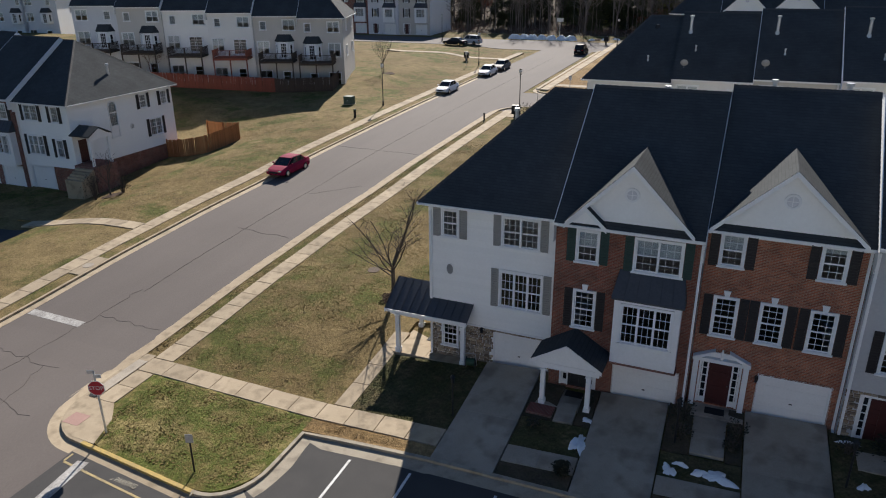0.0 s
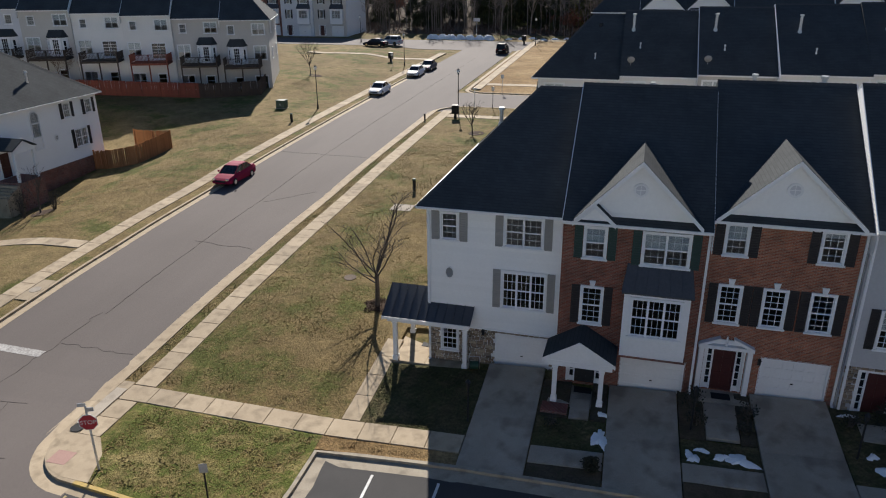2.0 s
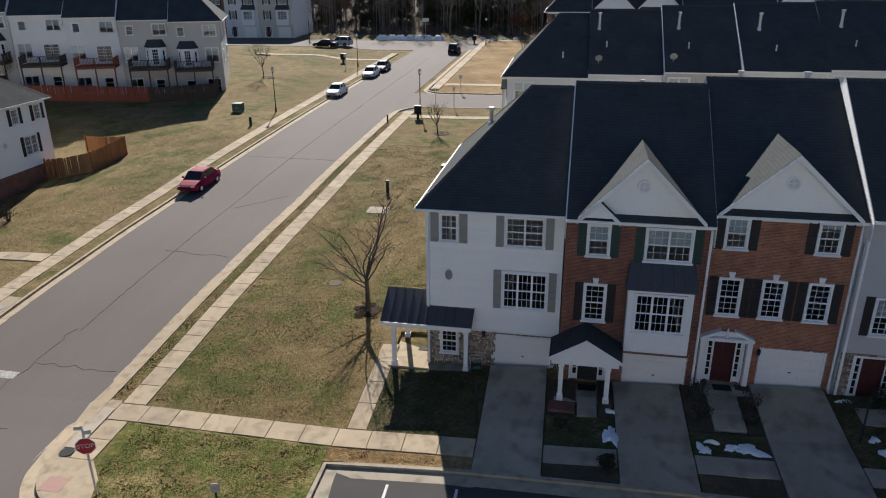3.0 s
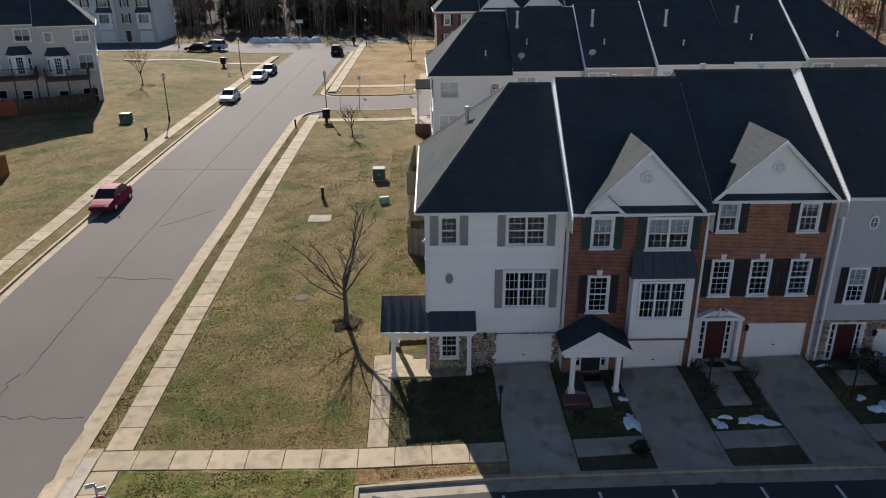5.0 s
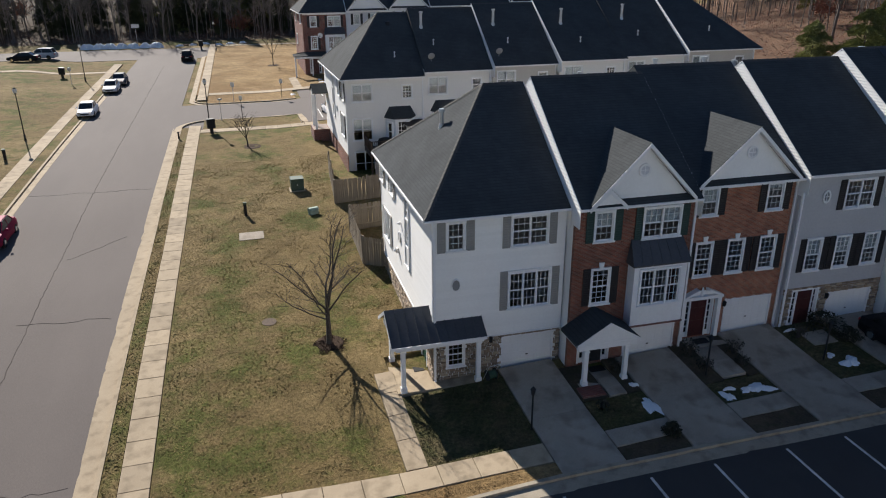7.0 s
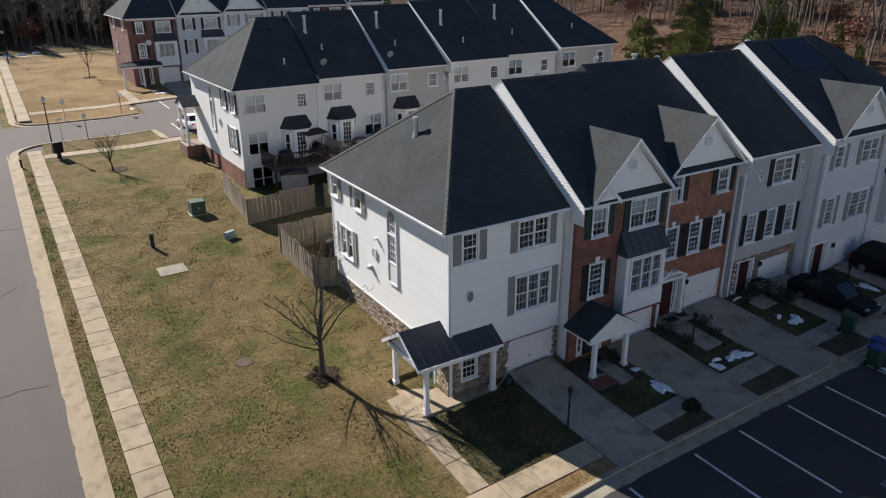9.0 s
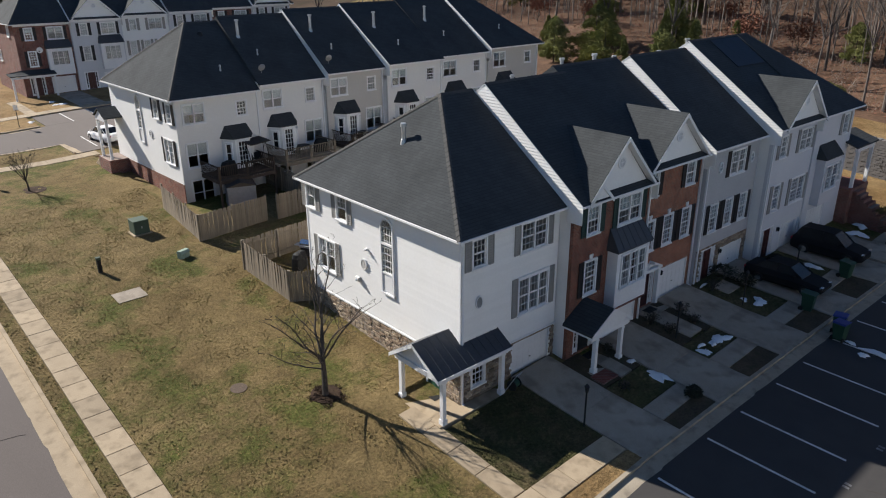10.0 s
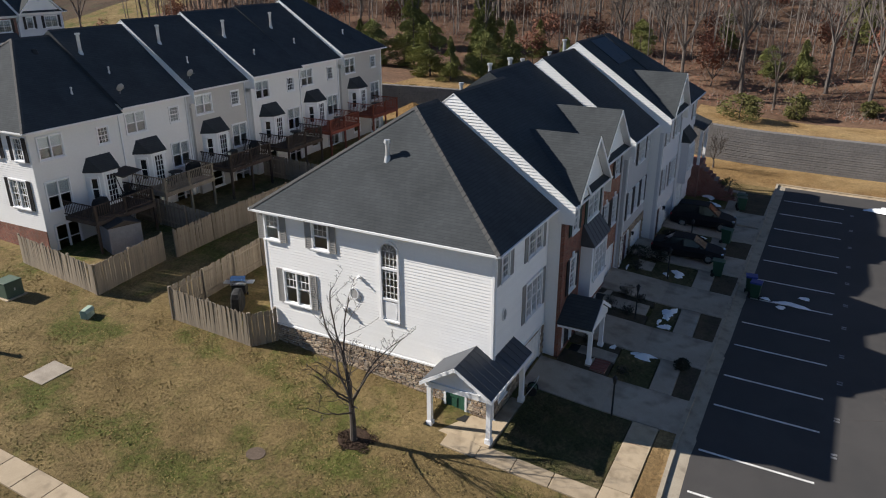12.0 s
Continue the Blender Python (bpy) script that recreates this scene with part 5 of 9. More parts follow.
def arched_window(u, side, v, z, w, h, panel):
    """A tall round-headed stair window: arched sash over a lower sash over a solid panel."""
    m = u.place(side, v, z, 0.03)
    zr = h - w / 2                                   # spring of the arch
    c = 0.1
    bm = bmesh.new()
    box(bm, -w / 2, -0.06, 0, -w / 2 + c, 0.08, zr)
    box(bm, w / 2 - c, -0.06, 0, w / 2, 0.08, zr)
    box(bm, -w / 2, -0.08, 0, w / 2, 0.08, 0.08)
    n = 16
    for i in range(n):
        a, b = math.pi * i / n, math.pi * (i + 1) / n
        R, r = w / 2, w / 2 - c
        prism(bm, [(R * math.cos(a), -0.06, zr + R * math.sin(a)), (R * math.cos(b), -0.06, zr + R * math.sin(b)), (r * math.cos(b), -0.06, zr + r * math.sin(b)), (r * math.cos(a), -0.06, zr + r * math.sin(a))], (0, 0.14, 0))
        # siding scraps fill the corners of the square opening
    zm = panel + (zr - panel) * 0.5
    box(bm, -w / 2 + c, -0.05, panel - 0.05, w / 2 - c, 0.06, panel + 0.05)
    box(bm, -w / 2 + c, -0.05, zm + 0.28, w / 2 - c, 0.06, zm + 0.4)
    win = part("arched_window", bm, TRIM, u.ob, "tall round-headed stair window with grilles", m)
    bm = bmesh.new()
    r = w / 2 - c
    for q in (-1, 0, 1):
        x = q * r / 2
        top = zr + math.sqrt(max(r * r - x * x, 0)) - 0.01
        box(bm, x - 0.012, -0.005, panel, x + 0.012, 0.02, zm + 0.3)
        box(bm, x - 0.012, -0.005, zm + 0.38, x + 0.012, 0.02, zr)
    z = panel
    while z < zr + 0.01:
        z += (zr - panel) / 7
        box(bm, -r, -0.005, z - 0.012, r, 0.02, z + 0.012)
    for a in (35, 70, 110, 145):
        tube(bm, (0, 0.008, zr), (r * math.cos(radians(a)), 0.008, zr + r * math.sin(radians(a))), 0.012, 0.012, 4)
    part("grille", bm, TRIM, win)
    bm = bmesh.new()
    prism(bm, [(-r, 0.03, panel), (r, 0.03, panel)] + [(r * math.cos(math.pi * i / n), 0.03, zr + r * math.sin(math.pi * i / n)) for i in range(n + 1)], (0, 0.01, 0))
    p = part("pane", bm, GLASS, win)
    p.visible_shadow = False
    bm = bmesh.new()
    box(bm, -r, 0.0, 0.08, r, 0.03, panel - 0.05)
    box(bm, -r + 0.08, -0.015, 0.16, r - 0.08, 0.0, panel - 0.13, bevel=0.01)
    part("panel", bm, TRIM, win)
    bm = bmesh.new()                                  # corner fillers beside the arch
    for s in (-1, 1):
        prism(bm, [(s * w / 2, 0.0, zr), (s * w / 2, 0.0, h)] + [(s * w / 2 * math.cos(math.pi / 2 * (1 - i / 8)), 0.0, zr + w / 2 * math.sin(math.pi / 2 * (1 - i / 8))) for i in range(8)], (0, 0.1, 0))
    part("filler", bm, SIDING_WHITE, win)
    u.opening(side, v, m.translation.z, w, h)


ROW_TURN = -1.2             # the rows stand square to the street, which bears slightly east


def end_house():
    z = 1.6
    u = Unit("townhouse", pose(-12.85, 29.56, z, 0, 0, ROW_TURN), 6.3, 12.2, 9.82 - z, 6.0, 4.62, "white lap-sided end townhouse with stone base and porch", 0.42, hip_left=4.6)
    for c, z0, w, h, n, s in ((1.06, 8.12, 0.92, 1.42, 1, 0.38), (4.54, 8.05, 1.85, 1.5, 2, 0.36), (4.62, 4.95, 2.15, 1.95, 3, 0.36)):
        u.win("front", c, z0 - z, w, h, n, (3, 4), SHUTTER_GREY, s, 0, 0.09 if n < 3 else 0.14)
    u.win("front", 1.06, 2.3 - z, 0.92, 1.35, 1, (3, 4))
    oval(u.ob, u.place("front", 1.06, 6.5 - z, 0.04), 0.42, 0.62, SHUTTER_GREY, 0.84)
    u.opening("front", 4.65, 0, 2.64, 1.92)
    garage_door(u.ob, pose(4.65, 0.06, 0), 2.52, 1.86)
    for y, z0, w, h, n in ((11.65, 8.22, 0.95, 1.36, 1), (8.78, 8.2, 1.0, 1.4, 1), (10.38, 5.02, 1.65, 1.8, 2)):
        u.win("left", y, z0 - z, w, h, n, (3, 4), SHUTTER_GREY, 0.36, plain_foot=True)
    arched_window(u, "left", 5.05, 5.4 - z, 1.02, 3.95, 1.12)
    oval(u.ob, u.place("left", 7.0, 6.42 - z, 0.04), 0.5, 0.58, SHUTTER_GREY, 0.84)
    u.opening("left", 1.75, 0.0, 1.2, 2.2)
    entry_door(u.ob, u.place("left", 1.75, 0.02), 0.95, 2.05, DOOR_GREEN, 0, "green storm door")
    u.walls(dict(front=plain(SIDING_WHITE), rear=plain(SIDING_CREAM), left=plain(SIDING_WHITE), right=(SIDING_WHITE, SIDING_WHITE)), base_h=3.7 - z, single=("left", "front"))
    stone_face(u, pose(0, 0, 0), 0, 6.3, -0.3, 3.66 - z, u.holes["front"], 3, None, 120)
    stone_face(u, pose(0, 12.2, 0, 0, 0, -90), 0, 12.2, -0.2, 3.66 - z, [(12.2 - h[1], 12.2 - h[0], h[2], h[3]) for h in u.holes["left"]], 4, None, 290)
    u.roof()
    for m, L, h0 in ((pose(0, 0, 0), 6.3, 3.68 - z), (pose(0, 12.2, 0, 0, 0, -90), 12.2, 3.68 - z)):
        bm = bmesh.new()
        box(bm, -0.06, -0.06, h0 - 0.03, L + 0.06, 0.0, h0 + 0.06)
        part("water_table", bm, TRIM, u.ob, at=m)
    bm = bmesh.new()                                     # corner boards
    box(bm, -0.04, -0.04, 3.7 - z, 0.07, 0.07, 9.7 - z)
    part("corner_board", bm, TRIM, u.ob)
    bm = bmesh.new()
    box(bm, -0.04, 12.13, 3.7 - z, 0.07, 12.24, 9.7 - z)
    part("corner_board", bm, TRIM, u.ob)
    # flue on the hip
    bm = bmesh.new()
    zz = 12.35 - z
    tube(bm, (2.15, 6.35, zz - 0.4), (2.15, 6.35, zz + 0.75), 0.1, 0.1, 10)
    tube(bm, (2.15, 6.35, zz + 0.75), (2.15, 6.35, zz + 0.9), 0.16, 0.14, 10)
    tube(bm, (2.15, 6.35, zz - 0.4), (2.15, 6.35, zz + 0.15), 0.25, 0.13, 10)
    part("flue", bm, METAL, u.ob, "galvanised flue pipe")
    sconce(u, pose(2.75, -0.06, 3.38 - z))
    for y, zz, w, h in ((6.68, 7.3, 0.16, 0.14), (7.5, 5.47, 0.3, 0.26)):
        bm = bmesh.new()
        box(bm, -w / 2, -0.14, -h / 2, w / 2, 0.0, h / 2, bevel=0.02)
        tube(bm, (0, -0.14, h * 0.1), (0, -0.24, -h * 0.2), w * 0.3, w * 0.2, 8)
        part("wall_vent", bm, METAL if w > 0.2 else TRIM, u.ob, "small grey vent hood on the end wall", u.place("left", y, zz - z, 0.02))
    u.downspout("front", 0.06, 9.4 - z, 0.05)
    # corner porch wrapping round the front: gabled to the west, on three posts
    bm = bmesh.new()
    yr, yf, yb, xo, xe = 0.74, -0.94, 2.36, -2.12, 2.28
    zr_, ze = 5.28 - z, 4.22 - z
    zw = ze + (zr_ - ze) * (0.0 - yf) / (yr - yf)
    shell(bm, [[(xo, yf, ze), (xe, yf, ze), (xe, 0.0, zw), (0.0, 0.0, zw), (0.0, yr, zr_), (xo, yr, zr_)], [(0.0, yb, ze), (xo, yb, ze), (xo, yr, zr_), (0.0, yr, zr_)]], 0.1)
    rf = part("porch_roof", bm, METAL_ROOF, u.ob, "dark standing-seam porch roof")
    for i in range(11):
        x = xo + (xe - xo) * i / 10
        top, zt = (yr, zr_) if x < 0 else (0.0, zw)
        bm = bmesh.new()
        tube(bm, (x, yf, ze + 0.02), (x, top, zt + 0.02), 0.016, 0.016, 5)
        part("seam", bm, METAL_ROOF, rf)
    bm = bmesh.new()
    box(bm, xo + 0.22, yf + 0.12, ze - 0.32, xo + 0.42, yb - 0.1, ze - 0.08)
    box(bm, xo + 0.42, yf + 0.12, ze - 0.32, xe - 0.1, yf + 0.32, ze - 0.1)
    box(bm, xo + 0.42, yb - 0.3, ze - 0.32, 0.0, yb - 0.1, ze - 0.1)
    prism(bm, [(xo + 0.3, yf + 0.2, ze - 0.12), (xo + 0.3, yb - 0.2, ze - 0.12), (xo + 0.3, yr, zr_ - 0.22)], (0.08, 0, 0))
    for a, b in (((xo - 0.02, yr, zr_ + 0.0), (xo - 0.02, yf - 0.03, ze - 0.02)), ((xo - 0.02, yr, zr_), (xo - 0.02, yb + 0.03, ze - 0.02))):
        a, b = Vector(a), Vector(b)
        dn = Vector((0, 0, -0.18))
        prism(bm, [a, b, b + dn, a + dn], (0.05, 0, 0))
    box(bm, xo, yf - 0.05, ze - 0.14, xe, yf - 0.002, ze - 0.01)
    part("porch_beam", bm, TRIM, rf)
    for px, py in ((-1.57, -0.62), (-1.57, 2.2), (1.98, -0.64)):
        bm = bmesh.new()
        box(bm, px - 0.1, py - 0.1, 0.2, px + 0.1, py + 0.1, ze - 0.32)
        box(bm, px - 0.14, py - 0.14, 0.1, px + 0.14, py + 0.14, 0.38, bevel=0.01)
        box(bm, px - 0.13, py - 0.13, ze - 0.45, px + 0.13, py + 0.13, ze - 0.38)
        part("post", bm, TRIM, u.ob, "square white porch post")
    bm = bmesh.new()
    box(bm, -1.87, -0.76, -0.5, -0.07, 2.4, 0.13, bevel=0.02)
    box(bm, -0.07, -0.76, -0.5, 2.12, -0.08, 0.13, bevel=0.02)
    part("porch_slab", bm, CONCRETE, u.ob)
    return u


def brick_house_bay():
    z = 1.7
    u = Unit("townhouse", pose(-6.5, 28.6, z, 0, 0, ROW_TURN), 6.07, 12.0, 10.0 - z, 6.0, 4.8, "red brick townhouse with white box bay and gabled portico", 0.45)
    u.win("front", 1.4, 8.2 - z, 1.02, 1.5, 1, (3, 4), SHUTTER_GREEN, 0.36, 0.5)
    u.win("front", 4.33, 8.12 - z, 2.0, 1.55, 2, (3, 4), SHUTTER_GREEN, 0.36, 0.5)
    u.win("front", 1.42, 5.06 - z, 1.02, 1.86, 1, (3, 6), SHUTTER_BLACK, 0.36, key=True)
    b = bay_box(u, "front", 4.17, 4.0 - z, 7.1 - z, 2.72, 0.62, 1.05, hole=(-1.05, 1.05, 5.03 - z, 6.85 - z))
    window(b, pose(0.0, -0.65, 5.0 - z), 2.2, 1.88, 3, (3, 4))
    bm = bmesh.new()
    box(bm, -1.42, -0.66, 3.92 - z, 1.42, 0.02, 4.0 - z)
    part("bay_skirt", bm, BRICK_DARK, b)
    u.opening("front", 4.3, 0, 2.74, 1.96)
    garage_door(u.ob, pose(4.3, 0.06, 0), 2.6, 1.9)
    u.opening("front", 1.35, 0.28, 1.7, 2.15)
    entry_door(u.ob, pose(1.35, 0.05, 0.28), 0.9, 2.05, DOOR_DARK, 0.3, "dark glazed storm door")
    u.walls(dict(front=(None, BRICK), rear=(None, SIDING_CREAM), left=(SIDING_WHITE, SIDING_WHITE), right=(SIDING_WHITE, SIDING_WHITE)))
    u.rakes = [False, True]
    u.roof()
    u.gable(0.6, 5.55, 12.76 - z, 10.17 - z)
    u.gable(0.54, 2.1, 10.85 - z, 10.05 - z, -0.02, vent=False)
    pediment_portico(u, -0.4, 2.74, 1.82, 0.1, 4.05 - z, 0.95, 0.56)
    bm = bmesh.new()
    box(bm, -0.1, -1.75, -0.5, 2.5, -0.01, 0.14, bevel=0.02)
    part("porch_slab", bm, CONCRETE_OLD, u.ob)
    bm = bmesh.new()
    box(bm, -0.3, -2.55, -0.4, 0.85, -1.78, 0.16, bevel=0.02)
    part("brick_step", bm, BRICK_DARK, u.ob, "dark red brick step")
    u.downspout("front", 6.0, 9.7 - z)
    u.pipe(3.2, 7.2, 0.75)
    return u


def brick_house_plain():
    z = 2.15
    u = Unit("townhouse", pose(-0.4, 28.98, z, 0, 0, ROW_TURN), 5.87, 12.9, 10.36 - z, 6.4, 4.64, "red brick townhouse with pedimented door and black shutters", 0.45)
    u.win("front", 1.0, 8.72 - z, 0.98, 1.45, 1, (3, 4), SHUTTER_BLACK, 0.36, 0.5)
    u.win("front", 4.62, 8.7 - z, 0.98, 1.45, 1, (3, 4), SHUTTER_BLACK, 0.36, 0.2)
    for c in (1.05, 2.83, 4.66):
        u.win("front", c, 5.58 - z, 1.0, 1.84, 1, (3, 6), SHUTTER_BLACK, 0.36, key=True)
    u.opening("front", 4.1, 0, 2.74, 1.96)
    garage_door(u.ob, pose(4.1, 0.06, 0), 2.6, 1.9)
    u.opening("front", 1.22, 0.1, 1.7, 2.2)
    d = entry_door(u.ob, pose(1.22, 0.05, 0.1), 0.92, 2.08, DOOR_RED, 0.3, "oxblood panelled door with side lights")
    bm = bmesh.new()
    for s in (-1, 1):
        box(bm, s * 1.0 - 0.11, -0.3, -0.1, s * 1.0 + 0.11, -0.05, 2.2, bevel=0.01)
        prism(bm, [(s * 1.15, -0.36, 2.32), (s * 0.28, -0.36, 2.72), (s * 0.28, -0.36, 2.58), (s * 1.15, -0.36, 2.2)], (0, 0.32, 0))
    box(bm, -1.15, -0.33, 2.16, 1.15, -0.04, 2.32)
    tube(bm, (0, -0.2, 2.3), (0, -0.2, 2.62), 0.07, 0.03, 8)
    tube(bm, (0, -0.2, 2.62), (0, -0.2, 2.78), 0.06, 0.02, 8)
    prism(bm, [(-1.1, -0.1, 2.3), (1.1, -0.1, 2.3), (0.25, -0.1, 2.55), (-0.25, -0.1, 2.55)], (0, 0.08, 0))
    part("pediment", bm, TRIM, d)
    u.walls(dict(front=(None, BRICK_ORANGE), rear=(None, SIDING_CREAM), left=(None, ROOF), right=(SIDING_WHITE, SIDING_WHITE)))
    u.rakes = [True, False]
    u.roof()
    u.gable(0.17, 5.48, 13.02 - z, 10.48 - z)
    bm = bmesh.new()
    box(bm, 0.3, -1.0, -0.5, 2.4, -0.01, 0.06, bevel=0.02)
    part("porch_slab", bm, CONCRETE_OLD, u.ob)
    sconce(u, pose(2.65, 0, 1.6))
    u.downspout("front", 5.78, 10.2 - z)
    u.pipe(1.7, 7.15, 0.62, 0.1)
    u.pipe(4.7, 7.15, 0.62, 0.12)
    return u


def grey_house():
    z = 2.0
    u = Unit("townhouse", pose(5.47, 28.55, z, 0, 0, ROW_TURN), 6.08, 11.8, 10.55 - z, 5.8, 4.62, "grey lap-sided townhouse with stone base and black shutters", 0.45)
    u.win("front", 3.5, 8.5 - z, 1.8, 1.55, 2, (3, 4), SHUTTER_BLACK, 0.36)
    for c in (1.5, 5.2):
        oval(u.ob, u.place("front", c, 9.25 - z, 0.04), 0.45, 0.68, GLASS)
    for c in (1.35, 3.1, 4.85):
        u.win("front", c, 5.3 - z, 0.98, 1.8, 1, (3, 6), SHUTTER_BLACK, 0.34, 0.55)
    u.opening("front", 4.2, 0, 2.74, 1.96)
    garage_door(u.ob, pose(4.2, 0.06, 0), 2.6, 1.9)
    u.opening("front", 1.4, 0.1, 1.7, 2.2)
    entry_door(u.ob, pose(1.4, 0.05, 0.1), 0.92, 2.08, DOOR_RED, 0.3, "oxblood panelled door with side lights")
    u.walls(dict(front=plain(SIDING_GREY), rear=(None, SIDING_CREAM), left=(SIDING_WHITE, SIDING_WHITE), right=(SIDING_WHITE, SIDING_WHITE)), base_h=4.45 - z)
    stone_face(u, pose(0, 0, 0), 0, 6.08, -0.2, 4.4 - z, u.holes["front"], 5)
    u.roof()
    bm = bmesh.new()
    box(bm, 0.3, -1.0, -0.5, 2.5, -0.01, 0.06, bevel=0.02)
    part("porch_slab", bm, CONCRETE_OLD, u.ob)
    sconce(u, pose(2.68, -0.05, 1.6))
    u.downspout("front", 0.1, 10.2 - z)
    u.pipe(0.7, 7.4, 0.85, 0.1)
    u.pipe(5.6, 7.4, 0.8, 0.1)
    return u


def pale_house():
    z = 2.05
    u = Unit("townhouse", pose(11.55, 27.62, z, 0, 0, ROW_TURN), 6.0, 12.6, 10.93 - z, 6.4, 4.7, "pale lap-sided townhouse with a front gable", 0.45)
    u.win("front", 1.45, 8.9 - z, 0.95, 1.45, 1, (3, 4), SHUTTER_GREY, 0.34)
    u.win("front", 4.6, 8.9 - z, 1.8, 1.5, 2, (3, 4), SHUTTER_GREY, 0.34)
    u.win("front", 1.45, 5.4 - z, 0.98, 1.8, 1, (3, 6), SHUTTER_GREY, 0.34)
    u.win("front", 4.5, 5.4 - z, 2.0, 1.8, 2, (3, 6), SHUTTER_GREY, 0.34)
    u.opening("front", 4.5, 0, 2.74, 2.12)
    garage_door(u.ob, pose(4.5, 0.06, 0), 2.6, 2.05)
    u.opening("front", 1.3, 0.1, 1.7, 2.2)
    entry_door(u.ob, pose(1.3, 0.05, 0.1), 0.92, 2.08, DOOR_RED, 0.3, "dark red door with side lights")
    u.walls(dict(front=plain(SIDING_PALE), rear=(None, SIDING_CREAM), left=(SIDING_WHITE, SIDING_WHITE), right=(SIDING_WHITE, SIDING_WHITE)))
    u.rakes = [False, True]
    u.roof()
    for i in range(3):                                   # solar panels high on the front slope
        x0, y0, y1 = 2.2 + 1.22 * i, 4.0, 6.15
        bm = bmesh.new()
        prism(bm, [(x0, y0, u.top_at(y0) + 0.03), (x0 + 1.21, y0, u.top_at(y0) + 0.03), (x0 + 1.21, y1, u.top_at(y1) + 0.03), (x0, y1, u.top_at(y1) + 0.03)], (0, 0, 0.035))
        part("solar_panel", bm, PANEL, u.ob, "dark blue glass solar panel")
    u.gable(0.7, 6.1, 13.55 - z, 10.92 - z)
    sconce(u, pose(2.6, -0.02, 1.7))
    bm = bmesh.new()
    box(bm, 0.3, -1.0, -0.5, 2.5, -0.01, 0.06, bevel=0.02)
    part("porch_slab", bm, CONCRETE_OLD, u.ob)
    u.downspout("front", 0.1, 10.4 - z)
    u.pipe(3.2, 8.4, 1.1, 0.12)
    return u


def far_end_house():
    z = 2.2
    u = Unit("townhouse", pose(17.55, 27.4, z, 0, 0, ROW_TURN), 5.95, 12.6, 10.98 - z, 6.4, 4.68, "pale end townhouse with bay and raised side porch", 0.45, hip_right=5.2)
    u.win("front", 4.6, 9.1 - z, 0.95, 1.45, 1, (3, 4), SHUTTER_GREY, 0.34)
    b = bay_box(u, "front", 2.1, 4.7 - z, 8.0 - z, 2.5, 0.6, 0.9, SIDING_PALE, rmat=ROOF, hole=(-0.95, 0.95, 5.73 - z, 7.45 - z))
    window(b, pose(0, -0.63, 5.7 - z), 2.0, 1.8, 2, (3, 6))
    u.opening("front", 2.2, 0, 2.74, 2.12)
    garage_door(u.ob, pose(2.2, 0.06, 0), 2.6, 2.05)
    u.win("front", 4.9, 5.6 - z, 0.95, 1.6, 1, (3, 4))
    u.walls(dict(front=plain(SIDING_PALE), rear=(None, SIDING_CREAM), left=(None, ROOF), right=(SIDING_PALE, SIDING_PALE)))
    u.rakes = [True, False]
    u.roof()
    bm = bmesh.new()
    shell(bm, [[(5.4, -0.9, 8.1 - z), (9.4, -0.9, 8.1 - z), (9.4, 0.9, 8.75 - z), (5.4, 0.9, 8.75 - z)], [(9.4, 2.6, 8.1 - z), (5.95, 2.6, 8.1 - z), (5.95, 0.9, 8.75 - z), (9.4, 0.9, 8.75 - z)]], 0.1)
    rf = part("porch_roof", bm, ROOF, u.ob)
    bm = bmesh.new()
    box(bm, 9.0, -0.75, 7.65 - z, 9.25, 2.5, 8.05 - z)
    box(bm, 5.95, -0.75, 7.65 - z, 9.0, -0.55, 8.05 - z)
    part("porch_beam", bm, TRIM, rf)
    for px, py in ((9.1, -0.6), (9.1, 2.3), (6.5, -0.6)):
        bm = bmesh.new()
        box(bm, px - 0.11, py - 0.11, 4.9 - z, px + 0.11, py + 0.11, 7.65 - z)
        part("post", bm, TRIM, u.ob, "square white porch post")
    bm = bmesh.new()
    box(bm, 5.97, -0.8, -0.5, 9.35, 2.6, 4.9 - z, bevel=0.02)
    part("porch_base", bm, BRICK_DARK, u.ob, "dark brick porch base")
    for i in range(11):
        bm = bmesh.new()
        box(bm, 6.5, -1.1 - 0.3 * i, -0.5, 8.0, -0.8 - 0.3 * i, 2.7 - 0.24 * (i + 1), bevel=0.01)
        part("step", bm, BRICK_DARK, u.ob)
    return u


end_house()
brick_house_bay()
brick_house_plain()
grey_house()
pale_house()
far_end_house()

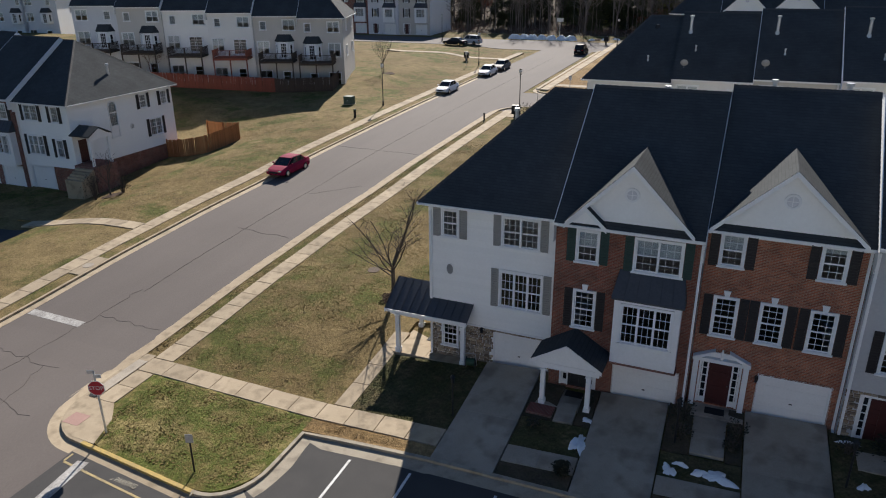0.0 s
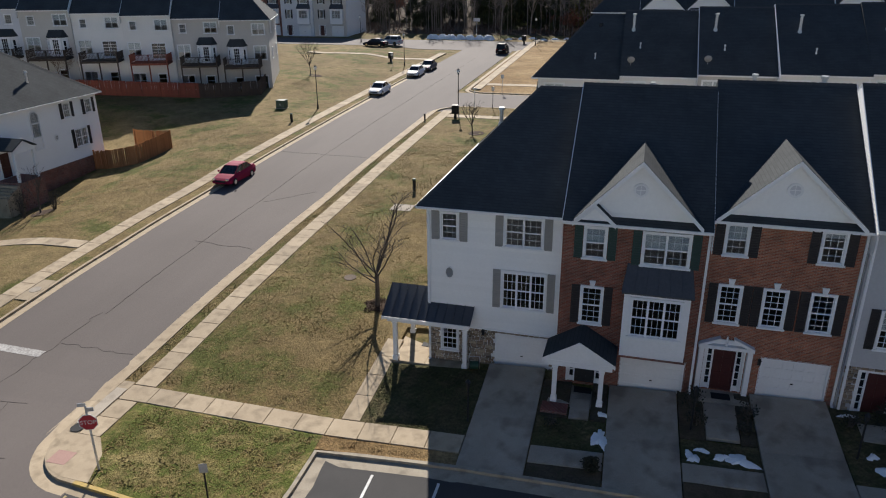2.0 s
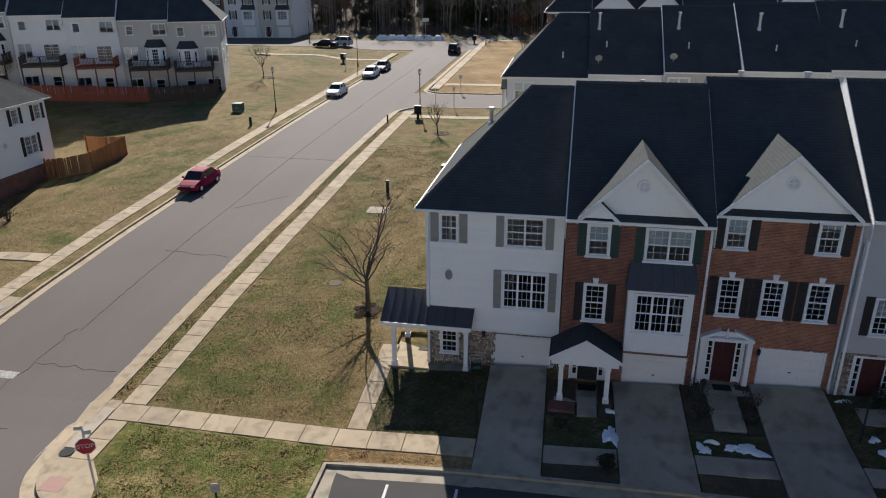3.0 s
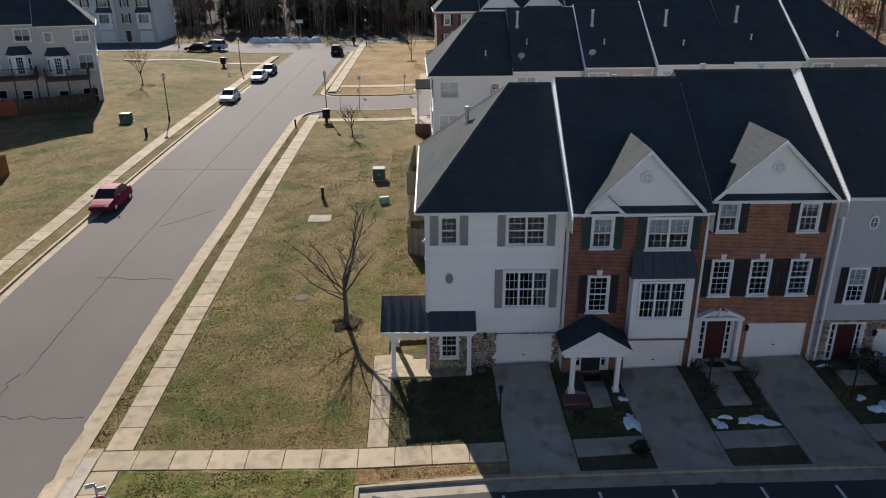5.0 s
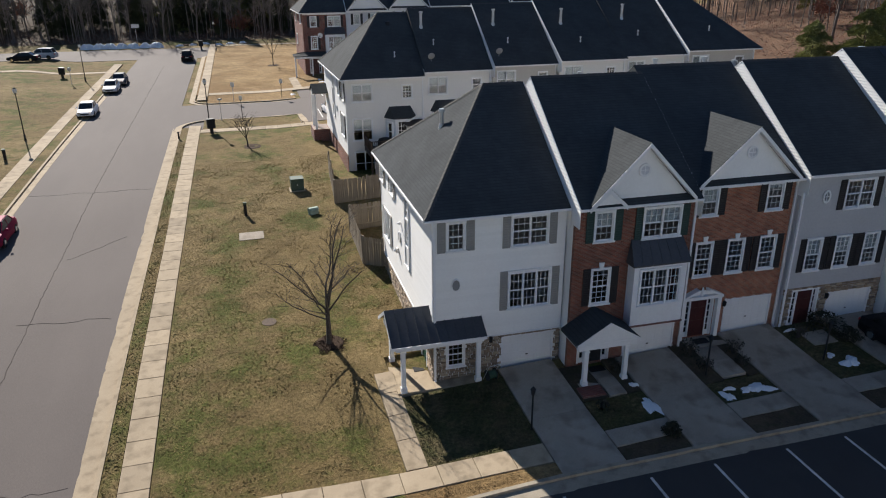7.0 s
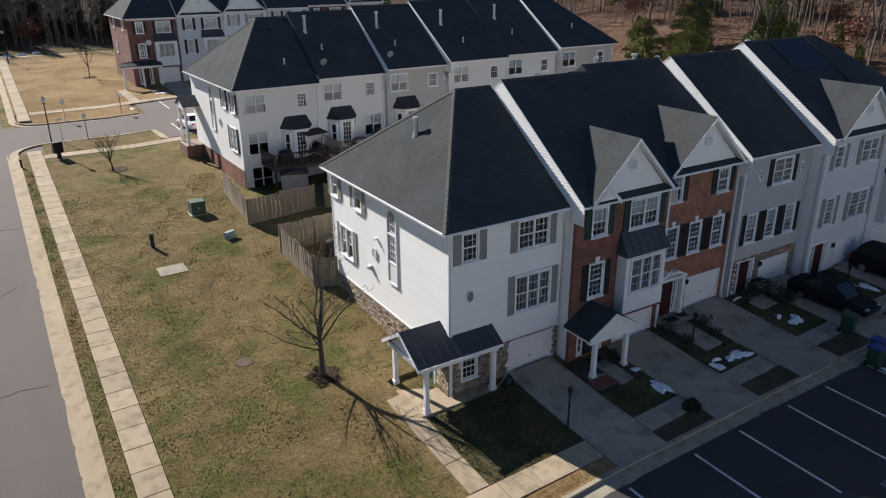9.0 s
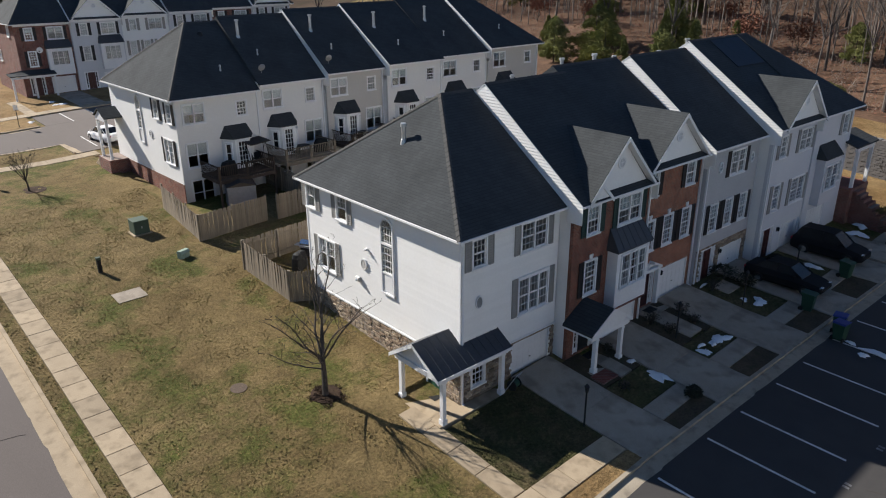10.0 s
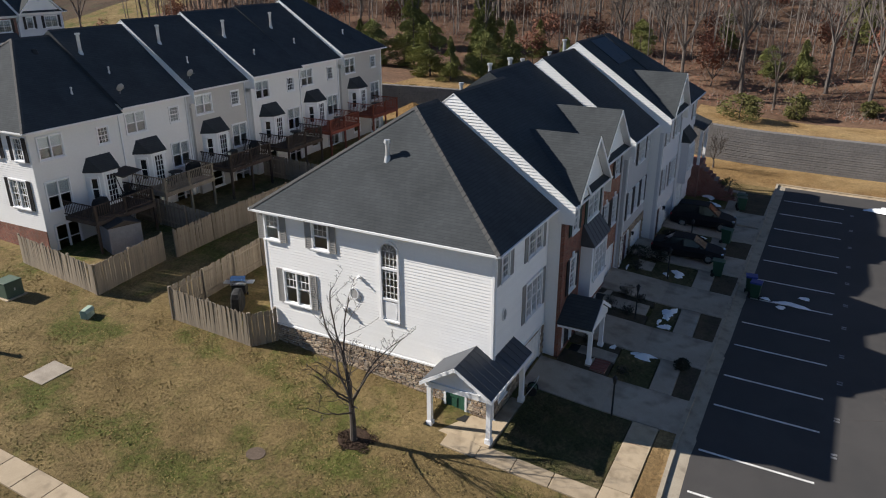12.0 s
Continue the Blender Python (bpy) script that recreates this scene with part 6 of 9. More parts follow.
# ---- the other rows ----
def deck(name, m, w, depth, h, mat, label, furniture=0):
    """A raised timber deck: boards, posts, rails with balusters; outward along -y, its back edge on y 0."""
    t = thing(name, m, label, "deck", "rear decks")
    n = max(4, int(depth / 0.3))
    for i in range(n):
        bm = bmesh.new()
        box(bm, -w / 2, -depth * (i + 1) / n + 0.008, h - 0.04, w / 2, -depth * i / n, h)
        part("board", bm, mat, t)
    bm = bmesh.new()
    box(bm, -w / 2, -depth - 0.04, h - 0.28, w / 2, -depth, h - 0.04)
    box(bm, -w / 2, -depth, h - 0.28, -w / 2 + 0.04, 0, h - 0.04)
    box(bm, w / 2 - 0.04, -depth, h - 0.28, w / 2, 0, h - 0.04)
    part("joist", bm, mat, t)
    for x, y in ((-w / 2 + 0.08, -depth + 0.08), (w / 2 - 0.08, -depth + 0.08), (0, -depth + 0.08)):
        bm = bmesh.new()
        box(bm, x - 0.07, y - 0.07, -0.6, x + 0.07, y + 0.07, h + 1.0)
        part("post", bm, mat, t)
    for (ax, ay), (bx, by) in (((-w / 2, -depth), (w / 2, -depth)), ((-w / 2, 0), (-w / 2, -depth)), ((w / 2, -depth), (w / 2, 0))):
        L = math.hypot(bx - ax, by - ay)
        d = Vector(((bx - ax) / L, (by - ay) / L, 0))
        bm = bmesh.new()
        for z in (0.12, 0.98):
            p = Vector((ax, ay, h + z))
            q = Vector((bx, by, h + z))
            s = Vector((-d.y, d.x, 0)) * 0.03
            prism(bm, [p - s, p + s, q + s, q - s], (0, 0, 0.06))
        part("rail", bm, mat, t)
        bm = bmesh.new()
        k = int(L / 0.16)
        for i in range(1, k):
            p = Vector((ax, ay, 0)) + d * (L * i / k)
            box(bm, p.x - 0.018, p.y - 0.018, h + 0.12, p.x + 0.018, p.y + 0.018, h + 0.98)
        b = part("railing", bm, mat, t)
        b["kind"] = "stuff"
    return t


def french_door(parent, m, w, h, mat=None):
    bm = bmesh.new()
    lattice(bm, [(-w / 2, -w / 2 + 0.12), (w / 2 - 0.12, w / 2), (-0.13, -0.1), (0.1, 0.13)], [(0.0, 0.2), (h - 0.12, h)] + [(0.2 + (h - 0.32) * i / 5 - 0.015, 0.2 + (h - 0.32) * i / 5 + 0.015) for i in range(1, 5)], -0.03, 0.03, -w / 2, w / 2, 0.0, h)
    d = part("door", bm, mat or TRIM, parent, at=m)
    bm = bmesh.new()
    box(bm, -w / 2 + 0.1, 0.02, 0.15, w / 2 - 0.1, 0.03, h - 0.1)
    part("pane", bm, CAR_GLASS, d)
    return d


def rear_face(u, flip, turned, zb, wood=None, bay=True, deck_depth=2.9, stuff=0):
    """The garden side of a row house: upper windows, a canted bay with a door, a pair window, sliding doors below, a deck."""
    s = u.W / 6.1
    f = (lambda v: v * s) if not flip else (lambda v: u.W - v * s)
    e = u.E
    u.win("rear", f(4.85), e - 1.95, 1.75, 1.5, 2, (1, 2), None, 0, 0.55)
    u.win("rear", f(1.35), e - 1.85, 0.95, 1.2, 1, (3, 4))
    f = (lambda v: v * s) if not turned else (lambda v: u.W - v * s)
    u.win("rear", f(4.9), e - 5.15, 1.75, 1.9, 2, (1, 2), None, 0, 0.5)
    if not bay:
        u.opening("rear", f(1.9), e - 5.55, 1.9, 2.15)
        french_door(u.ob, u.place("rear", f(1.9), e - 5.55, 0.03), 1.9, 2.15, TRIM)
    b = bay and bay_box(u, "rear", f(1.95), e - 5.6, e - 3.25, 2.5, 0.9, 0.85, TRIM, canted=0.65, rmat=ROOF, hole=(-0.42, 0.42, e - 5.5, e - 3.5))
    if bay:
        french_door(b, pose(0, -0.92, e - 5.55), 0.9, 2.1, TRIM)
    for sg in (-1, 1) if bay else ():
        window(b, pose(sg * 0.99, -0.53, e - 5.2, 0, 0, sg * 54), 0.62, 1.6, 1, (1, 2), glaze=CAR_GLASS)
    u.win("rear", f(4.8), 0.1, 1.8, 2.05, 2, (1, 2))
    u.win("rear", f(1.9), 0.6, 1.2, 1.4, 1, (1, 2))
    if wood:
        m = u.ob.matrix_world @ u.place("rear", f(2.7), 0.0)
        m.translation.z = u.ob.matrix_world.translation.z
        deck("deck", m, min(4.6, u.W - 0.8), deck_depth, e - 5.65, wood[0], wood[1])


def row_two():
    xs = [-11.7, -5.1, 0.86, 6.7, 13.0, 19.1, 26.3]
    yr = [60.0, 60.0, 59.55, 58.95, 59.2, 58.9]
    ez = [11.52, 11.84, 12.15, 12.4, 12.55, 12.85]
    zb = [3.35, 3.4, 3.8, 4.1, 4.4, 4.5]
    mats = [SIDING_WHITE, SIDING_WHITE, SIDING_TAUPE, SIDING_WHITE, SIDING_WHITE, SIDING_TAUPE]
    rear_mats = [SIDING_CREAM, SIDING_CREAM, SIDING_TAUPE, SIDING_CREAM, SIDING_CREAM, SIDING_TAUPE]
    woods = [(WOOD_DARK, "dark timber rear deck with railings"), (WOOD_GREY, "weathered timber rear deck with railings"), (WOOD_DARK, "dark timber rear deck with railings"), (WOOD_DARK, "dark timber rear deck with white railings"), (WOOD_RED, "red-stained timber rear deck"), (WOOD_RED, "red-stained timber rear deck")]
    for i in range(6):
        D = 12.9
        W = xs[i + 1] - xs[i]
        z = zb[i]
        lab = "%s lap-sided row house seen from its garden side" % ("taupe" if mats[i] is SIDING_TAUPE else "cream-white")
        u = Unit("townhouse", pose(xs[i + 1], yr[i] + D, z, 0, 0, 180), W, D, ez[i] - z, D - (65.5 - yr[i]), 4.7, lab, 0.45, hip_right=4.4 if i == 0 else 0.0, hip_left=4.6 if i == 5 else 0.0)
        rear_face(u, False, i > 0, z, woods[i])
        side = (SIDING_WHITE, SIDING_WHITE)
        if i == 0:
            # the sunlit end wall
            for v, z0, w, h, n in ((11.9, 8.85, 0.95, 1.5, 1), (9.6, 8.9, 0.95, 1.5, 1), (11.1, 5.75, 1.7, 1.9, 2)):
                u.win("right", v, z0 - z + 0.75, w, h, n, (3, 4), SHUTTER_BLACK, 0.34)
            arched_window(u, "right", 6.05, 7.3 - z, 1.0, 3.8, 1.1)
            oval(u.ob, u.place("right", 7.9, 8.3 - z, 0.04), 0.5, 0.6, SHUTTER_GREY)
        u.walls(dict(front=(None, mats[i]), rear=(rear_mats[i], rear_mats[i]), left=(SIDING_WHITE, SIDING_WHITE) if i not in (0, 3) else (None, ROOF), right=side if i not in (1, 4) else (None, ROOF)), base_h=1.9 if i == 0 else 0.0)
        if i == 0:
            bm = bmesh.new()
            box(bm, W - 0.01, 0, -1.0, W + 0.05, D, 1.88)
            part("brick_base", bm, BRICK, u.ob, "red brick base")
        u.rakes = [i in (0, 3), i in (1, 4)]
        u.roof()
        flue, vent = (None, (5.18, 9.22), (4.59, 9.19), (4.7, 9.2), (4.6, 9.2), None)[i], ((2.12, 11.53), (4.53, 10.88), (3.9, 11.1), (3.71, 11.34), (3.9, 11.1), (3.9, 11.1))[i]
        if flue:
            u.pipe(*flue, 1.15, 0.11)
        u.pipe(*vent, 0.3, 0.05)
        if i == 0:
            u.pipe(1.96, 8.4, 0.12, 0.14, BLACK, False)
        u.downspout("rear", 0.12, ez[i] - z - 0.2)
        if i in (1, 2):
            dish(u, 5.18, 12.4)
        if i == 0:
            side_porch(u, W, -0.14, 5.3 - z, 1.5, 0.8)


def dish(u, x, y):
    z = u.top_at(y)
    bm = bmesh.new()
    tube(bm, (x, y, z - 0.1), (x, y + 0.1, z + 0.36), 0.025, 0.025, 6)
    n = 14
    ring = [[bm.verts.new((x + r * 0.3 * math.cos(2 * math.pi * i / n), y + 0.25 - 0.12 * r * r + 0.25 * r * math.sin(2 * math.pi * i / n) * 0.4, z + 0.42 + r * 0.26 * math.sin(2 * math.pi * i / n))) for i in range(n)] for r in (1.0, 0.5)]
    for i in range(n):
        bm.faces.new((ring[0][i], ring[0][(i + 1) % n], ring[1][(i + 1) % n], ring[1][i]))
    bm.faces.new(ring[1])
    tube(bm, (x, y + 0.1, z + 0.3), (x, y + 0.55, z + 0.4), 0.015, 0.015, 5)
    part("satellite_dish", bm, SHUTTER_GREY, u.ob, "grey satellite dish")


def side_porch(u, W, y0, zf, out=2.3, lift=0.0):
    """A small gabled entrance porch with two posts on an end wall."""
    zt = zf + lift
    bm = bmesh.new()
    shell(bm, [[(W, y0 - 0.4, zt + 2.7), (W + out, y0 - 0.4, zt + 2.7), (W + out, y0 + 0.9, zt + 3.4), (W, y0 + 0.9, zt + 3.4)], [(W + out, y0 + 2.2, zt + 2.7), (W, y0 + 2.2, zt + 2.7), (W, y0 + 0.9, zt + 3.4), (W + out, y0 + 0.9, zt + 3.4)]], 0.1)
    rf = part("porch_roof", bm, ROOF, u.ob)
    bm = bmesh.new()
    prism(bm, [(W + out - 0.2, y0 - 0.2, zt + 2.6), (W + out - 0.2, y0 + 2.0, zt + 2.6), (W + out - 0.2, y0 + 0.9, zt + 3.25)], (0.1, 0, 0))
    box(bm, W + out - 0.3, y0 - 0.2, zt + 2.35, W + out - 0.1, y0 + 2.0, zt + 2.6)
    part("porch_gable", bm, TRIM, rf)
    for y in (y0 - 0.1, y0 + 1.9):
        bm = bmesh.new()
        box(bm, W + out - 0.32, y - 0.1, zf, W + out - 0.12, y + 0.1, zt + 2.4)
        part("post", bm, TRIM, u.ob, "square white porch post")
    bm = bmesh.new()
    box(bm, W, y0 - 0.4, -1.5, W + out + 0.1, y0 + 2.2, zf, bevel=0.02)
    part("porch_base", bm, BRICK_DARK, u.ob, "brown brick porch base")
    for i in range(5):
        bm = bmesh.new()
        box(bm, W + 0.3, y0 - 0.7 - 0.3 * i, -1.5, W + out, y0 - 0.4 - 0.3 * i, zf - 0.18 * (i + 1))
        part("step", bm, CONCRETE, u.ob)


def simple_front(u, kind, sh, z=0.0):
    """The street side of a row house further off."""
    s = u.W / 6.1
    e = u.E
    u.win("front", 1.5 * s, e - 1.95, 1.0, 1.5, 1, (3, 4), sh, 0.34, 0.4)
    u.win("front", 4.4 * s, e - 1.95, 1.9, 1.5, 2, (3, 4), sh, 0.34, 0.4)
    if kind == "bay":
        b = bay_box(u, "front", 4.4 * s, e - 6.1, e - 2.9, 2.8, 0.6, 0.9, hole=(-1.0, 1.0, e - 4.97, e - 3.25))
        window(b, pose(0, -0.63, e - 5.0), 2.1, 1.8, 3, (3, 4))
        u.win("front", 1.5 * s, e - 5.0, 1.0, 1.85, 1, (3, 6), sh, 0.34)
    else:
        for c in (1.2, 3.0, 4.8):
            u.win("front", c * s, e - 5.0, 0.95, 1.85, 1, (3, 6), sh, 0.32)
    u.opening("front", 4.4 * s, 0, 2.74, 2.12)
    garage_door(u.ob, pose(4.4 * s, 0.06, 0), 2.6, 2.05)
    u.opening("front", 1.5 * s, 0.1, 1.7, 2.2)
    entry_door(u.ob, pose(1.5 * s, 0.05, 0.1), 0.92, 2.08, DOOR_RED, 0.3)


def row_three():
    """The next row up the street, street side towards the lots."""
    xs = [-9.95 + 6.2 * i for i in range(7)]
    spec = [(BRICK_DARK, None, "bay", SHUTTER_BLACK), (SIDING_PALE, 1, "bay", SHUTTER_BLACK), (SIDING_WHITE, 1, "three", SHUTTER_GREY), (SIDING_PALE, 0, "three", SHUTTER_BLACK), (BRICK_DARK, None, "bay", SHUTTER_BLACK), (SIDING_PALE, 1, "three", SHUTTER_BLACK)]
    for i in range(6):
        z = 5.55 + 0.12 * i
        W = xs[i + 1] - xs[i]
        wallm, gab, kind, sh = spec[i]
        u = Unit("townhouse", pose(xs[i], 108.3 - (0.3 if i % 2 else 0), z), W, 12.0, 8.5 + 0.1 * i, 6.0, 4.8, ("dark red brick" if wallm is BRICK_DARK else "pale lap-sided") + " row house with garage and shutters", 0.45, hip_left=4.6 if i == 0 else 0, hip_right=4.6 if i == 5 else 0)
        if i == 0:
            for v, zz in ((2.5, 6.9), (8.5, 6.9), (8.5, 3.6)):
                u.win("left", v, zz, 1.0, 1.5, 1, (3, 4))
        simple_front(u, kind, sh)
        bd = None if wallm is BRICK_DARK else wallm
        u.walls(dict(front=(bd, wallm), rear=(None, wallm), left=(SIDING_WHITE if i else None, SIDING_WHITE if i else wallm), right=(SIDING_WHITE, SIDING_WHITE)))
        u.roof()
        if gab:
            u.gable(0.3, W - 0.3, u.E + 2.9, u.E + 0.15)
        if i == 0:
            oval(u.ob, u.place("front", 2.4, 5.4, 0.04), 0.7, 0.7, TRIM)
            bm = bmesh.new()
            shell(bm, [[(-1.7, -1.5, 2.75), (3.4, -1.5, 2.75), (3.4, 0.0, 3.2), (-0.05, 0.0, 3.2), (-1.7, 0.0, 2.95)]], 0.1)
            rf = part("porch_roof", bm, ROOF, u.ob, "dark porch roof round the corner")
            bm = bmesh.new()
            box(bm, -1.6, -1.45, 2.4, 3.3, -1.25, 2.68)
            part("porch_beam", bm, TRIM, rf)
            for px in (-1.45, 0.9, 3.15):
                bm = bmesh.new()
                box(bm, px - 0.1, -1.45, -0.3, px + 0.1, -1.25, 2.4)
                part("post", bm, TRIM, u.ob, "square white porch post")


def row_west():
    """The row across the street, its end wall to the street."""
    z = 1.1
    W = 6.2
    u = Unit("townhouse", pose(-60.2, 45.2, z), W, 12.8, 9.15 - z, 6.4, 4.75, "white lap-sided end townhouse with brick base across the street", 0.45, hip_right=5.3)
    u.win("front", 1.7, 8.0 - z - 0.55, 1.75, 1.5, 2, (3, 4), SHUTTER_BLACK, 0.34)
    u.win("front", 4.6, 8.0 - z - 0.55, 0.95, 1.5, 1, (3, 4), SHUTTER_BLACK, 0.34)
    u.win("front", 1.7, 4.35 - z, 2.0, 1.85, 3, (3, 4), SHUTTER_BLACK, 0.34)
    u.win("front", 4.6, 4.3 - z, 0.95, 1.7, 1, (3, 4), SHUTTER_BLACK, 0.34)
    u.opening("front", 1.8, 0, 2.74, 2.12)
    garage_door(u.ob, pose(1.8, 0.06, 0), 2.6, 2.05)
    for v, z0, w, h, n in ((8.8, 7.4, 0.95, 1.4, 1), (11.6, 7.35, 0.95, 1.4, 1), (10.1, 4.5, 1.7, 1.75, 2)):
        u.win("right", v, z0 - z, w, h, n, (3, 4), SHUTTER_BLACK, 0.34)
    arched_window(u, "right", 4.9, 5.3 - z, 1.05, 3.4, 1.1)
    oval(u.ob, u.place("right", 7.0, 5.95 - z, 0.04), 0.45, 0.6, SHUTTER_GREY)
    u.opening("right", 1.0, 2.75, 1.2, 2.2)
    entry_door(u.ob, u.place("right", 1.0, 2.77), 0.95, 2.05, DOOR_RED, 0)
    u.walls(dict(front=plain(SIDING_WHITE), rear=plain(SIDING_CREAM), left=(SIDING_WHITE, SIDING_WHITE), right=plain(SIDING_WHITE)), base_h=2.3)
    u.roof()
    bm = bmesh.new()
    box(bm, W - 0.01, 0, -1, W + 0.05, 12.8, 2.28)
    box(bm, 3.3, -0.05, -1, W + 0.05, 0.0, 2.28)
    part("brick_base", bm, BRICK, u.ob, "red brick base")
    zf = u.E + u.R / 5.3 * (W + 0.45 - 4.7)
    bm = bmesh.new()
    tube(bm, (4.7, 6.6, zf - 0.4), (4.7, 6.6, zf + 0.8), 0.1, 0.1, 10)
    tube(bm, (4.7, 6.6, zf + 0.8), (4.7, 6.6, zf + 0.95), 0.16, 0.14, 10)
    part("flue", bm, METAL, u.ob, "galvanised flue pipe")
    side_porch(u, W, 0.1, 2.75)
    z2 = 1.0
    for i in range(3):
        x1 = -60.2 - 6.1 * i
        v = Unit("townhouse", pose(x1 - 6.1, 45.2 + (-0.4 if i % 2 == 0 else 0), z2), 6.1, 12.8, 9.4 + 0.3 * i - z2, 6.4, 4.75, ("dark red brick" if i == 0 else "pale lap-sided") + " townhouse across the street", 0.45)
        simple_front(v, "bay", SHUTTER_BLACK)
        wm = BRICK_DARK if i == 0 else SIDING_PALE
        v.walls(dict(front=(None if i == 0 else wm, wm), rear=(None, SIDING_CREAM), left=(SIDING_WHITE, SIDING_WHITE), right=(SIDING_WHITE, SIDING_WHITE)))
        v.roof()


def row_northwest():
    """The long row beyond, garden side with decks."""
    W = 6.1
    ez = [13.88, 14.15, 14.6, 14.95, 15.4, 15.6]
    fm = [SIDING_TAUPE, SIDING_TAUPE, SIDING_CREAM, SIDING_CREAM, SIDING_TAUPE, SIDING_PALE]
    wd = [WOOD_DARK, WOOD_DARK, WOOD_RED, WOOD_DARK, WOOD_DARK, WOOD_DARK]
    for i in range(6):
        z = ez[i] - 9.3
        at = pose(-51.1, 88.55, z, 0, 0, 22) @ pose(-W * i, 12.0 + (0.25 if i % 2 else 0.0), 0, 0, 0, 180)
        u = Unit("townhouse", at, W, 12.0, ez[i] - z, 6.0, 4.8, ("taupe" if fm[i] is SIDING_TAUPE else "cream") + " row house with rear bays and decks", 0.45, hip_left=4.8 if i == 0 else 0)
        rear_face(u, i < 5, i == 0, z, (wd[i], ("red-stained" if wd[i] is WOOD_RED else "dark") + " timber rear deck with railings"), i not in (2, 3))
        if i == 0:
            for v, zz in ((2.5, 7.4), (8.5, 7.4), (8.5, 4.0), (2.5, 4.0)):
                u.win("left", v, zz, 1.2, 1.5, 1, (3, 4))
        u.walls(dict(front=(None, fm[i]), rear=(fm[i], fm[i]), left=(SIDING_WHITE, SIDING_WHITE) if i else (fm[i], fm[i]), right=(SIDING_WHITE, SIDING_WHITE)))
        u.roof()
    for i in range(3):
        W2 = 7.5
        x0 = -87 + W2 * i
        z = 6.4
        u = Unit("townhouse", pose(x0, 150.0 - 0.4 * (i % 2), z), W2, 12.0, 8.6, 6.0, 4.6, ("red brick" if i != 1 else "white-fronted") + " row house at the edge of the woods", 0.45, hip_right=4.6 if i == 2 else 0)
        simple_front(u, "bay", SHUTTER_BLACK)
        wm = (BRICK_DARK, SIDING_PALE, SIDING_TAUPE)[i]
        u.walls(dict(front=(None, wm), rear=(None, wm), left=(SIDING_WHITE, SIDING_WHITE), right=(SIDING_WHITE, SIDING_WHITE)))
        u.roof()
    for i in range(3):
        u = Unit("townhouse", pose(-138, 118, 6.0, 0, 0, 22) @ pose(-6.5 * i, 12, 0, 0, 0, 180), 7.5, 12.0, 9.0, 6.0, 4.6, "pale lap-sided row house in the distance", 0.45, hip_left=4.6 if i == 0 else 0)
        rear_face(u, False, False, 4.0)
        u.walls(dict(front=(None, SIDING_PALE), rear=(SIDING_PALE, SIDING_PALE), left=(SIDING_WHITE, SIDING_WHITE), right=(SIDING_WHITE, SIDING_WHITE)))
        u.roof()


row_two()
row_three()
row_west()
row_northwest()

# ---- trees ----
def limb(bm, p, d, length, r, level, rnd, twigs, bend=0.25, seg=6, spread=0.6, kids=(2, 3)):
    """A tapering, slightly bent limb that forks; twigs collects the tips."""
    n = 3
    for i in range(n):
        d = (d + Vector((rnd.uniform(-1, 1), rnd.uniform(-1, 1), rnd.uniform(-0.3, 0.8))) * bend * 0.35).normalized()
        q = p + d * (length / n)
        r1 = r * (0.86 if level else 0.8)
        tube(bm, p, q, r, r1, max(3, seg), cap=False)
        if level and i > 0 and level < 4:
            side = (d + Vector((rnd.uniform(-1, 1), rnd.uniform(-1, 1), rnd.uniform(0, 0.6))).normalized() * spread * 1.2).normalized()
            limb(bm, q, side, length * rnd.uniform(0.45, 0.65), r1 * 0.5, level - 1, rnd, twigs, bend, max(3, seg - 1), spread, kids) if level > 1 else twigs.append((q, side, length * 0.4, r1 * 0.4))
        p, r = q, r1
    if level == 0:
        twigs.append((p, d, length * 0.5, r))
        return
    for k in range(rnd.randint(*kids)):
        a = (d + Vector((rnd.uniform(-1, 1), rnd.uniform(-1, 1), rnd.uniform(-0.1, 0.5))).normalized() * spread).normalized()
        limb(bm, p, a, length * rnd.uniform(0.6, 0.82), r * 0.72, level - 1, rnd, twigs, bend, max(3, seg - 1), spread, kids)


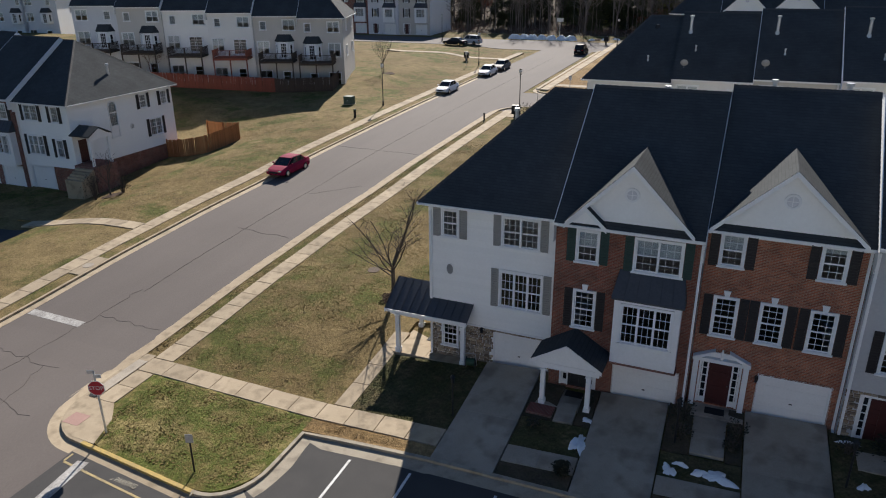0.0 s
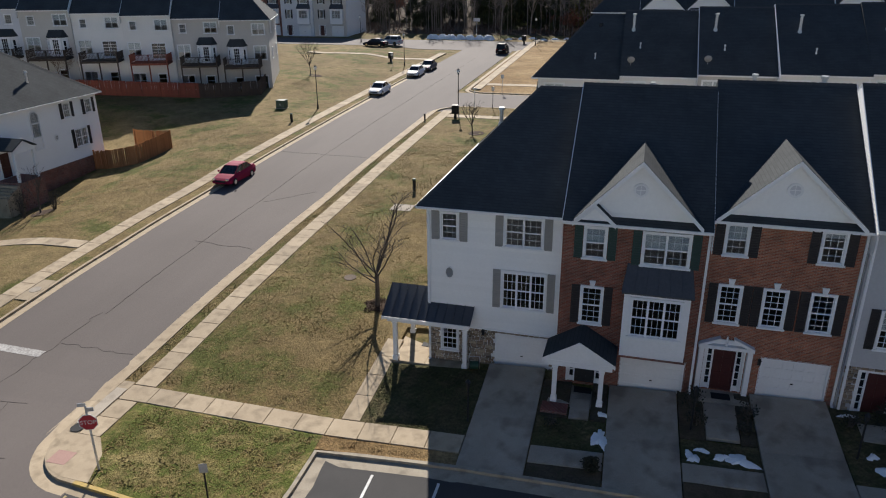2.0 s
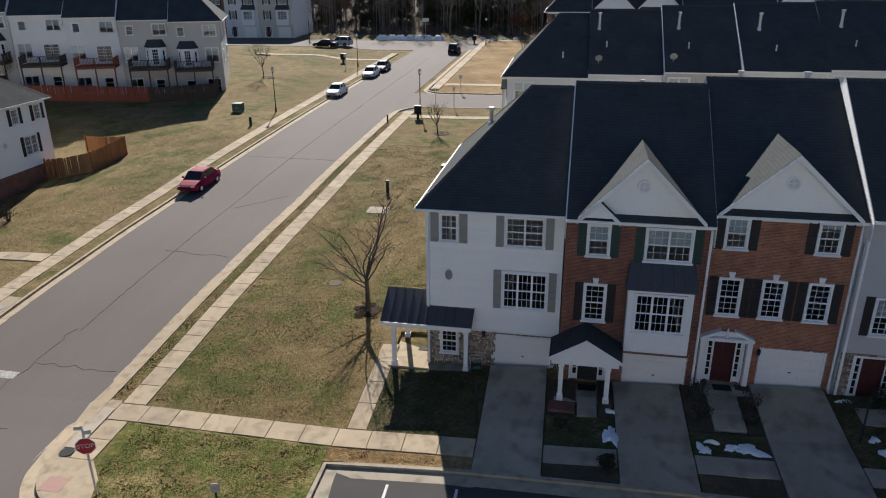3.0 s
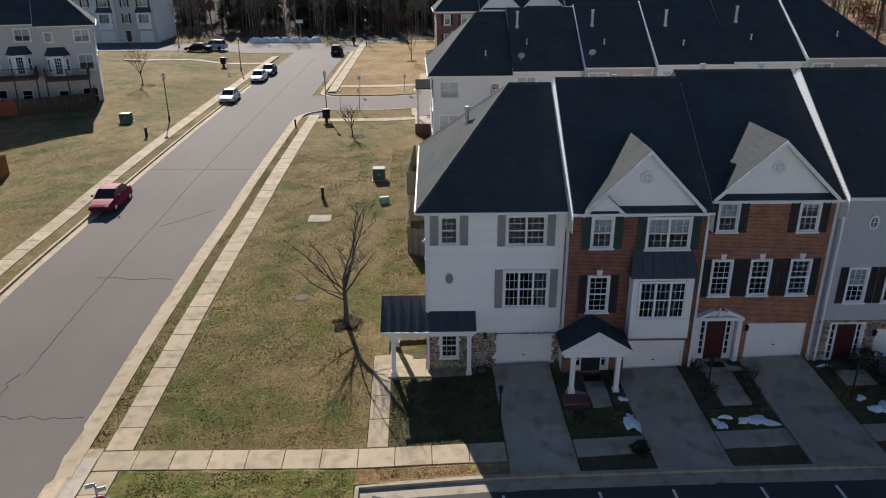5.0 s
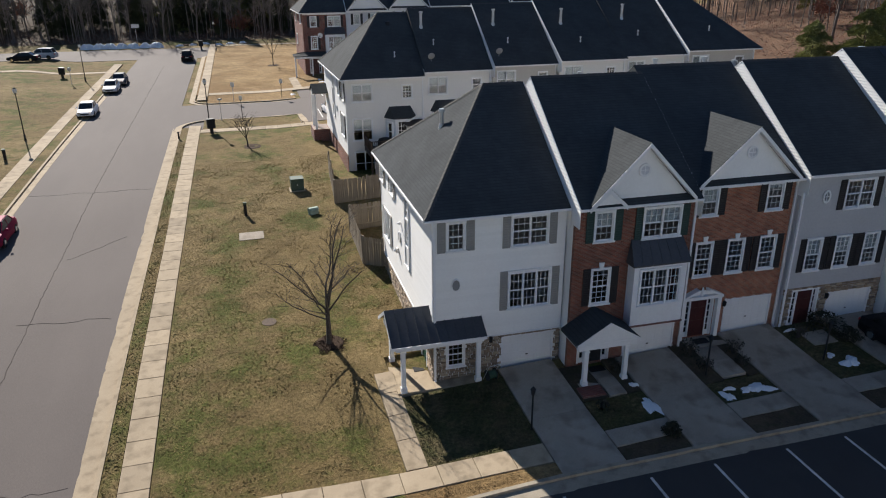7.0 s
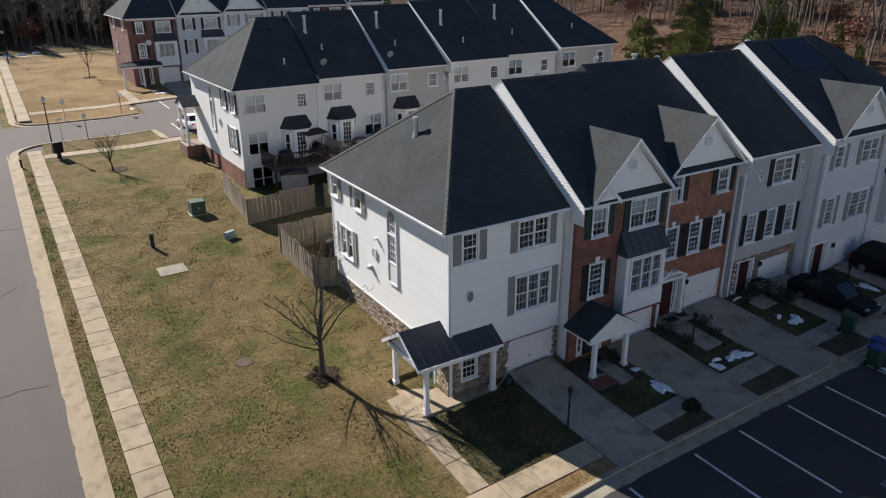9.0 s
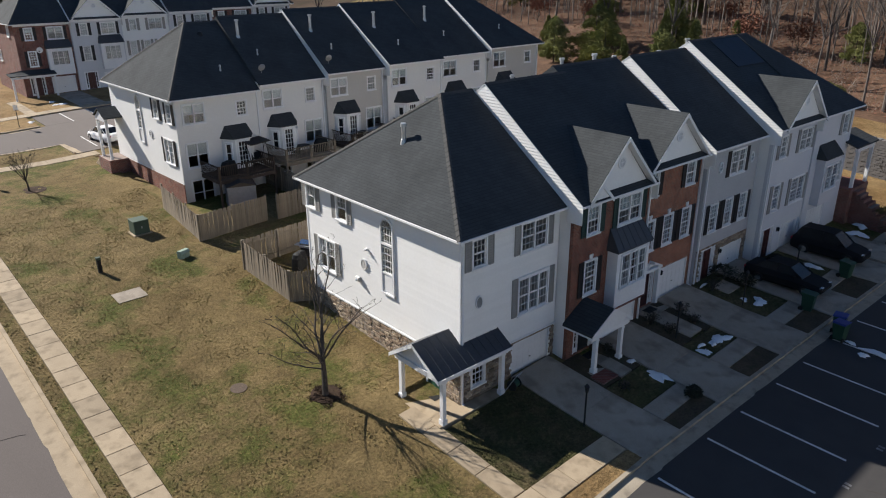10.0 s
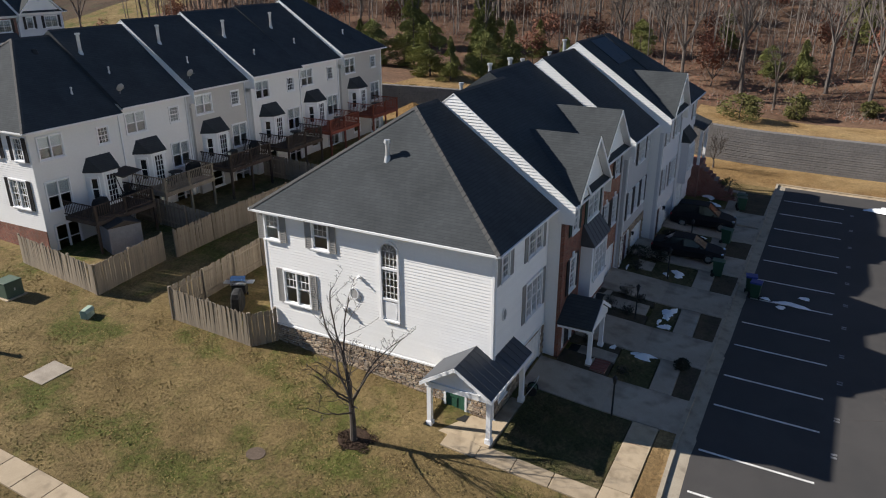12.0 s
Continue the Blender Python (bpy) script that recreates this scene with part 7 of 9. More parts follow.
def bare_tree(name, m, height, r, seed, label, bark=None, trunk_part=0.3, level=3, spread=0.6, leaves=None, leaf_n=0, leaf_size=0.12, group="", stems=1):
    """A leafless (or rust-leaved) tree: trunk, limbs and a crown of twigs, rooted 0.2 m deep."""
    rnd = random.Random(seed)
    t = thing(name, m, label, "tree", group)
    bm = bmesh.new()
    h0 = height * trunk_part
    lean = Vector((rnd.uniform(-0.06, 0.06), rnd.uniform(-0.06, 0.06), 1)).normalized()
    p0, p1, p2 = Vector((0, 0, -0.2)), lean * (h0 * 0.5), lean * h0 + Vector((rnd.uniform(-0.1, 0.1), rnd.uniform(-0.1, 0.1), 0))
    tube(bm, p0, Vector((0, 0, 0.15)), r * 1.5, r * 1.1, 8)
    tube(bm, Vector((0, 0, 0.1)), p1, r * 1.1, r * 0.95, 8)
    tube(bm, p1, p2, r * 0.95, r * 0.85, 8)
    part("trunk", bm, bark or BARK, t)
    bm = bmesh.new()
    twigs = []
    n = rnd.randint(3, 5)
    for k in range(n):
        a = 2 * math.pi * (k + rnd.uniform(-0.2, 0.2)) / n
        d = Vector((math.cos(a) * spread, math.sin(a) * spread, 1.0)).normalized()
        limb(bm, p2 - lean * rnd.uniform(0, h0 * 0.15), d, height * 0.26, r * 0.6, level - 1, rnd, twigs, 0.3, 5, spread)
    limb(bm, p2, lean, height * 0.3, r * 0.7, level - 1, rnd, twigs, 0.25, 5, spread)
    for p, d, ln, rr in twigs:
        for k in range(3):
            e = (d + Vector((rnd.uniform(-1, 1), rnd.uniform(-1, 1), rnd.uniform(-0.2, 0.9))) * 0.7).normalized()
            tube(bm, p, p + e * ln * rnd.uniform(0.6, 1.5), max(rr * 0.45, 0.0065), 0.004, 3, cap=False)
    part("crown", bm, bark or BARK, t)
    if leaves and twigs:
        bm = bmesh.new()
        for i in range(leaf_n):
            p, d, ln, rr = rnd.choice(twigs)
            c = p + Vector((rnd.gauss(0, 1), rnd.gauss(0, 1), rnd.gauss(0, 1))) * ln * 0.9
            u = Vector((rnd.uniform(-1, 1), rnd.uniform(-1, 1), rnd.uniform(-1, 1))).normalized()
            w = u.orthogonal().normalized()
            s = leaf_size * rnd.uniform(0.6, 1.4)
            bm.faces.new([bm.verts.new(v) for v in (c - u * s, c + w * s * 0.5, c + u * s, c - w * s * 0.5)])
        k = part("foliage", bm, leaves, t)
        k["kind"] = "stuff"
    return t


def evergreen(name, m, height, width, seed, label, cone=True, n=1500, mat=None, size=0.2, category="tree", stem=True, group=""):
    """A needled tree or shrub: stem and many small sprays, uneven in outline."""
    rnd = random.Random(seed)
    t = thing(name, m, label, category, group)
    bm = bmesh.new()
    tube(bm, (0, 0, -0.2), (0, 0, height * 0.85), 0.05 + height * 0.012, 0.02, 6)
    for i in range(14):
        a, z = rnd.uniform(0, 6.283), height * rnd.uniform(0.12, 0.85)
        rr = width / 2 * (1 - z / height if cone else math.sqrt(max(0, 1 - (2 * z / height - 0.9) ** 2)) if abs(2 * z / height - 0.9) < 1 else 0.1)
        tube(bm, (0, 0, z), (math.cos(a) * rr, math.sin(a) * rr, z + rr * 0.15), 0.03, 0.008, 4)
    part("trunk", bm, BARK, t)
    bm = bmesh.new()
    lobes = [(rnd.uniform(0, 6.283), rnd.uniform(0.08, 0.97), rnd.uniform(0.5, 1.35)) for _ in range(26 if size < 0.2 else 42)]
    for i in range(n):
        a0, zf, rs = rnd.choice(lobes)
        z = height * min(0.99, max(0.03, zf + rnd.gauss(0, 0.07 if size < 0.2 else 0.03)))
        a = a0 + rnd.gauss(0, 0.5 if size < 0.2 else 0.32)
        prof = (1 - z / height) ** 0.8 if cone else math.sqrt(max(0.02, 1 - (1.9 * z / height - 0.85) ** 2))
        rr = width / 2 * prof * rs * math.sqrt(rnd.uniform(0.25 if size < 0.2 else 0.04, 1.0))
        z -= 0.0 if size < 0.2 else 0.16 * rr
        c = Vector((math.cos(a) * rr, math.sin(a) * rr, z))
        u = Vector((math.cos(a) + rnd.gauss(0, 0.6), math.sin(a) + rnd.gauss(0, 0.6), rnd.gauss(0.1, 0.5))).normalized()
        w = u.orthogonal().normalized()
        w = (w + u.cross(w) * rnd.uniform(-1, 1)).normalized()
        s = size * rnd.uniform(0.5, 1.3)
        thin = 0.4 if size < 0.2 else 0.16
        bm.faces.new([bm.verts.new(v) for v in (c - u * s, c + w * s * thin, c + u * s - Vector((0, 0, s * 0.3)), c - w * s * thin)])
    k = part("foliage", bm, mat or LEAF_GREEN, t)
    k["kind"] = "stuff"
    return t


def on(x, y, up=0.0, rz=0.0):
    return pose(x, y, G(x, y) + up, 0, 0, rz)


def vase_tree(m, seed):
    """A young vase-shaped tree: a short stout trunk, long rising limbs, one low limb out to the west, side shoots and twigs."""
    rnd = random.Random(seed)
    t = thing("lawn_tree", m, "bare young vase-shaped street tree in a mulch ring", "tree")
    bm = bmesh.new()
    tube(bm, (0, 0, -0.2), (0, 0, 0.15), 0.2, 0.15, 9)
    tube(bm, (0, 0, 0.1), (0.02, 0.01, 1.0), 0.15, 0.125, 9)
    tube(bm, (0.02, 0.01, 1.0), (0.0, 0.03, 1.95), 0.125, 0.11, 9)
    part("trunk", bm, BARK, t)
    bm = bmesh.new()

    def shoot(p, d, length, r, level, lift):
        n = max(4, int(length / 0.32))
        for i in range(n):
            d = (d + Vector((rnd.uniform(-1, 1), rnd.uniform(-1, 1), rnd.uniform(-0.7, 0.7))) * 0.19 + Vector((0, 0, lift))).normalized()
            q = p + d * (length / n)
            r1 = max(r * (1 - 0.9 / n), 0.007)
            tube(bm, p, q, r, r1, 6 if r > 0.03 else 4 if r > 0.012 else 3, cap=False)
            if level and i > 0 and rnd.random() < 0.8:
                a = rnd.uniform(0, 6.283)
                e = (d * 0.8 + Vector((math.cos(a), math.sin(a), rnd.uniform(-0.15, 0.45))) * 0.85).normalized()
                shoot(q, e, length * (1 - 0.55 * i / n) * rnd.uniform(0.28, 0.5), max(r1 * 0.5, 0.008), level - 1, lift)
            p, r = q, r1
    for az, up, h, length, r in ((175, 22, 1.35, 2.9, 0.042), (150, 42, 1.8, 3.2, 0.045), (205, 52, 1.9, 3.6, 0.05), (100, 66, 1.95, 4.2, 0.06), (20, 54, 1.95, 4.6, 0.066), (-28, 48, 1.75, 3.6, 0.05), (-90, 55, 1.9, 3.6, 0.05), (-140, 30, 1.55, 3.0, 0.04), (60, 80, 1.95, 4.3, 0.06), (235, 25, 1.7, 2.6, 0.036)):
        a, b = radians(az), radians(up)
        shoot(Vector((0, 0.03 * (h > 1.5), h)), Vector((math.cos(a) * math.cos(b), math.sin(a) * math.cos(b), math.sin(b))), length, r, 3, 0.03)
    part("crown", bm, BARK, t)


vase_tree(on(-17.13, 33.95, 0.12), 21)
tagged(sheet("mulch_ring", -17.83, 33.25, -16.43, 34.65, 0.155, MULCH, 0.11, round_at=("sw", "nw", "se", "ne"), radius=0.69, rough=0.035), "dark mulch ring round the tree", "mulch", kind="structure")
for i, (x, y, hh) in enumerate(((-49.4, 97.2, 5.5), (-19.6, 70.8, 3.6), (-13.8, 119.8, 6.5), (-31, 139 + 12, 6), (-49.5, 44.2, 4.2))):
    bare_tree("lawn_tree", on(x, y, 0.12), hh, 0.07, 40 + i, "bare young tree on the winter lawn", trunk_part=0.26, level=3, spread=0.55)
    tagged(sheet("mulch_ring", x - 0.9, y - 0.9, x + 0.9, y + 0.9, 0.15, MULCH, 0.4, round_at=("sw", "nw", "se", "ne"), radius=0.89, rough=0.05), "dark mulch ring round the tree", "mulch", kind="structure")


BARK_RED = surface("reddish_twigs", (0.11, 0.055, 0.042), (0.19, 0.1, 0.078), 0.95, 1.5, 12.0, 0.3)
bare_tree("lawn_tree", on(-76.0, 78.5, 0.12), 5.6, 0.1, 57, "dense reddish leafless tree before a row of houses", bark=BARK_RED, trunk_part=0.2, level=4, spread=0.75)
bare_tree("lawn_tree", on(33.6, 26.4, 0.12), 3.6, 0.08, 58, "small spreading leafless tree beside a brick porch", trunk_part=0.2, level=4, spread=0.9)


# ---- woods on the hill ----
def woods():
    rnd = random.Random(5)
    kinds = []
    far = pose(0, -400, -60)
    for i in range(6):
        kinds.append(bare_tree("forest_tree", far, rnd.uniform(10, 14), rnd.uniform(0.11, 0.2), 100 + i, "tall bare forest tree with pale bark", BARK_PALE if i % 3 else BARK, 0.42, 3, 0.5, group="woods"))
    rust = [bare_tree("beech_sapling", far, rnd.uniform(4.5, 7.5), 0.07, 200 + i, "young tree still holding rust-brown leaves", BARK, 0.15, 3, 0.7, LEAF_RUST, 750, 0.17, group="woods") for i in range(3)]
    pines = [evergreen("evergreen_tree", far, rnd.uniform(6.0, 8.5), 4.6, 300 + i, "ragged olive-green needled tree at the edge of the woods", i < 2, 9000, None, 0.26, group="woods") for i in range(3)]
    dark = [evergreen("dark_evergreen", far, rnd.uniform(10.0, 13.0), 5.5, 330 + i, "tall dark evergreen in dense woods", True, 9000, LEAF_PINE, 0.36, group="woods") for i in range(3)]
    spots = []

    def far_enough(x, y, d):
        return all((x - a) ** 2 + (y - b) ** 2 > d * d for a, b in spots)
    todo = []
    for k in range(6000):
        if len(todo) > 280:
            break
        if rnd.random() < 0.62:
            x, y = rnd.uniform(47.5, 115), rnd.uniform(-12, 138)
            if x < 47.5 + 2.0 * math.sin(y * 0.3):
                continue
            if y > 62 and rnd.random() < 0.35:
                x -= (y - 62) * 0.12
        else:
            x, y = rnd.uniform(-150, 60), rnd.uniform(157, 205)
            if x > -90 and x < -60 and y < 168:
                continue
        if far_enough(x, y, 2.1):
            spots.append((x, y))
            todo.append((x, y))
    for x, y in todo:
        q = rnd.random()
        north = y > 150
        src = rnd.choice(kinds) if q < (0.66 if not north else 0.7) else rnd.choice(rust) if q < (0.93 if not north else 0.78) else rnd.choice(pines)
        s = rnd.uniform(0.75, 1.2)
        c = copy_thing(src, Matrix())
        c.matrix_basis = on(x, y, -0.1, rnd.uniform(0, 360)) @ Matrix.Diagonal((s, s, s * rnd.uniform(0.9, 1.1), 1))
    # deeper in, trees past counting: plain trunks with a few limbs each
    bm = bmesh.new()
    for k in range(2100):
        x, y = (rnd.uniform(58, 125), rnd.uniform(-12, 138)) if rnd.random() < 0.6 else (rnd.uniform(-150, 60), rnd.uniform(158, 200))
        p = Vector((x, y, G(x, y) - 0.2))
        hh, rr = rnd.uniform(8, 14), rnd.uniform(0.05, 0.11)
        q = p + Vector((rnd.uniform(-0.6, 0.6), rnd.uniform(-0.6, 0.6), hh))
        tube(bm, p, q, rr, 0.03, 5, cap=False)
        for j in range(16):
            s = p.lerp(q, rnd.uniform(0.35, 0.95))
            d = Vector((rnd.uniform(-1, 1), rnd.uniform(-1, 1), rnd.uniform(0.2, 1.2))).normalized() * rnd.uniform(1.2, 3.5)
            tube(bm, s, s + d, 0.045, 0.01, 3, cap=False)
            tube(bm, s + d * 0.6, s + d * 0.6 + Vector((rnd.uniform(-1, 1), rnd.uniform(-1, 1), rnd.uniform(0, 1))) * 1.1, 0.02, 0.006, 3, cap=False)
    tagged(part("forest", bm, BARK_PALE), "dense stand of bare winter trees", "forest", kind="stuff")
    for i, src in enumerate(kinds + rust + pines + dark):
        x, y = 52 + 3.1 * i, 8 + 9.7 * i
        src.matrix_basis = on(x, y, -0.1, 40 * i)
    for k in range(60):
        x, y = rnd.uniform(-95, 45), rnd.uniform(165, 186)
        if not (-92 < x < -62 and y < 170):
            s = rnd.uniform(0.75, 1.25)
            c = copy_thing(rnd.choice(dark), Matrix())
            c.matrix_basis = on(x, y, -0.1, rnd.uniform(0, 360)) @ Matrix.Diagonal((s, s, s, 1))
    for x, y, s in ((41, 61, 1.0), (46, 66, 1.15), (44, 71, 0.9), (49, 58, 1.0), (39.5, 57.5, 0.7), (55, 52, 0.8), (53, 70, 1.2), (58, 24, 0.6), (47, 53, 1.15), (44, 55.5, 0.9), (50.5, 47, 0.8), (55, 60, 1.3), (60, 40, 0.7), (66, 30, 0.8)):
        c = copy_thing(pines[rnd.randint(0, 2)], Matrix())
        c.matrix_basis = on(x, y, -0.1, rnd.uniform(0, 360)) @ Matrix.Diagonal((s, s, s, 1))
    for i, (x, y, w, hh) in enumerate(((42.3, 25.4, 4.2, 2.7), (46.6, 20.2, 2.6, 2.7), (50, 13.2, 2.0, 1.8), (48, 38, 3.0, 2.2), (41.8, 45, 2.4, 1.8), (53.0, 4.0, 2.6, 2.4))):
        evergreen("shrub", on(x, y, 0), hh, w, 400 + i, "rounded olive-green shrub on dry grass", False, 2200, LEAF_OLIVE, 0.16, "shrub")
    # brush on the slope: twigs too many to count
    bm = bmesh.new()
    for k in range(11000):
        x, y = (rnd.uniform(47.5, 85), rnd.uniform(-10, 125)) if rnd.random() < 0.6 else (rnd.uniform(-120, 50), rnd.uniform(155, 185))
        z = G(x, y)
        for j in range(2):
            d = Vector((rnd.uniform(-1, 1), rnd.uniform(-1, 1), rnd.uniform(0.2, 1.4))).normalized()
            p = Vector((x, y, z - 0.05))
            q = p + d * rnd.uniform(0.4, 2.6)
            w = d.orthogonal().normalized() * 0.022
            bm.faces.new([bm.verts.new(v) for v in (p - w, p + w, q)])
    tagged(part("undergrowth", bm, BARK_PALE), "tangle of bare twigs and brush under the trees", "undergrowth", kind="stuff")
    bm = bmesh.new()
    for k in range(42000):
        x, y = (rnd.uniform(47, 75), rnd.uniform(-10, 110)) if rnd.random() < 0.8 else (rnd.uniform(-100, 40), rnd.uniform(157, 175))
        c = Vector((x, y, G(x, y) + abs(rnd.gauss(0, 0.35)) + 0.03))
        u = Vector((rnd.uniform(-1, 1), rnd.uniform(-1, 1), rnd.uniform(-0.6, 0.6))).normalized()
        w = u.orthogonal().normalized()
        s = rnd.uniform(0.04, 0.12)
        bm.faces.new([bm.verts.new(v) for v in (c - u * s, c + w * s * 0.6, c + u * s, c - w * s * 0.6)])
    tagged(part("fallen_leaves", bm, LEAF_RUST), "drifts of rust-brown fallen leaves", "leaves", kind="stuff")


LEAF_PINE = surface("pine_needles", (0.03, 0.037, 0.018), (0.085, 0.092, 0.042), 0.9, 0.5, 6.0, 0.0, vary=0.2)
LEAF_OLIVE = surface("olive_leaves", (0.06, 0.06, 0.018), (0.14, 0.13, 0.04), 0.9, 0.5, 6.0, 0.0)
woods()


# ---- retaining wall ----
def retaining_wall():
    line = []
    y = -30.0
    while y < 74:
        line.append((37.5 - 7.5 * step(40, 75, y) - 0.05, y))
        y += 0.55
    base = thing("retaining_wall", pose(37.5, 20, G(36, 20)), "grey split-block retaining wall below the woods", "wall", kind="structure")
    inv = base.matrix_world.inverted()
    rnd = random.Random(9)
    bm = bmesh.new()
    for i, ((ax, ay), (bx, by)) in enumerate(zip(line, line[1:])):
        z0 = G(ax - 0.6, ay)
        box(bm, *(inv @ Vector((ax - 0.1, ay - 0.05, z0 - 0.3))), *(inv @ Vector((ax + 0.75, by + 0.05, z0 + 3.2))))
        for k in range(16):
            o = 0.012 * k
            j = rnd.uniform(-0.009, 0.009)
            sh = 0.27 if k % 2 else 0.0
            z = z0 - 0.2 + k * 0.22
            p, q = inv @ Vector((ax - 0.3 + o + j, ay + 0.012, z)), inv @ Vector((bx - 0.3 + o + j, by - 0.012, z))
            d = (q - p) * (sh / 0.55)
            prism(bm, [p + d, q + d, q + d + Vector((0.8, 0, 0)), p + d + Vector((0.8, 0, 0))], (0, 0, 0.205))
    w = part("wall_block", bm, BLOCK_PLAIN, base)
    w["kind"] = "stuff"


BLOCK_PLAIN = surface("split_block", (0.125, 0.12, 0.118), (0.205, 0.196, 0.19), 0.95, 0.5, 5.0, 0.8, 0.03)
retaining_wall()


# ---- fences ----
def fence(name, pts, height, mat, label, up=0.1, tilt=0.0, picket=0.145):
    """A board fence along plan points: posts, two rails and pickets with clipped tops, each a part."""
    x0, y0 = pts[0]
    t = thing(name, pose(x0, y0, G(x0, y0)), label, "fence", "garden fences")
    inv = t.matrix_world.inverted()
    bm = bmesh.new()
    w = picket * 0.485
    prism(bm, [(-w, -0.01, 0), (w, -0.01, 0), (w, -0.01, height - 0.06), (w * 0.45, -0.01, height), (-w * 0.45, -0.01, height), (-w, -0.01, height - 0.06)], (0, 0.02, 0))
    me = bpy.data.meshes.new("picket")
    bmesh.ops.recalc_face_normals(bm, faces=bm.faces[:])
    bm.to_mesh(me)
    bm.free()
    me.materials.append(mat)
    rnd = random.Random(int(abs(x0 * 10)))
    for (ax, ay), (bx, by) in zip(pts, pts[1:]):
        L = math.hypot(bx - ax, by - ay)
        ang = math.degrees(math.atan2(by - ay, bx - ax))
        n = int(L / picket)
        for i in range(n):
            s = (i + 0.5) / n
            x, y = ax + (bx - ax) * s, ay + (by - ay) * s
            again("picket", me, t, inv @ pose(x, y, G(x, y) + up + rnd.uniform(-0.03, 0.03), rnd.uniform(-1, 1), rnd.uniform(-1.5, 1.5), ang))
        d = Vector((bx - ax, by - ay, 0)).normalized()
        side = Vector((-d.y, d.x, 0)) * 0.03
        k = max(1, round(L / 2.4))
        for i in range(k + 1):
            x, y = ax + (bx - ax) * i / k, ay + (by - ay) * i / k
            bm = bmesh.new()
            box(bm, -0.05, -0.05, -0.4, 0.05, 0.05, height + 0.05)
            part("post", bm, mat, t, at=inv @ pose(x + side.x * 2.6, y + side.y * 2.6, G(x, y) + up, 0, 0, ang))
            if i < k:
                x2, y2 = ax + (bx - ax) * (i + 1) / k, ay + (by - ay) * (i + 1) / k
                for z in (0.35, height - 0.35):
                    bm = bmesh.new()
                    p, q = Vector((x, y, G(x, y) + up + z)) + side, Vector((x2, y2, G(x2, y2) + up + z)) + side
                    s2 = Vector((-d.y, d.x, 0)) * 0.02
                    prism(bm, [inv @ (p - s2), inv @ (p + s2), inv @ (q + s2), inv @ (q - s2)], (0, 0, 0.09))
                    part("rail", bm, mat, t)
    return t


fence("fence", [(-6.4, 47.7), (-13.75, 47.7), (-13.85, 42.2), (-12.75, 41.4)], 1.85, WOOD_GREY, "weathered grey picket fence round a small garden")
fence("fence", [(0.4, 41.0), (0.4, 47.7), (-6.35, 47.7)], 1.85, WOOD_GREY, "weathered grey picket fence between gardens")
fence("fence", [(-13.4, 60.3), (-13.95, 53.1), (-8.9, 53.2)], 1.85, WOOD_GREY, "weathered grey picket fence round a small garden")
fence("fence", [(-8.2, 52.9), (-5.0, 52.8), (-5.0, 60.0)], 1.85, WOOD_GREY, "weathered grey picket fence between gardens")
fence("fence", [(-5.0, 52.8), (7.0, 52.2), (7.0, 58.5)], 1.85, WOOD_GREY, "weathered grey picket fence between gardens", picket=0.16)
fence("fence", [(7.0, 52.2), (19.4, 51.6)], 1.85, WOOD_DARK, "dark board fence behind gardens", picket=0.18)
fence("fence", [(-53.85, 56.2), (-52.5, 56.4), (-50.0, 57.6), (-49.4, 62.4), (-54.3, 63.2)], 1.85, WOOD_ORANGE, "orange-stained board fence beside the end house", picket=0.16)
fence("fence", [(-50.8, 84.6), (-58.0, 81.7)], 1.9, WOOD_DARK, "dark board fence behind a row of houses", picket=0.2)
fence("fence", [(-58.0, 81.7), (-78.0, 73.6)], 1.9, WOOD_RED, "red-stained board fence behind a row of houses", picket=0.2)
fence("fence", [(-50.8, 84.6), (-51.9, 88.3)], 1.9, WOOD_DARK, "dark board fence behind a row of houses", picket=0.2)


# ---- lamps, signs, boxes ----
def street_lamp(x, y, h=4.9, label="black street lamp with a pale globe", globe=True):
    t = thing("street_lamp", on(x, y, 0.1), label, "street lamp", "street lamps")
    bm = bmesh.new()
    tube(bm, (0, 0, -0.3), (0, 0, 0.5), 0.13, 0.1, 10)
    tube(bm, (0, 0, 0.5), (0, 0, 0.6), 0.12, 0.07, 10)
    tube(bm, (0, 0, 0.6), (0, 0, h - 0.5), 0.06, 0.045, 8)
    tube(bm, (0, 0, h - 0.55), (0, 0, h - 0.42), 0.05, 0.13, 10)
    part("pole", bm, BLACK, t)
    bm = bmesh.new()
    for a, b, r0, r1 in ((h - 0.42, h - 0.2, 0.13, 0.2), (h - 0.2, h - 0.02, 0.2, 0.15)):
        tube(bm, (0, 0, a), (0, 0, b), r0, r1, 10)
    part("globe", bm, LAMP_GLASS, t, "pale globe")
    bm = bmesh.new()
    tube(bm, (0, 0, h - 0.02), (0, 0, h + 0.1), 0.17, 0.05, 10)
    tube(bm, (0, 0, h + 0.1), (0, 0, h + 0.2), 0.02, 0.015, 6)
    part("cap", bm, BLACK, t)
    return t


for x, y in ((-40.3, 78.8), (-23.1, 79.3), (-39.9, 112.6), (-57.0, 138.5), (-22.4, 140.5)):
    street_lamp(x, y, 5.0)


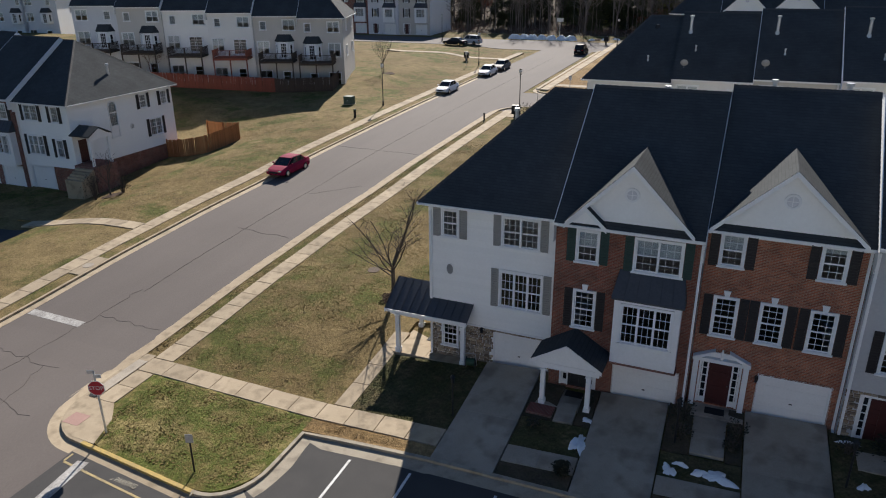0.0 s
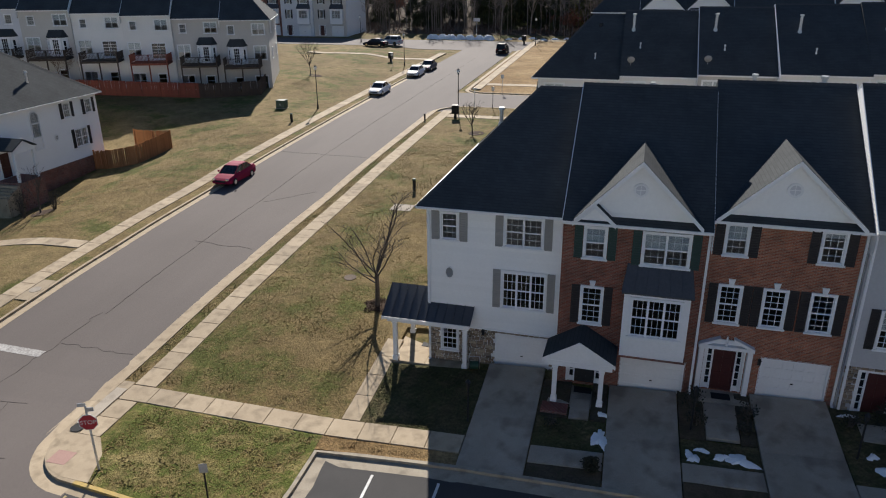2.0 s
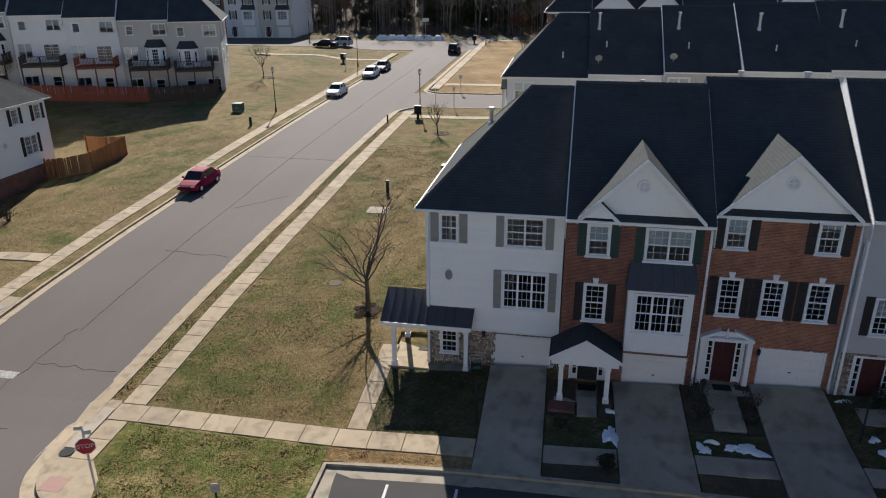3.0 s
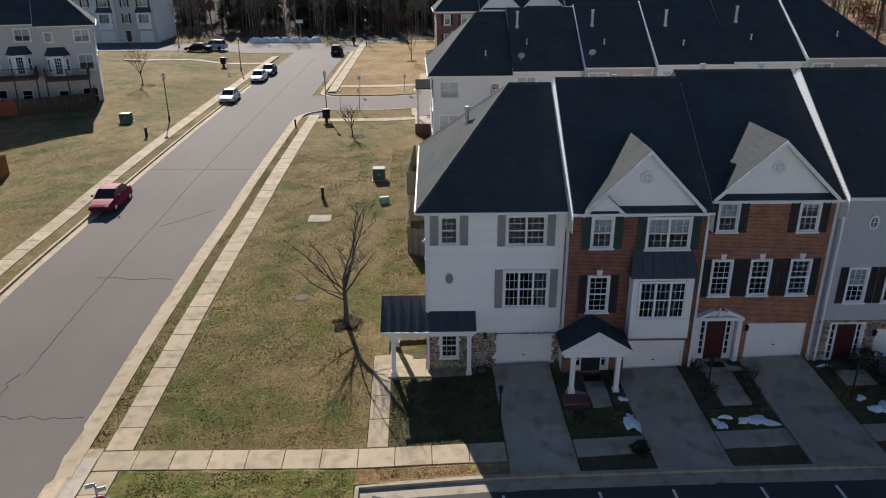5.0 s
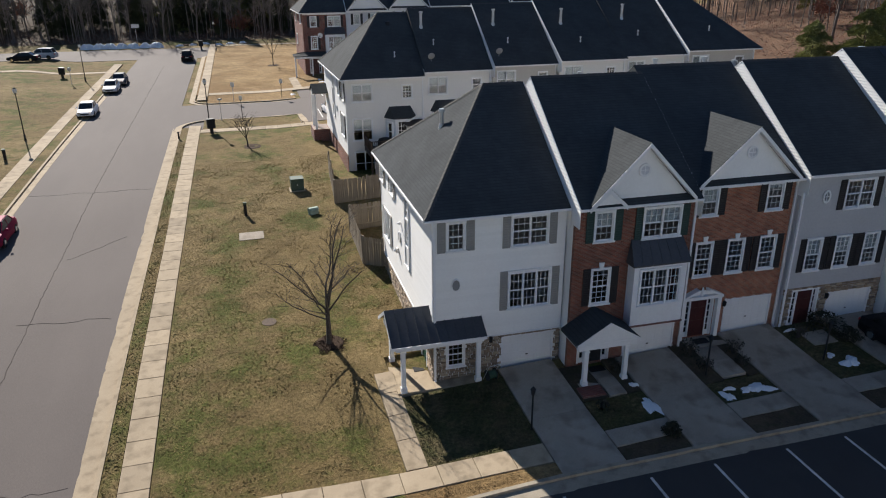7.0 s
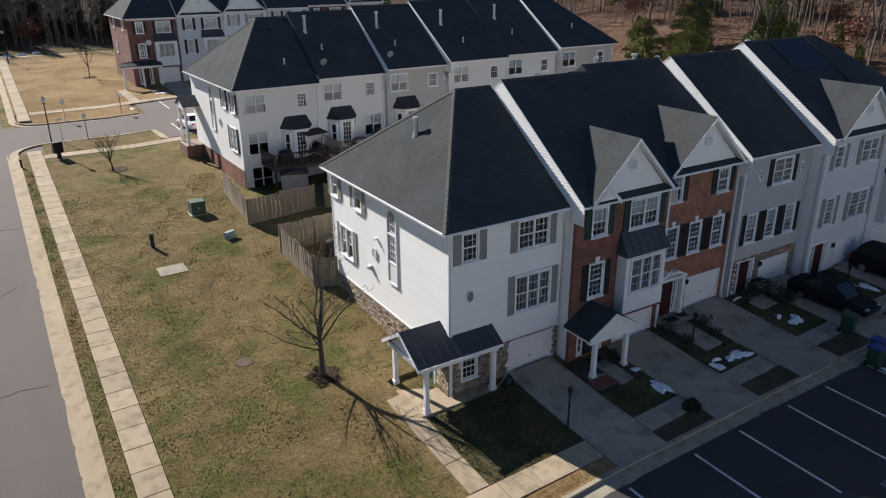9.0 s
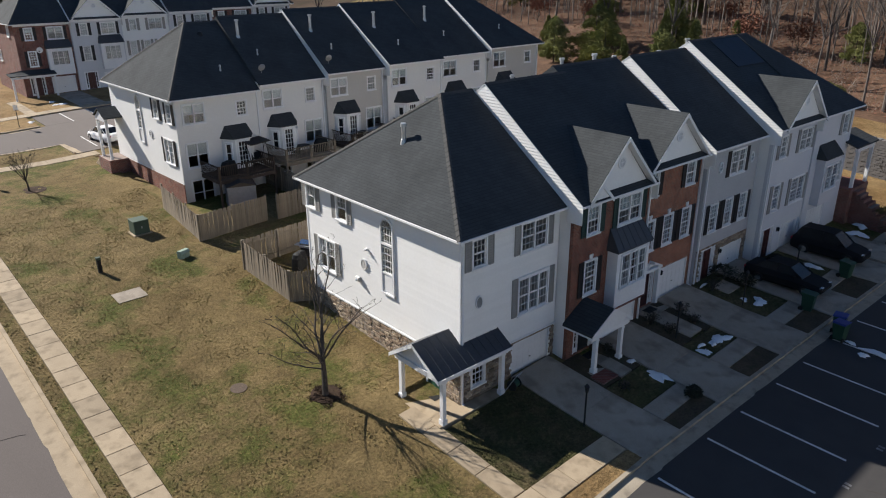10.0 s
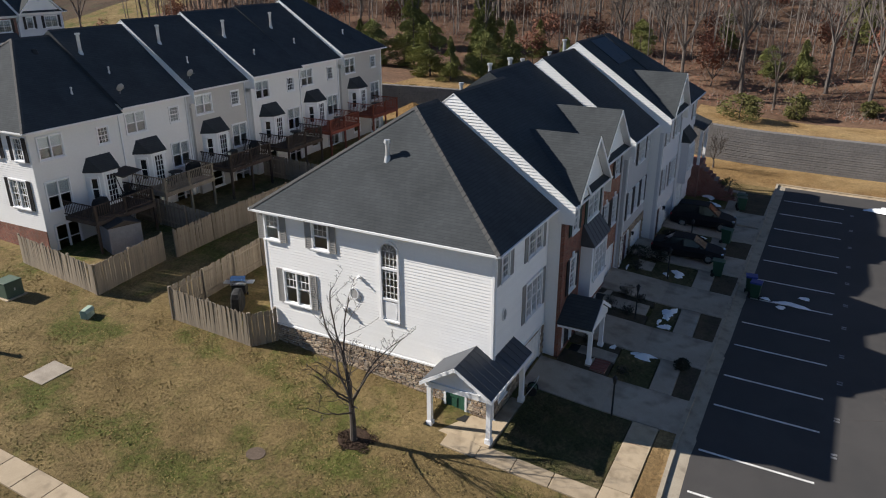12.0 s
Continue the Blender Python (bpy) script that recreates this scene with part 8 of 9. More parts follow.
def yard_lamp(x, y, h=2.1):
    t = thing("yard_lamp", on(x, y, 0.1), "slim black yard lamp post beside a driveway", "yard lamp", "yard lamps")
    bm = bmesh.new()
    tube(bm, (0, 0, -0.2), (0, 0, h - 0.35), 0.045, 0.04, 8)
    part("pole", bm, BLACK, t)
    bm = bmesh.new()
    tube(bm, (0, 0, h - 0.35), (0, 0, h - 0.08), 0.07, 0.11, 6)
    tube(bm, (0, 0, h - 0.08), (0, 0, h + 0.06), 0.13, 0.02, 6)
    part("lantern", bm, BLACK, t)


for x, y in ((-9.85, 24.9), (-0.55, 26.0), (5.6, 25.4), (11.6, 25.0)):
    yard_lamp(x, y)


def text_mesh(body, size, depth=0.004):
    cu = bpy.data.curves.new("letters", "FONT")
    cu.body, cu.size, cu.extrude, cu.align_x, cu.align_y = body, size, depth, "CENTER", "CENTER"
    ob = bpy.data.objects.new("letters", cu)
    scene.collection.objects.link(ob)
    me = bpy.data.meshes.new_from_object(ob.evaluated_get(bpy.context.evaluated_depsgraph_get()))
    bpy.data.objects.remove(ob)
    me.name = "letters"
    return me


def stop_sign(x, y, rz, h=2.35, letters=True):
    t = thing("stop_sign", on(x, y, 0.1, rz), "red octagonal stop sign on a white post", "stop sign")
    bm = bmesh.new()
    box(bm, -0.035, -0.03, -0.4, 0.035, 0.03, h + 0.75)
    part("post", bm, METAL, t, "pale metal post")
    for nm, r, y0, mt in (("border", 0.38, -0.05, PAINT_LINE), ("plate", 0.35, -0.056, SIGN_RED)):
        bm = bmesh.new()
        prism(bm, [(r * math.cos(radians(22.5 + 45 * i)), y0, h + r * math.sin(radians(22.5 + 45 * i))) for i in range(8)], (0, 0.012, 0))
        part(nm, bm, mt, t)
    me = text_mesh("STOP", 0.26)
    me.materials.append(PAINT_LINE)
    again("letters", me, t, pose(0, -0.06, h, 90, 0, 0))
    bm = bmesh.new()
    box(bm, -0.02, -0.05, h + 0.5, 0.3, -0.035, h + 0.68)
    box(bm, -0.3, 0.0, h + 0.7, 0.02, 0.015, h + 0.86)
    part("name_plate", bm, METAL, t)
    return t


stop_sign(-23.93, 18.81, 22)
me = text_mesh("NO PARKING", 0.36, 0.003)
me.materials.append(PAINT_FADED)
word = tagged(new("lane_word", me), "faded words NO PARKING painted on the asphalt", "road marking", kind="structure")
word.matrix_world = pose(-21.0, 16.7, G(-21.0, 16.7) + 0.04, 0.3, -1.2, -4.2) @ Matrix.Diagonal((0.78, 1.0, 1.0, 1.0))


def small_sign(x, y, rz, h=1.9, plate=(0.3, 0.45), mat=None, post=None, label="small sign on a dark post", name="sign_post"):
    t = thing(name, on(x, y, 0.08, rz), label, "sign")
    bm = bmesh.new()
    box(bm, -0.03, -0.025, -0.3, 0.03, 0.025, h)
    part("post", bm, post or BLACK, t)
    bm = bmesh.new()
    box(bm, -plate[0] / 2, -0.04, h - plate[1], plate[0] / 2, -0.026, h, bevel=0.004)
    part("plate", bm, mat or METAL, t)


small_sign(-18.5, 18.15, 20, 1.9, (0.32, 0.4), label="small sign plate on a dark leaning post")
small_sign(-20.4, 92.9, 0, 2.3, (0.4, 0.5), METAL, METAL, "street sign on a metal post")
small_sign(-19.7, 82.6, 0, 2.6, (0.35, 0.45), METAL, BLACK, "street sign on a dark post")
small_sign(-21.9, 82.7, 0, 2.4, (0.5, 0.18), METAL, METAL, "street name sign on a metal post")
small_sign(-14.6, 93.4, 0, 2.3, (0.4, 0.5), METAL, BLACK, "street sign on a dark post")
small_sign(-41.3, 110.5, 0, 2.3, (0.4, 0.5), METAL, METAL, "street sign on a metal post")
small_sign(-37.0, 155.4, 0, 3.6, (1.4, 0.7), PAINT_LINE, METAL, "white board sign on a post at the woods")


def cluster_mailbox(x, y, rz):
    t = thing("cluster_mailbox", on(x, y, 0.1, rz), "black cluster mailbox on a pedestal", "mailbox", "cluster mailboxes")
    bm = bmesh.new()
    box(bm, -0.15, -0.15, -0.2, 0.15, 0.15, 0.55)
    part("pedestal", bm, BLACK, t)
    bm = bmesh.new()
    box(bm, -0.4, -0.24, 0.55, 0.4, 0.24, 1.5, bevel=0.02)
    part("cabinet", bm, BLACK, t)
    for i in range(3):
        for k in range(4):
            bm = bmesh.new()
            box(bm, -0.36 + 0.25 * i, -0.26, 0.62 + 0.21 * k, -0.14 + 0.25 * i, -0.241, 0.8 + 0.21 * k)
            part("mail_door", bm, RUBBER, t)


cluster_mailbox(-22.9, 77.0, 10)
cluster_mailbox(-43.4, 116.2, 0)
cluster_mailbox(-25.0, 143.5, 0)


def utility_box(x, y, w, d, h, rz, mat, label):
    t = thing("utility_box", on(x, y, 0.1, rz), label, "utility box", "utility boxes")
    bm = bmesh.new()
    box(bm, -w / 2 - 0.12, -d / 2 - 0.12, -0.3, w / 2 + 0.12, d / 2 + 0.12, 0.06, bevel=0.015)
    part("pad", bm, CONCRETE, t, "concrete pad")
    bm = bmesh.new()
    box(bm, -w / 2, -d / 2, 0.06, w / 2, d / 2, h - 0.08, bevel=0.02)
    part("cabinet", bm, mat, t)
    bm = bmesh.new()
    box(bm, -w / 2 - 0.02, -d / 2 - 0.03, h - 0.08, w / 2 + 0.02, d / 2 + 0.02, h, bevel=0.025)
    part("lid", bm, mat, t)
    bm = bmesh.new()
    box(bm, -0.03, -d / 2 - 0.03, h * 0.45, 0.03, -d / 2 + 0.01, h * 0.6)
    part("latch", bm, METAL, t)


utility_box(-16.35, 57.2, 1.0, 1.0, 1.0, 0, UTIL_GREEN, "green transformer box on a concrete pad")
utility_box(-44.8, 78.4, 1.1, 1.0, 1.0, 0, UTIL_GREEN, "green transformer box on a concrete pad")


def pedestal(x, y, h, w, lid, label):
    t = thing("utility_pedestal", on(x, y, 0.1), label, "utility pedestal", "utility pedestals")
    bm = bmesh.new()
    box(bm, -w / 2, -w / 2, -0.2, w / 2, w / 2, h * 0.85, bevel=0.01)
    part("body", bm, BLACK, t)
    bm = bmesh.new()
    box(bm, -w / 2 - 0.02, -w / 2 - 0.02, h * 0.85, w / 2 + 0.02, w / 2 + 0.02, h, bevel=0.02)
    part("cap", bm, lid, t)


pedestal(-20.5, 52.7, 1.0, 0.22, UTIL_GREEN, "dark utility pedestal with a green cap")
pedestal(-40.45, 71.9, 1.0, 0.22, UTIL_GREEN, "dark utility pedestal with a green cap")
pedestal(-26.0, 75.4, 0.75, 0.16, RUBBER, "short dark marker post in the verge")
t = thing("cable_pedestal", on(-15.75, 51.75, 0.1, 20), "small pale green cable pedestal on the lawn", "utility pedestal")
bm = bmesh.new()
box(bm, -0.34, -0.22, -0.1, 0.34, 0.22, 0.36, bevel=0.04)
part("body", bm, UTIL_PALE := surface("pale_green", (0.26, 0.34, 0.27), (0.34, 0.43, 0.35), 0.6, 1.0, 10.0, 0.1), t)
bm = bmesh.new()
prism(bm, [(-0.36, -0.23, 0.36), (-0.36, 0.23, 0.36), (-0.36, 0.13, 0.5), (-0.36, -0.13, 0.5)], (0.72, 0, 0))
part("lid", bm, UTIL_PALE, t)
RUST = surface("rusty_iron", (0.07, 0.05, 0.037), (0.15, 0.11, 0.08), 0.9, 2.0, 15.0, 0.5)
flat("cover_slab", [(-21.4, 48.1), (-19.7, 48.1), (-19.7, 49.4), (-21.4, 49.4)], 0.16, CONCRETE_OLD, "flat concrete vault cover in the lawn", "cover")
flat("manhole", [(-20.04 + 0.4 * math.cos(k * 0.5236), 36.8 + 0.4 * math.sin(k * 0.5236)) for k in range(12)], 0.16, RUST, "round rusty iron manhole cover in the lawn", "cover")
flat("drain_cover", [(-38.45 + 0.35 * math.cos(k * 0.5236), 31.4 + 0.35 * math.sin(k * 0.5236)) for k in range(12)], 0.19, CONCRETE_OLD, "round drain cover by the kerb", "cover")
flat("drain_slab", [(-38.88, 30.2), (-37.97, 30.2), (-37.97, 32.6), (-38.88, 32.6)], 0.175, CONCRETE, "concrete storm drain top", "cover")
flat("drain_slab", [(-27.02, 21.2), (-26.43, 21.2), (-26.43, 24.0), (-27.02, 24.0)], 0.185, CONCRETE_OLD, "grey concrete storm drain top", "cover")
flat("drain_cover", [(-26.7 + 0.3 * math.cos(k * 0.5236), 20.9 + 0.3 * math.sin(k * 0.5236)) for k in range(12)], 0.2, RUBBER, "round iron drain cover at the corner", "cover")


def snow(name, x, y, rx, ry, h, seed, up=0.14):
    """A ragged melting patch of snow, thick in the middle."""
    rnd = random.Random(seed)
    n = 44
    ph = [rnd.uniform(0, 6.28) for _ in range(4)]
    verts, faces = [(x, y, G(x, y) + up + h)], []
    for k, (s, hh) in enumerate(((0.35, 0.9), (0.7, 0.6), (1.0, 0.0))):
        for i in range(n):
            a = 6.2832 * i / n
            r = s * (0.68 + 0.2 * math.sin(2 * a + ph[0]) + 0.18 * math.sin(3 * a + ph[1]) + 0.07 * math.sin(7 * a + ph[2]) + 0.05 * math.sin(11 * a + ph[3]))
            px, py = x + rx * r * math.cos(a), y + ry * r * math.sin(a)
            verts.append((px, py, G(px, py) + up + h * hh * rnd.uniform(0.5, 1.3) - (0.03 if s == 1.0 else 0)))
    faces += [(0, 1 + i, 1 + (i + 1) % n) for i in range(n)]
    for k in range(2):
        o = 1 + k * n
        faces += [(o + i, o + n + i, o + n + (i + 1) % n, o + (i + 1) % n) for i in range(n)]
    return tagged(mesh_from(name, verts, faces, SNOW, smooth=True), "small melting patch of old snow", "snow")


for i, (x, y, a, b) in enumerate(((-4.2, 24.75, 0.42, 1.0), (1.25, 24.4, 0.8, 0.55), (0.55, 24.5, 0.5, 0.25), (-0.6, 24.3, 0.35, 0.5), (-0.2, 24.75, 0.4, 0.15), (-4.2, 26.3, 0.3, 0.25), (6.2, 25.6, 0.3, 0.3), (6.75, 24.9, 0.7, 0.6), (14.0, 24.9, 0.5, 0.7), (22.1, 25.0, 0.9, 0.8), (5.75, 18.2, 0.36, 1.15), (5.05, 18.75, 0.22, 0.42), (5.85, 19.6, 0.12, 0.4), (6.95, 17.5, 0.18, 0.5), (23.9, 25.4, 0.9, 0.6), (27.5, 12.2, 1.3, 1.8), (-8.2, 101.3, 0.9, 0.6), (-8.6, 103.4, 0.5, 0.5), (-13.2, 94.6, 0.5, 0.5), (5.8, 28.0, 0.5, 0.1))):
    snow("snow_patch", x, y, a, b, 0.1, 60 + i)
for i in range(7):
    snow("snow_bank", -45 + 2.0 * i, 148.8 + 0.2 * (i % 2), 1.6, 0.9, 0.9, 90 + i, 0.0)
for i in range(6):
    snow("snow_bank", -29 + 2.3 * i, 150 + (i % 3), 1.0, 0.5, 0.3, 110 + i, 0.0)


def wheelie_bin(x, y, rz, mat, label, up=0.16, lid=None):
    t = thing("wheelie_bin", on(x, y, up, rz), label, "wheelie bin", "wheelie bins")
    bm = bmesh.new()
    a = [(-0.24, -0.28), (0.24, -0.28), (0.24, 0.24), (-0.24, 0.24)]
    lo = [bm.verts.new((p[0], p[1], 0.05)) for p in a]
    hi = [bm.verts.new((p[0] * 1.25, p[1] * 1.3, 1.0)) for p in a]
    bm.faces.new(lo[::-1])
    bm.faces.new(hi)
    for i in range(4):
        bm.faces.new((lo[i], lo[(i + 1) % 4], hi[(i + 1) % 4], hi[i]))
    part("body", bm, mat, t)
    bm = bmesh.new()
    prism(bm, [(-0.33, -0.42, 1.0), (-0.33, 0.36, 1.0), (-0.33, 0.34, 1.1), (-0.33, -0.3, 1.07)], (0.66, 0, 0))
    part("lid", bm, lid or mat, t, "blue lid" if lid else "")
    for s in (-1, 1):
        bm = bmesh.new()
        tube(bm, (s * 0.26, 0.27, 0.13), (s * 0.32, 0.27, 0.13), 0.13, 0.13, 10)
        part("wheel", bm, RUBBER, t)
    bm = bmesh.new()
    tube(bm, (-0.25, 0.42, 1.0), (0.25, 0.42, 1.0), 0.02, 0.02, 6)
    part("handle", bm, mat, t)


for x, y, r, m, c in ((7.8, 22.7, 5, BIN_GREEN, "dark green"), (13.9, 22.9, -8, BIN_GREEN, "dark green"), (21.9, 22.7, 10, BIN_GREEN, "dark green"), (22.7, 22.8, 0, BIN_GREEN, "dark green")):
    wheelie_bin(x, y, r, m, c + " plastic wheelie bin by the kerb")
for i, (x, y, w, hh) in enumerate(((-4.45, 22.75, 0.7, 0.7), (7.6, 27.6, 1.7, 1.0), (8.0, 26.5, 1.3, 0.8), (12.6, 26.6, 1.1, 0.7), (17.6, 26.0, 1.5, 1.0), (24.6, 24.0, 2.2, 1.8))):
    evergreen("shrub", on(x, y, 0.08), hh, w, 500 + i, "low ragged dark winter shrub in a front bed", False, 900, LEAF_DARK if i != 5 else LEAF_OLIVE, 0.07, "shrub")


def twig_shrub(x, y, w, h, seed):
    """A leafless shrub: many thin stems splaying from one root, forking once."""
    rnd = random.Random(seed)
    t = thing("bare_shrub", on(x, y, 0.1), "leafless brown shrub in a soil bed", "shrub", "bare shrubs")
    bm = bmesh.new()
    for k in range(34):
        a, r = rnd.uniform(0, 6.283), rnd.uniform(0.1, 1.0) * w / 2
        p, q = Vector((rnd.gauss(0, 0.05), rnd.gauss(0, 0.05), -0.1)), Vector((r * math.cos(a), r * math.sin(a), h * rnd.uniform(0.55, 1.0)))
        m = p.lerp(q, 0.5) + Vector((0, 0, 0.12 * h))
        tube(bm, p, m, 0.012, 0.008, 4, cap=False)
        tube(bm, m, q, 0.008, 0.004, 4, cap=False)
        for j in range(4):
            o = m.lerp(q, rnd.uniform(0.1, 0.9))
            tube(bm, o, o + Vector((rnd.uniform(-1, 1), rnd.uniform(-1, 1), rnd.uniform(-0.1, 1))) * 0.16, 0.005, 0.003, 3, cap=False)
    part("stem", bm, BARK, t)
    bm = bmesh.new()
    for k in range(110):
        a, r, z = rnd.uniform(0, 6.283), w / 2 * math.sqrt(rnd.random()), h * rnd.uniform(0.1, 0.9)
        c = Vector((r * math.cos(a), r * math.sin(a), z))
        u = Vector((rnd.uniform(-1, 1), rnd.uniform(-1, 1), rnd.uniform(-1, 1))).normalized() * 0.05
        v = u.orthogonal() * 0.6
        bm.faces.new([bm.verts.new(q) for q in (c - u, c + v, c + u, c - v)])
    k = part("foliage", bm, LEAF_DARK, t)
    k["kind"] = "stuff"


for i, (x, y, w, hh) in enumerate(((-0.4, 27.6, 1.0, 0.9), (-0.3, 26.5, 0.9, 0.6), (1.75, 27.1, 0.9, 0.8), (1.6, 26.2, 0.7, 0.5), (-6.3, 25.3, 0.6, 0.4), (5.8, 27.4, 0.9, 0.7), (-4.4, 27.6, 0.5, 0.5), (-50.2, 43.2, 2.2, 2.6), (-51.6, 44.4, 1.8, 2.2), (-48.6, 44.8, 1.6, 2.0))):
    twig_shrub(x, y, w, hh, 700 + i)
for x, y, r in ((5.95, 20.25, 84), (6.75, 20.6, 97)):
    wheelie_bin(x, y, r, BIN_GREEN, "dark green wheelie bin with blue lid in a stall", 0.033, BIN_BLUE)


# ---- vehicles ----
def loft(bm, rings):
    """Skin through rings of points."""
    vs = [[bm.verts.new(p) for p in ring] for ring in rings]
    n = len(rings[0])
    for a, b in zip(vs, vs[1:]):
        for i in range(n):
            bm.faces.new((a[i], a[(i + 1) % n], b[(i + 1) % n], b[i]))
    bm.faces.new(vs[0][::-1])
    bm.faces.new(vs[-1])


def car(x, y, rz, kind, paint, label, up=0.035, name="car"):
    """A parked car, nose along +y: lofted body, glasshouse, wheels, lights. kind: sedan or suv."""
    t = thing(name, on(x, y, up, rz), label, "car", "parked cars")
    suv = kind == "suv"
    L, W, H = (4.6, 1.86, 1.72) if suv else (4.7, 1.82, 1.44)
    belt = 1.05 if suv else 0.92
    hood = belt - 0.02
    trunk = belt + (0.02 if suv else 0.05)
    hl = L / 2

    def ring(yy, hw, z0, z1, k=0.86):
        return [(-hw, yy, z0 + 0.12), (-hw * 0.94, yy, z0), (hw * 0.94, yy, z0), (hw, yy, z0 + 0.12), (hw * 1.0, yy, z0 + (z1 - z0) * 0.62), (hw * k, yy, z1), (-hw * k, yy, z1), (-hw, yy, z0 + (z1 - z0) * 0.62)]
    w = W / 2
    bm = bmesh.new()
    loft(bm, [ring(-hl, w * 0.80, 0.36, trunk - 0.22), ring(-hl + 0.1, w * 0.9, 0.26, trunk - 0.04), ring(-hl + 0.55, w * 0.98, 0.2, trunk), ring(-0.9, w, 0.19, belt + 0.02), ring(0.0, w, 0.19, belt), ring(0.85, w, 0.19, hood), ring(1.5, w * 0.98, 0.2, hood - 0.08), ring(hl - 0.3, w * 0.92, 0.24, hood - 0.2), ring(hl - 0.06, w * 0.82, 0.3, hood - 0.3), ring(hl, w * 0.7, 0.38, hood - 0.36)])
    bmesh.ops.bevel(bm, geom=[e for e in bm.edges if len(e.link_faces) == 2 and e.calc_face_angle(0) > 0.5], offset=0.03, segments=1, affect="EDGES")
    body = part("body", bm, paint, t)
    ys = (-hl + (0.25 if suv else 0.55), -hl + (0.55 if suv else 1.3), 0.35, 1.15)
    cab = [(ys[0], w * 0.8, belt - 0.02), (ys[1], w * 0.72, H - 0.03), (-0.25, w * 0.73, H), (ys[2], w * 0.71, H - 0.05), (ys[3], w * 0.8, belt - 0.04)]
    bm = bmesh.new()
    loft(bm, [[(-q[1] - (0.0 if i in (0, 4) else 0.12), q[0], belt - 0.05), (q[1] + (0.0 if i in (0, 4) else 0.12), q[0], belt - 0.05), (q[1], q[0], q[2] - 0.03), (-q[1], q[0], q[2] - 0.03)] for i, q in enumerate(cab)])
    part("glasshouse", bm, CAR_GLASS, t, "dark tinted glass")
    bm = bmesh.new()
    loft(bm, [[(-q[1] * 0.97, q[0], q[2] - 0.05), (q[1] * 0.97, q[0], q[2] - 0.05), (q[1] * 0.9, q[0], q[2] + 0.012), (-q[1] * 0.9, q[0], q[2] + 0.012)] for q in cab[1:4]])
    part("roof", bm, paint, t)
    for s in (-1, 1):                                   # pillars
        for a, b in (((s * (cab[0][1] + 0.01), cab[0][0], cab[0][2]), (s * (cab[1][1] + 0.005), cab[1][0], cab[1][2] - 0.02)), ((s * (cab[4][1] + 0.01), cab[4][0], cab[4][2]), (s * (cab[3][1] + 0.005), cab[3][0], cab[3][2] - 0.02)), ((s * w * 0.83, -0.35, belt), (s * w * 0.735, -0.3, H - 0.04))):
            bm = bmesh.new()
            tube(bm, a, b, 0.034, 0.03, 5)
            part("pillar", bm, paint, t)
        bm = bmesh.new()
        box(bm, min(s * w, s * (w + 0.16)), 0.72, belt - 0.02, max(s * w, s * (w + 0.16)), 0.84, belt + 0.13, bevel=0.02)
        part("mirror", bm, paint, t)
        bm = bmesh.new()
        box(bm, min(s * w * 0.5, s * w * 0.8), hl - 0.2, hood - 0.34, max(s * w * 0.5, s * w * 0.8), hl - 0.03, hood - 0.22, bevel=0.015)
        part("headlight", bm, CHROME, t)
        bm = bmesh.new()
        box(bm, min(s * w * 0.5, s * w * 0.86), -hl - 0.0, trunk - 0.32, max(s * w * 0.5, s * w * 0.86), -hl + 0.14, trunk - 0.16, bevel=0.015)
        part("tail_light", bm, SIGN_RED, t)
        for yy in (-L * 0.29, L * 0.305):
            bm = bmesh.new()
            r = 0.35 if suv else 0.32
            tube(bm, (s * (w - 0.2), yy, r - 0.02), (s * (w + 0.012), yy, r - 0.02), r, r, 18)
            tyre = part("tyre", bm, RUBBER, t)
            bm = bmesh.new()
            tube(bm, (s * (w - 0.02), yy, r - 0.02), (s * (w + 0.022), yy, r - 0.02), r * 0.66, r * 0.6, 10)
            part("rim", bm, CHROME, tyre)
    bm = bmesh.new()
    box(bm, -0.25, -hl - 0.012, trunk - 0.42, 0.25, -hl + 0.03, trunk - 0.3)
    part("number_plate", bm, PAINT_LINE, t)
    bm = bmesh.new()
    box(bm, -w * 0.5, hl - 0.03, 0.42, w * 0.5, hl + 0.012, 0.56, bevel=0.01)
    part("grille", bm, RUBBER, t)
    return t


car(-36.55, 52.4, 180, "sedan", CARPAINT["crimson"], "crimson sedan parked at the kerb")
car(-36.25, 89.8, 180, "sedan", CARPAINT["white"], "white sedan parked at the kerb")
car(-35.5, 104.2, 180, "sedan", CARPAINT["white"], "white car parked at the kerb")
car(-35.1, 109.8, 180, "sedan", CARPAINT["grey"], "dark grey car parked at the kerb")
car(-26.95, 130.3, 0, "suv", CARPAINT["black"], "black boxy off-road car parked at the kerb")
car(-51.5, 131.5, 80, "sedan", CARPAINT["black"], "black sedan parked across the end of the street")
car(-49.5, 134.6, 80, "suv", CARPAINT["silver"], "silver car parked across the end of the street")
car(10.1, 24.9, 180, "sedan", CARPAINT["black"], "black car parked on a driveway", 0.16)
car(16.6, 24.9, 180, "suv", CARPAINT["black"], "black car parked on a driveway", 0.16)
car(-9.9, 81.9, 5, "sedan", CARPAINT["white"], "white car parked on the side street")

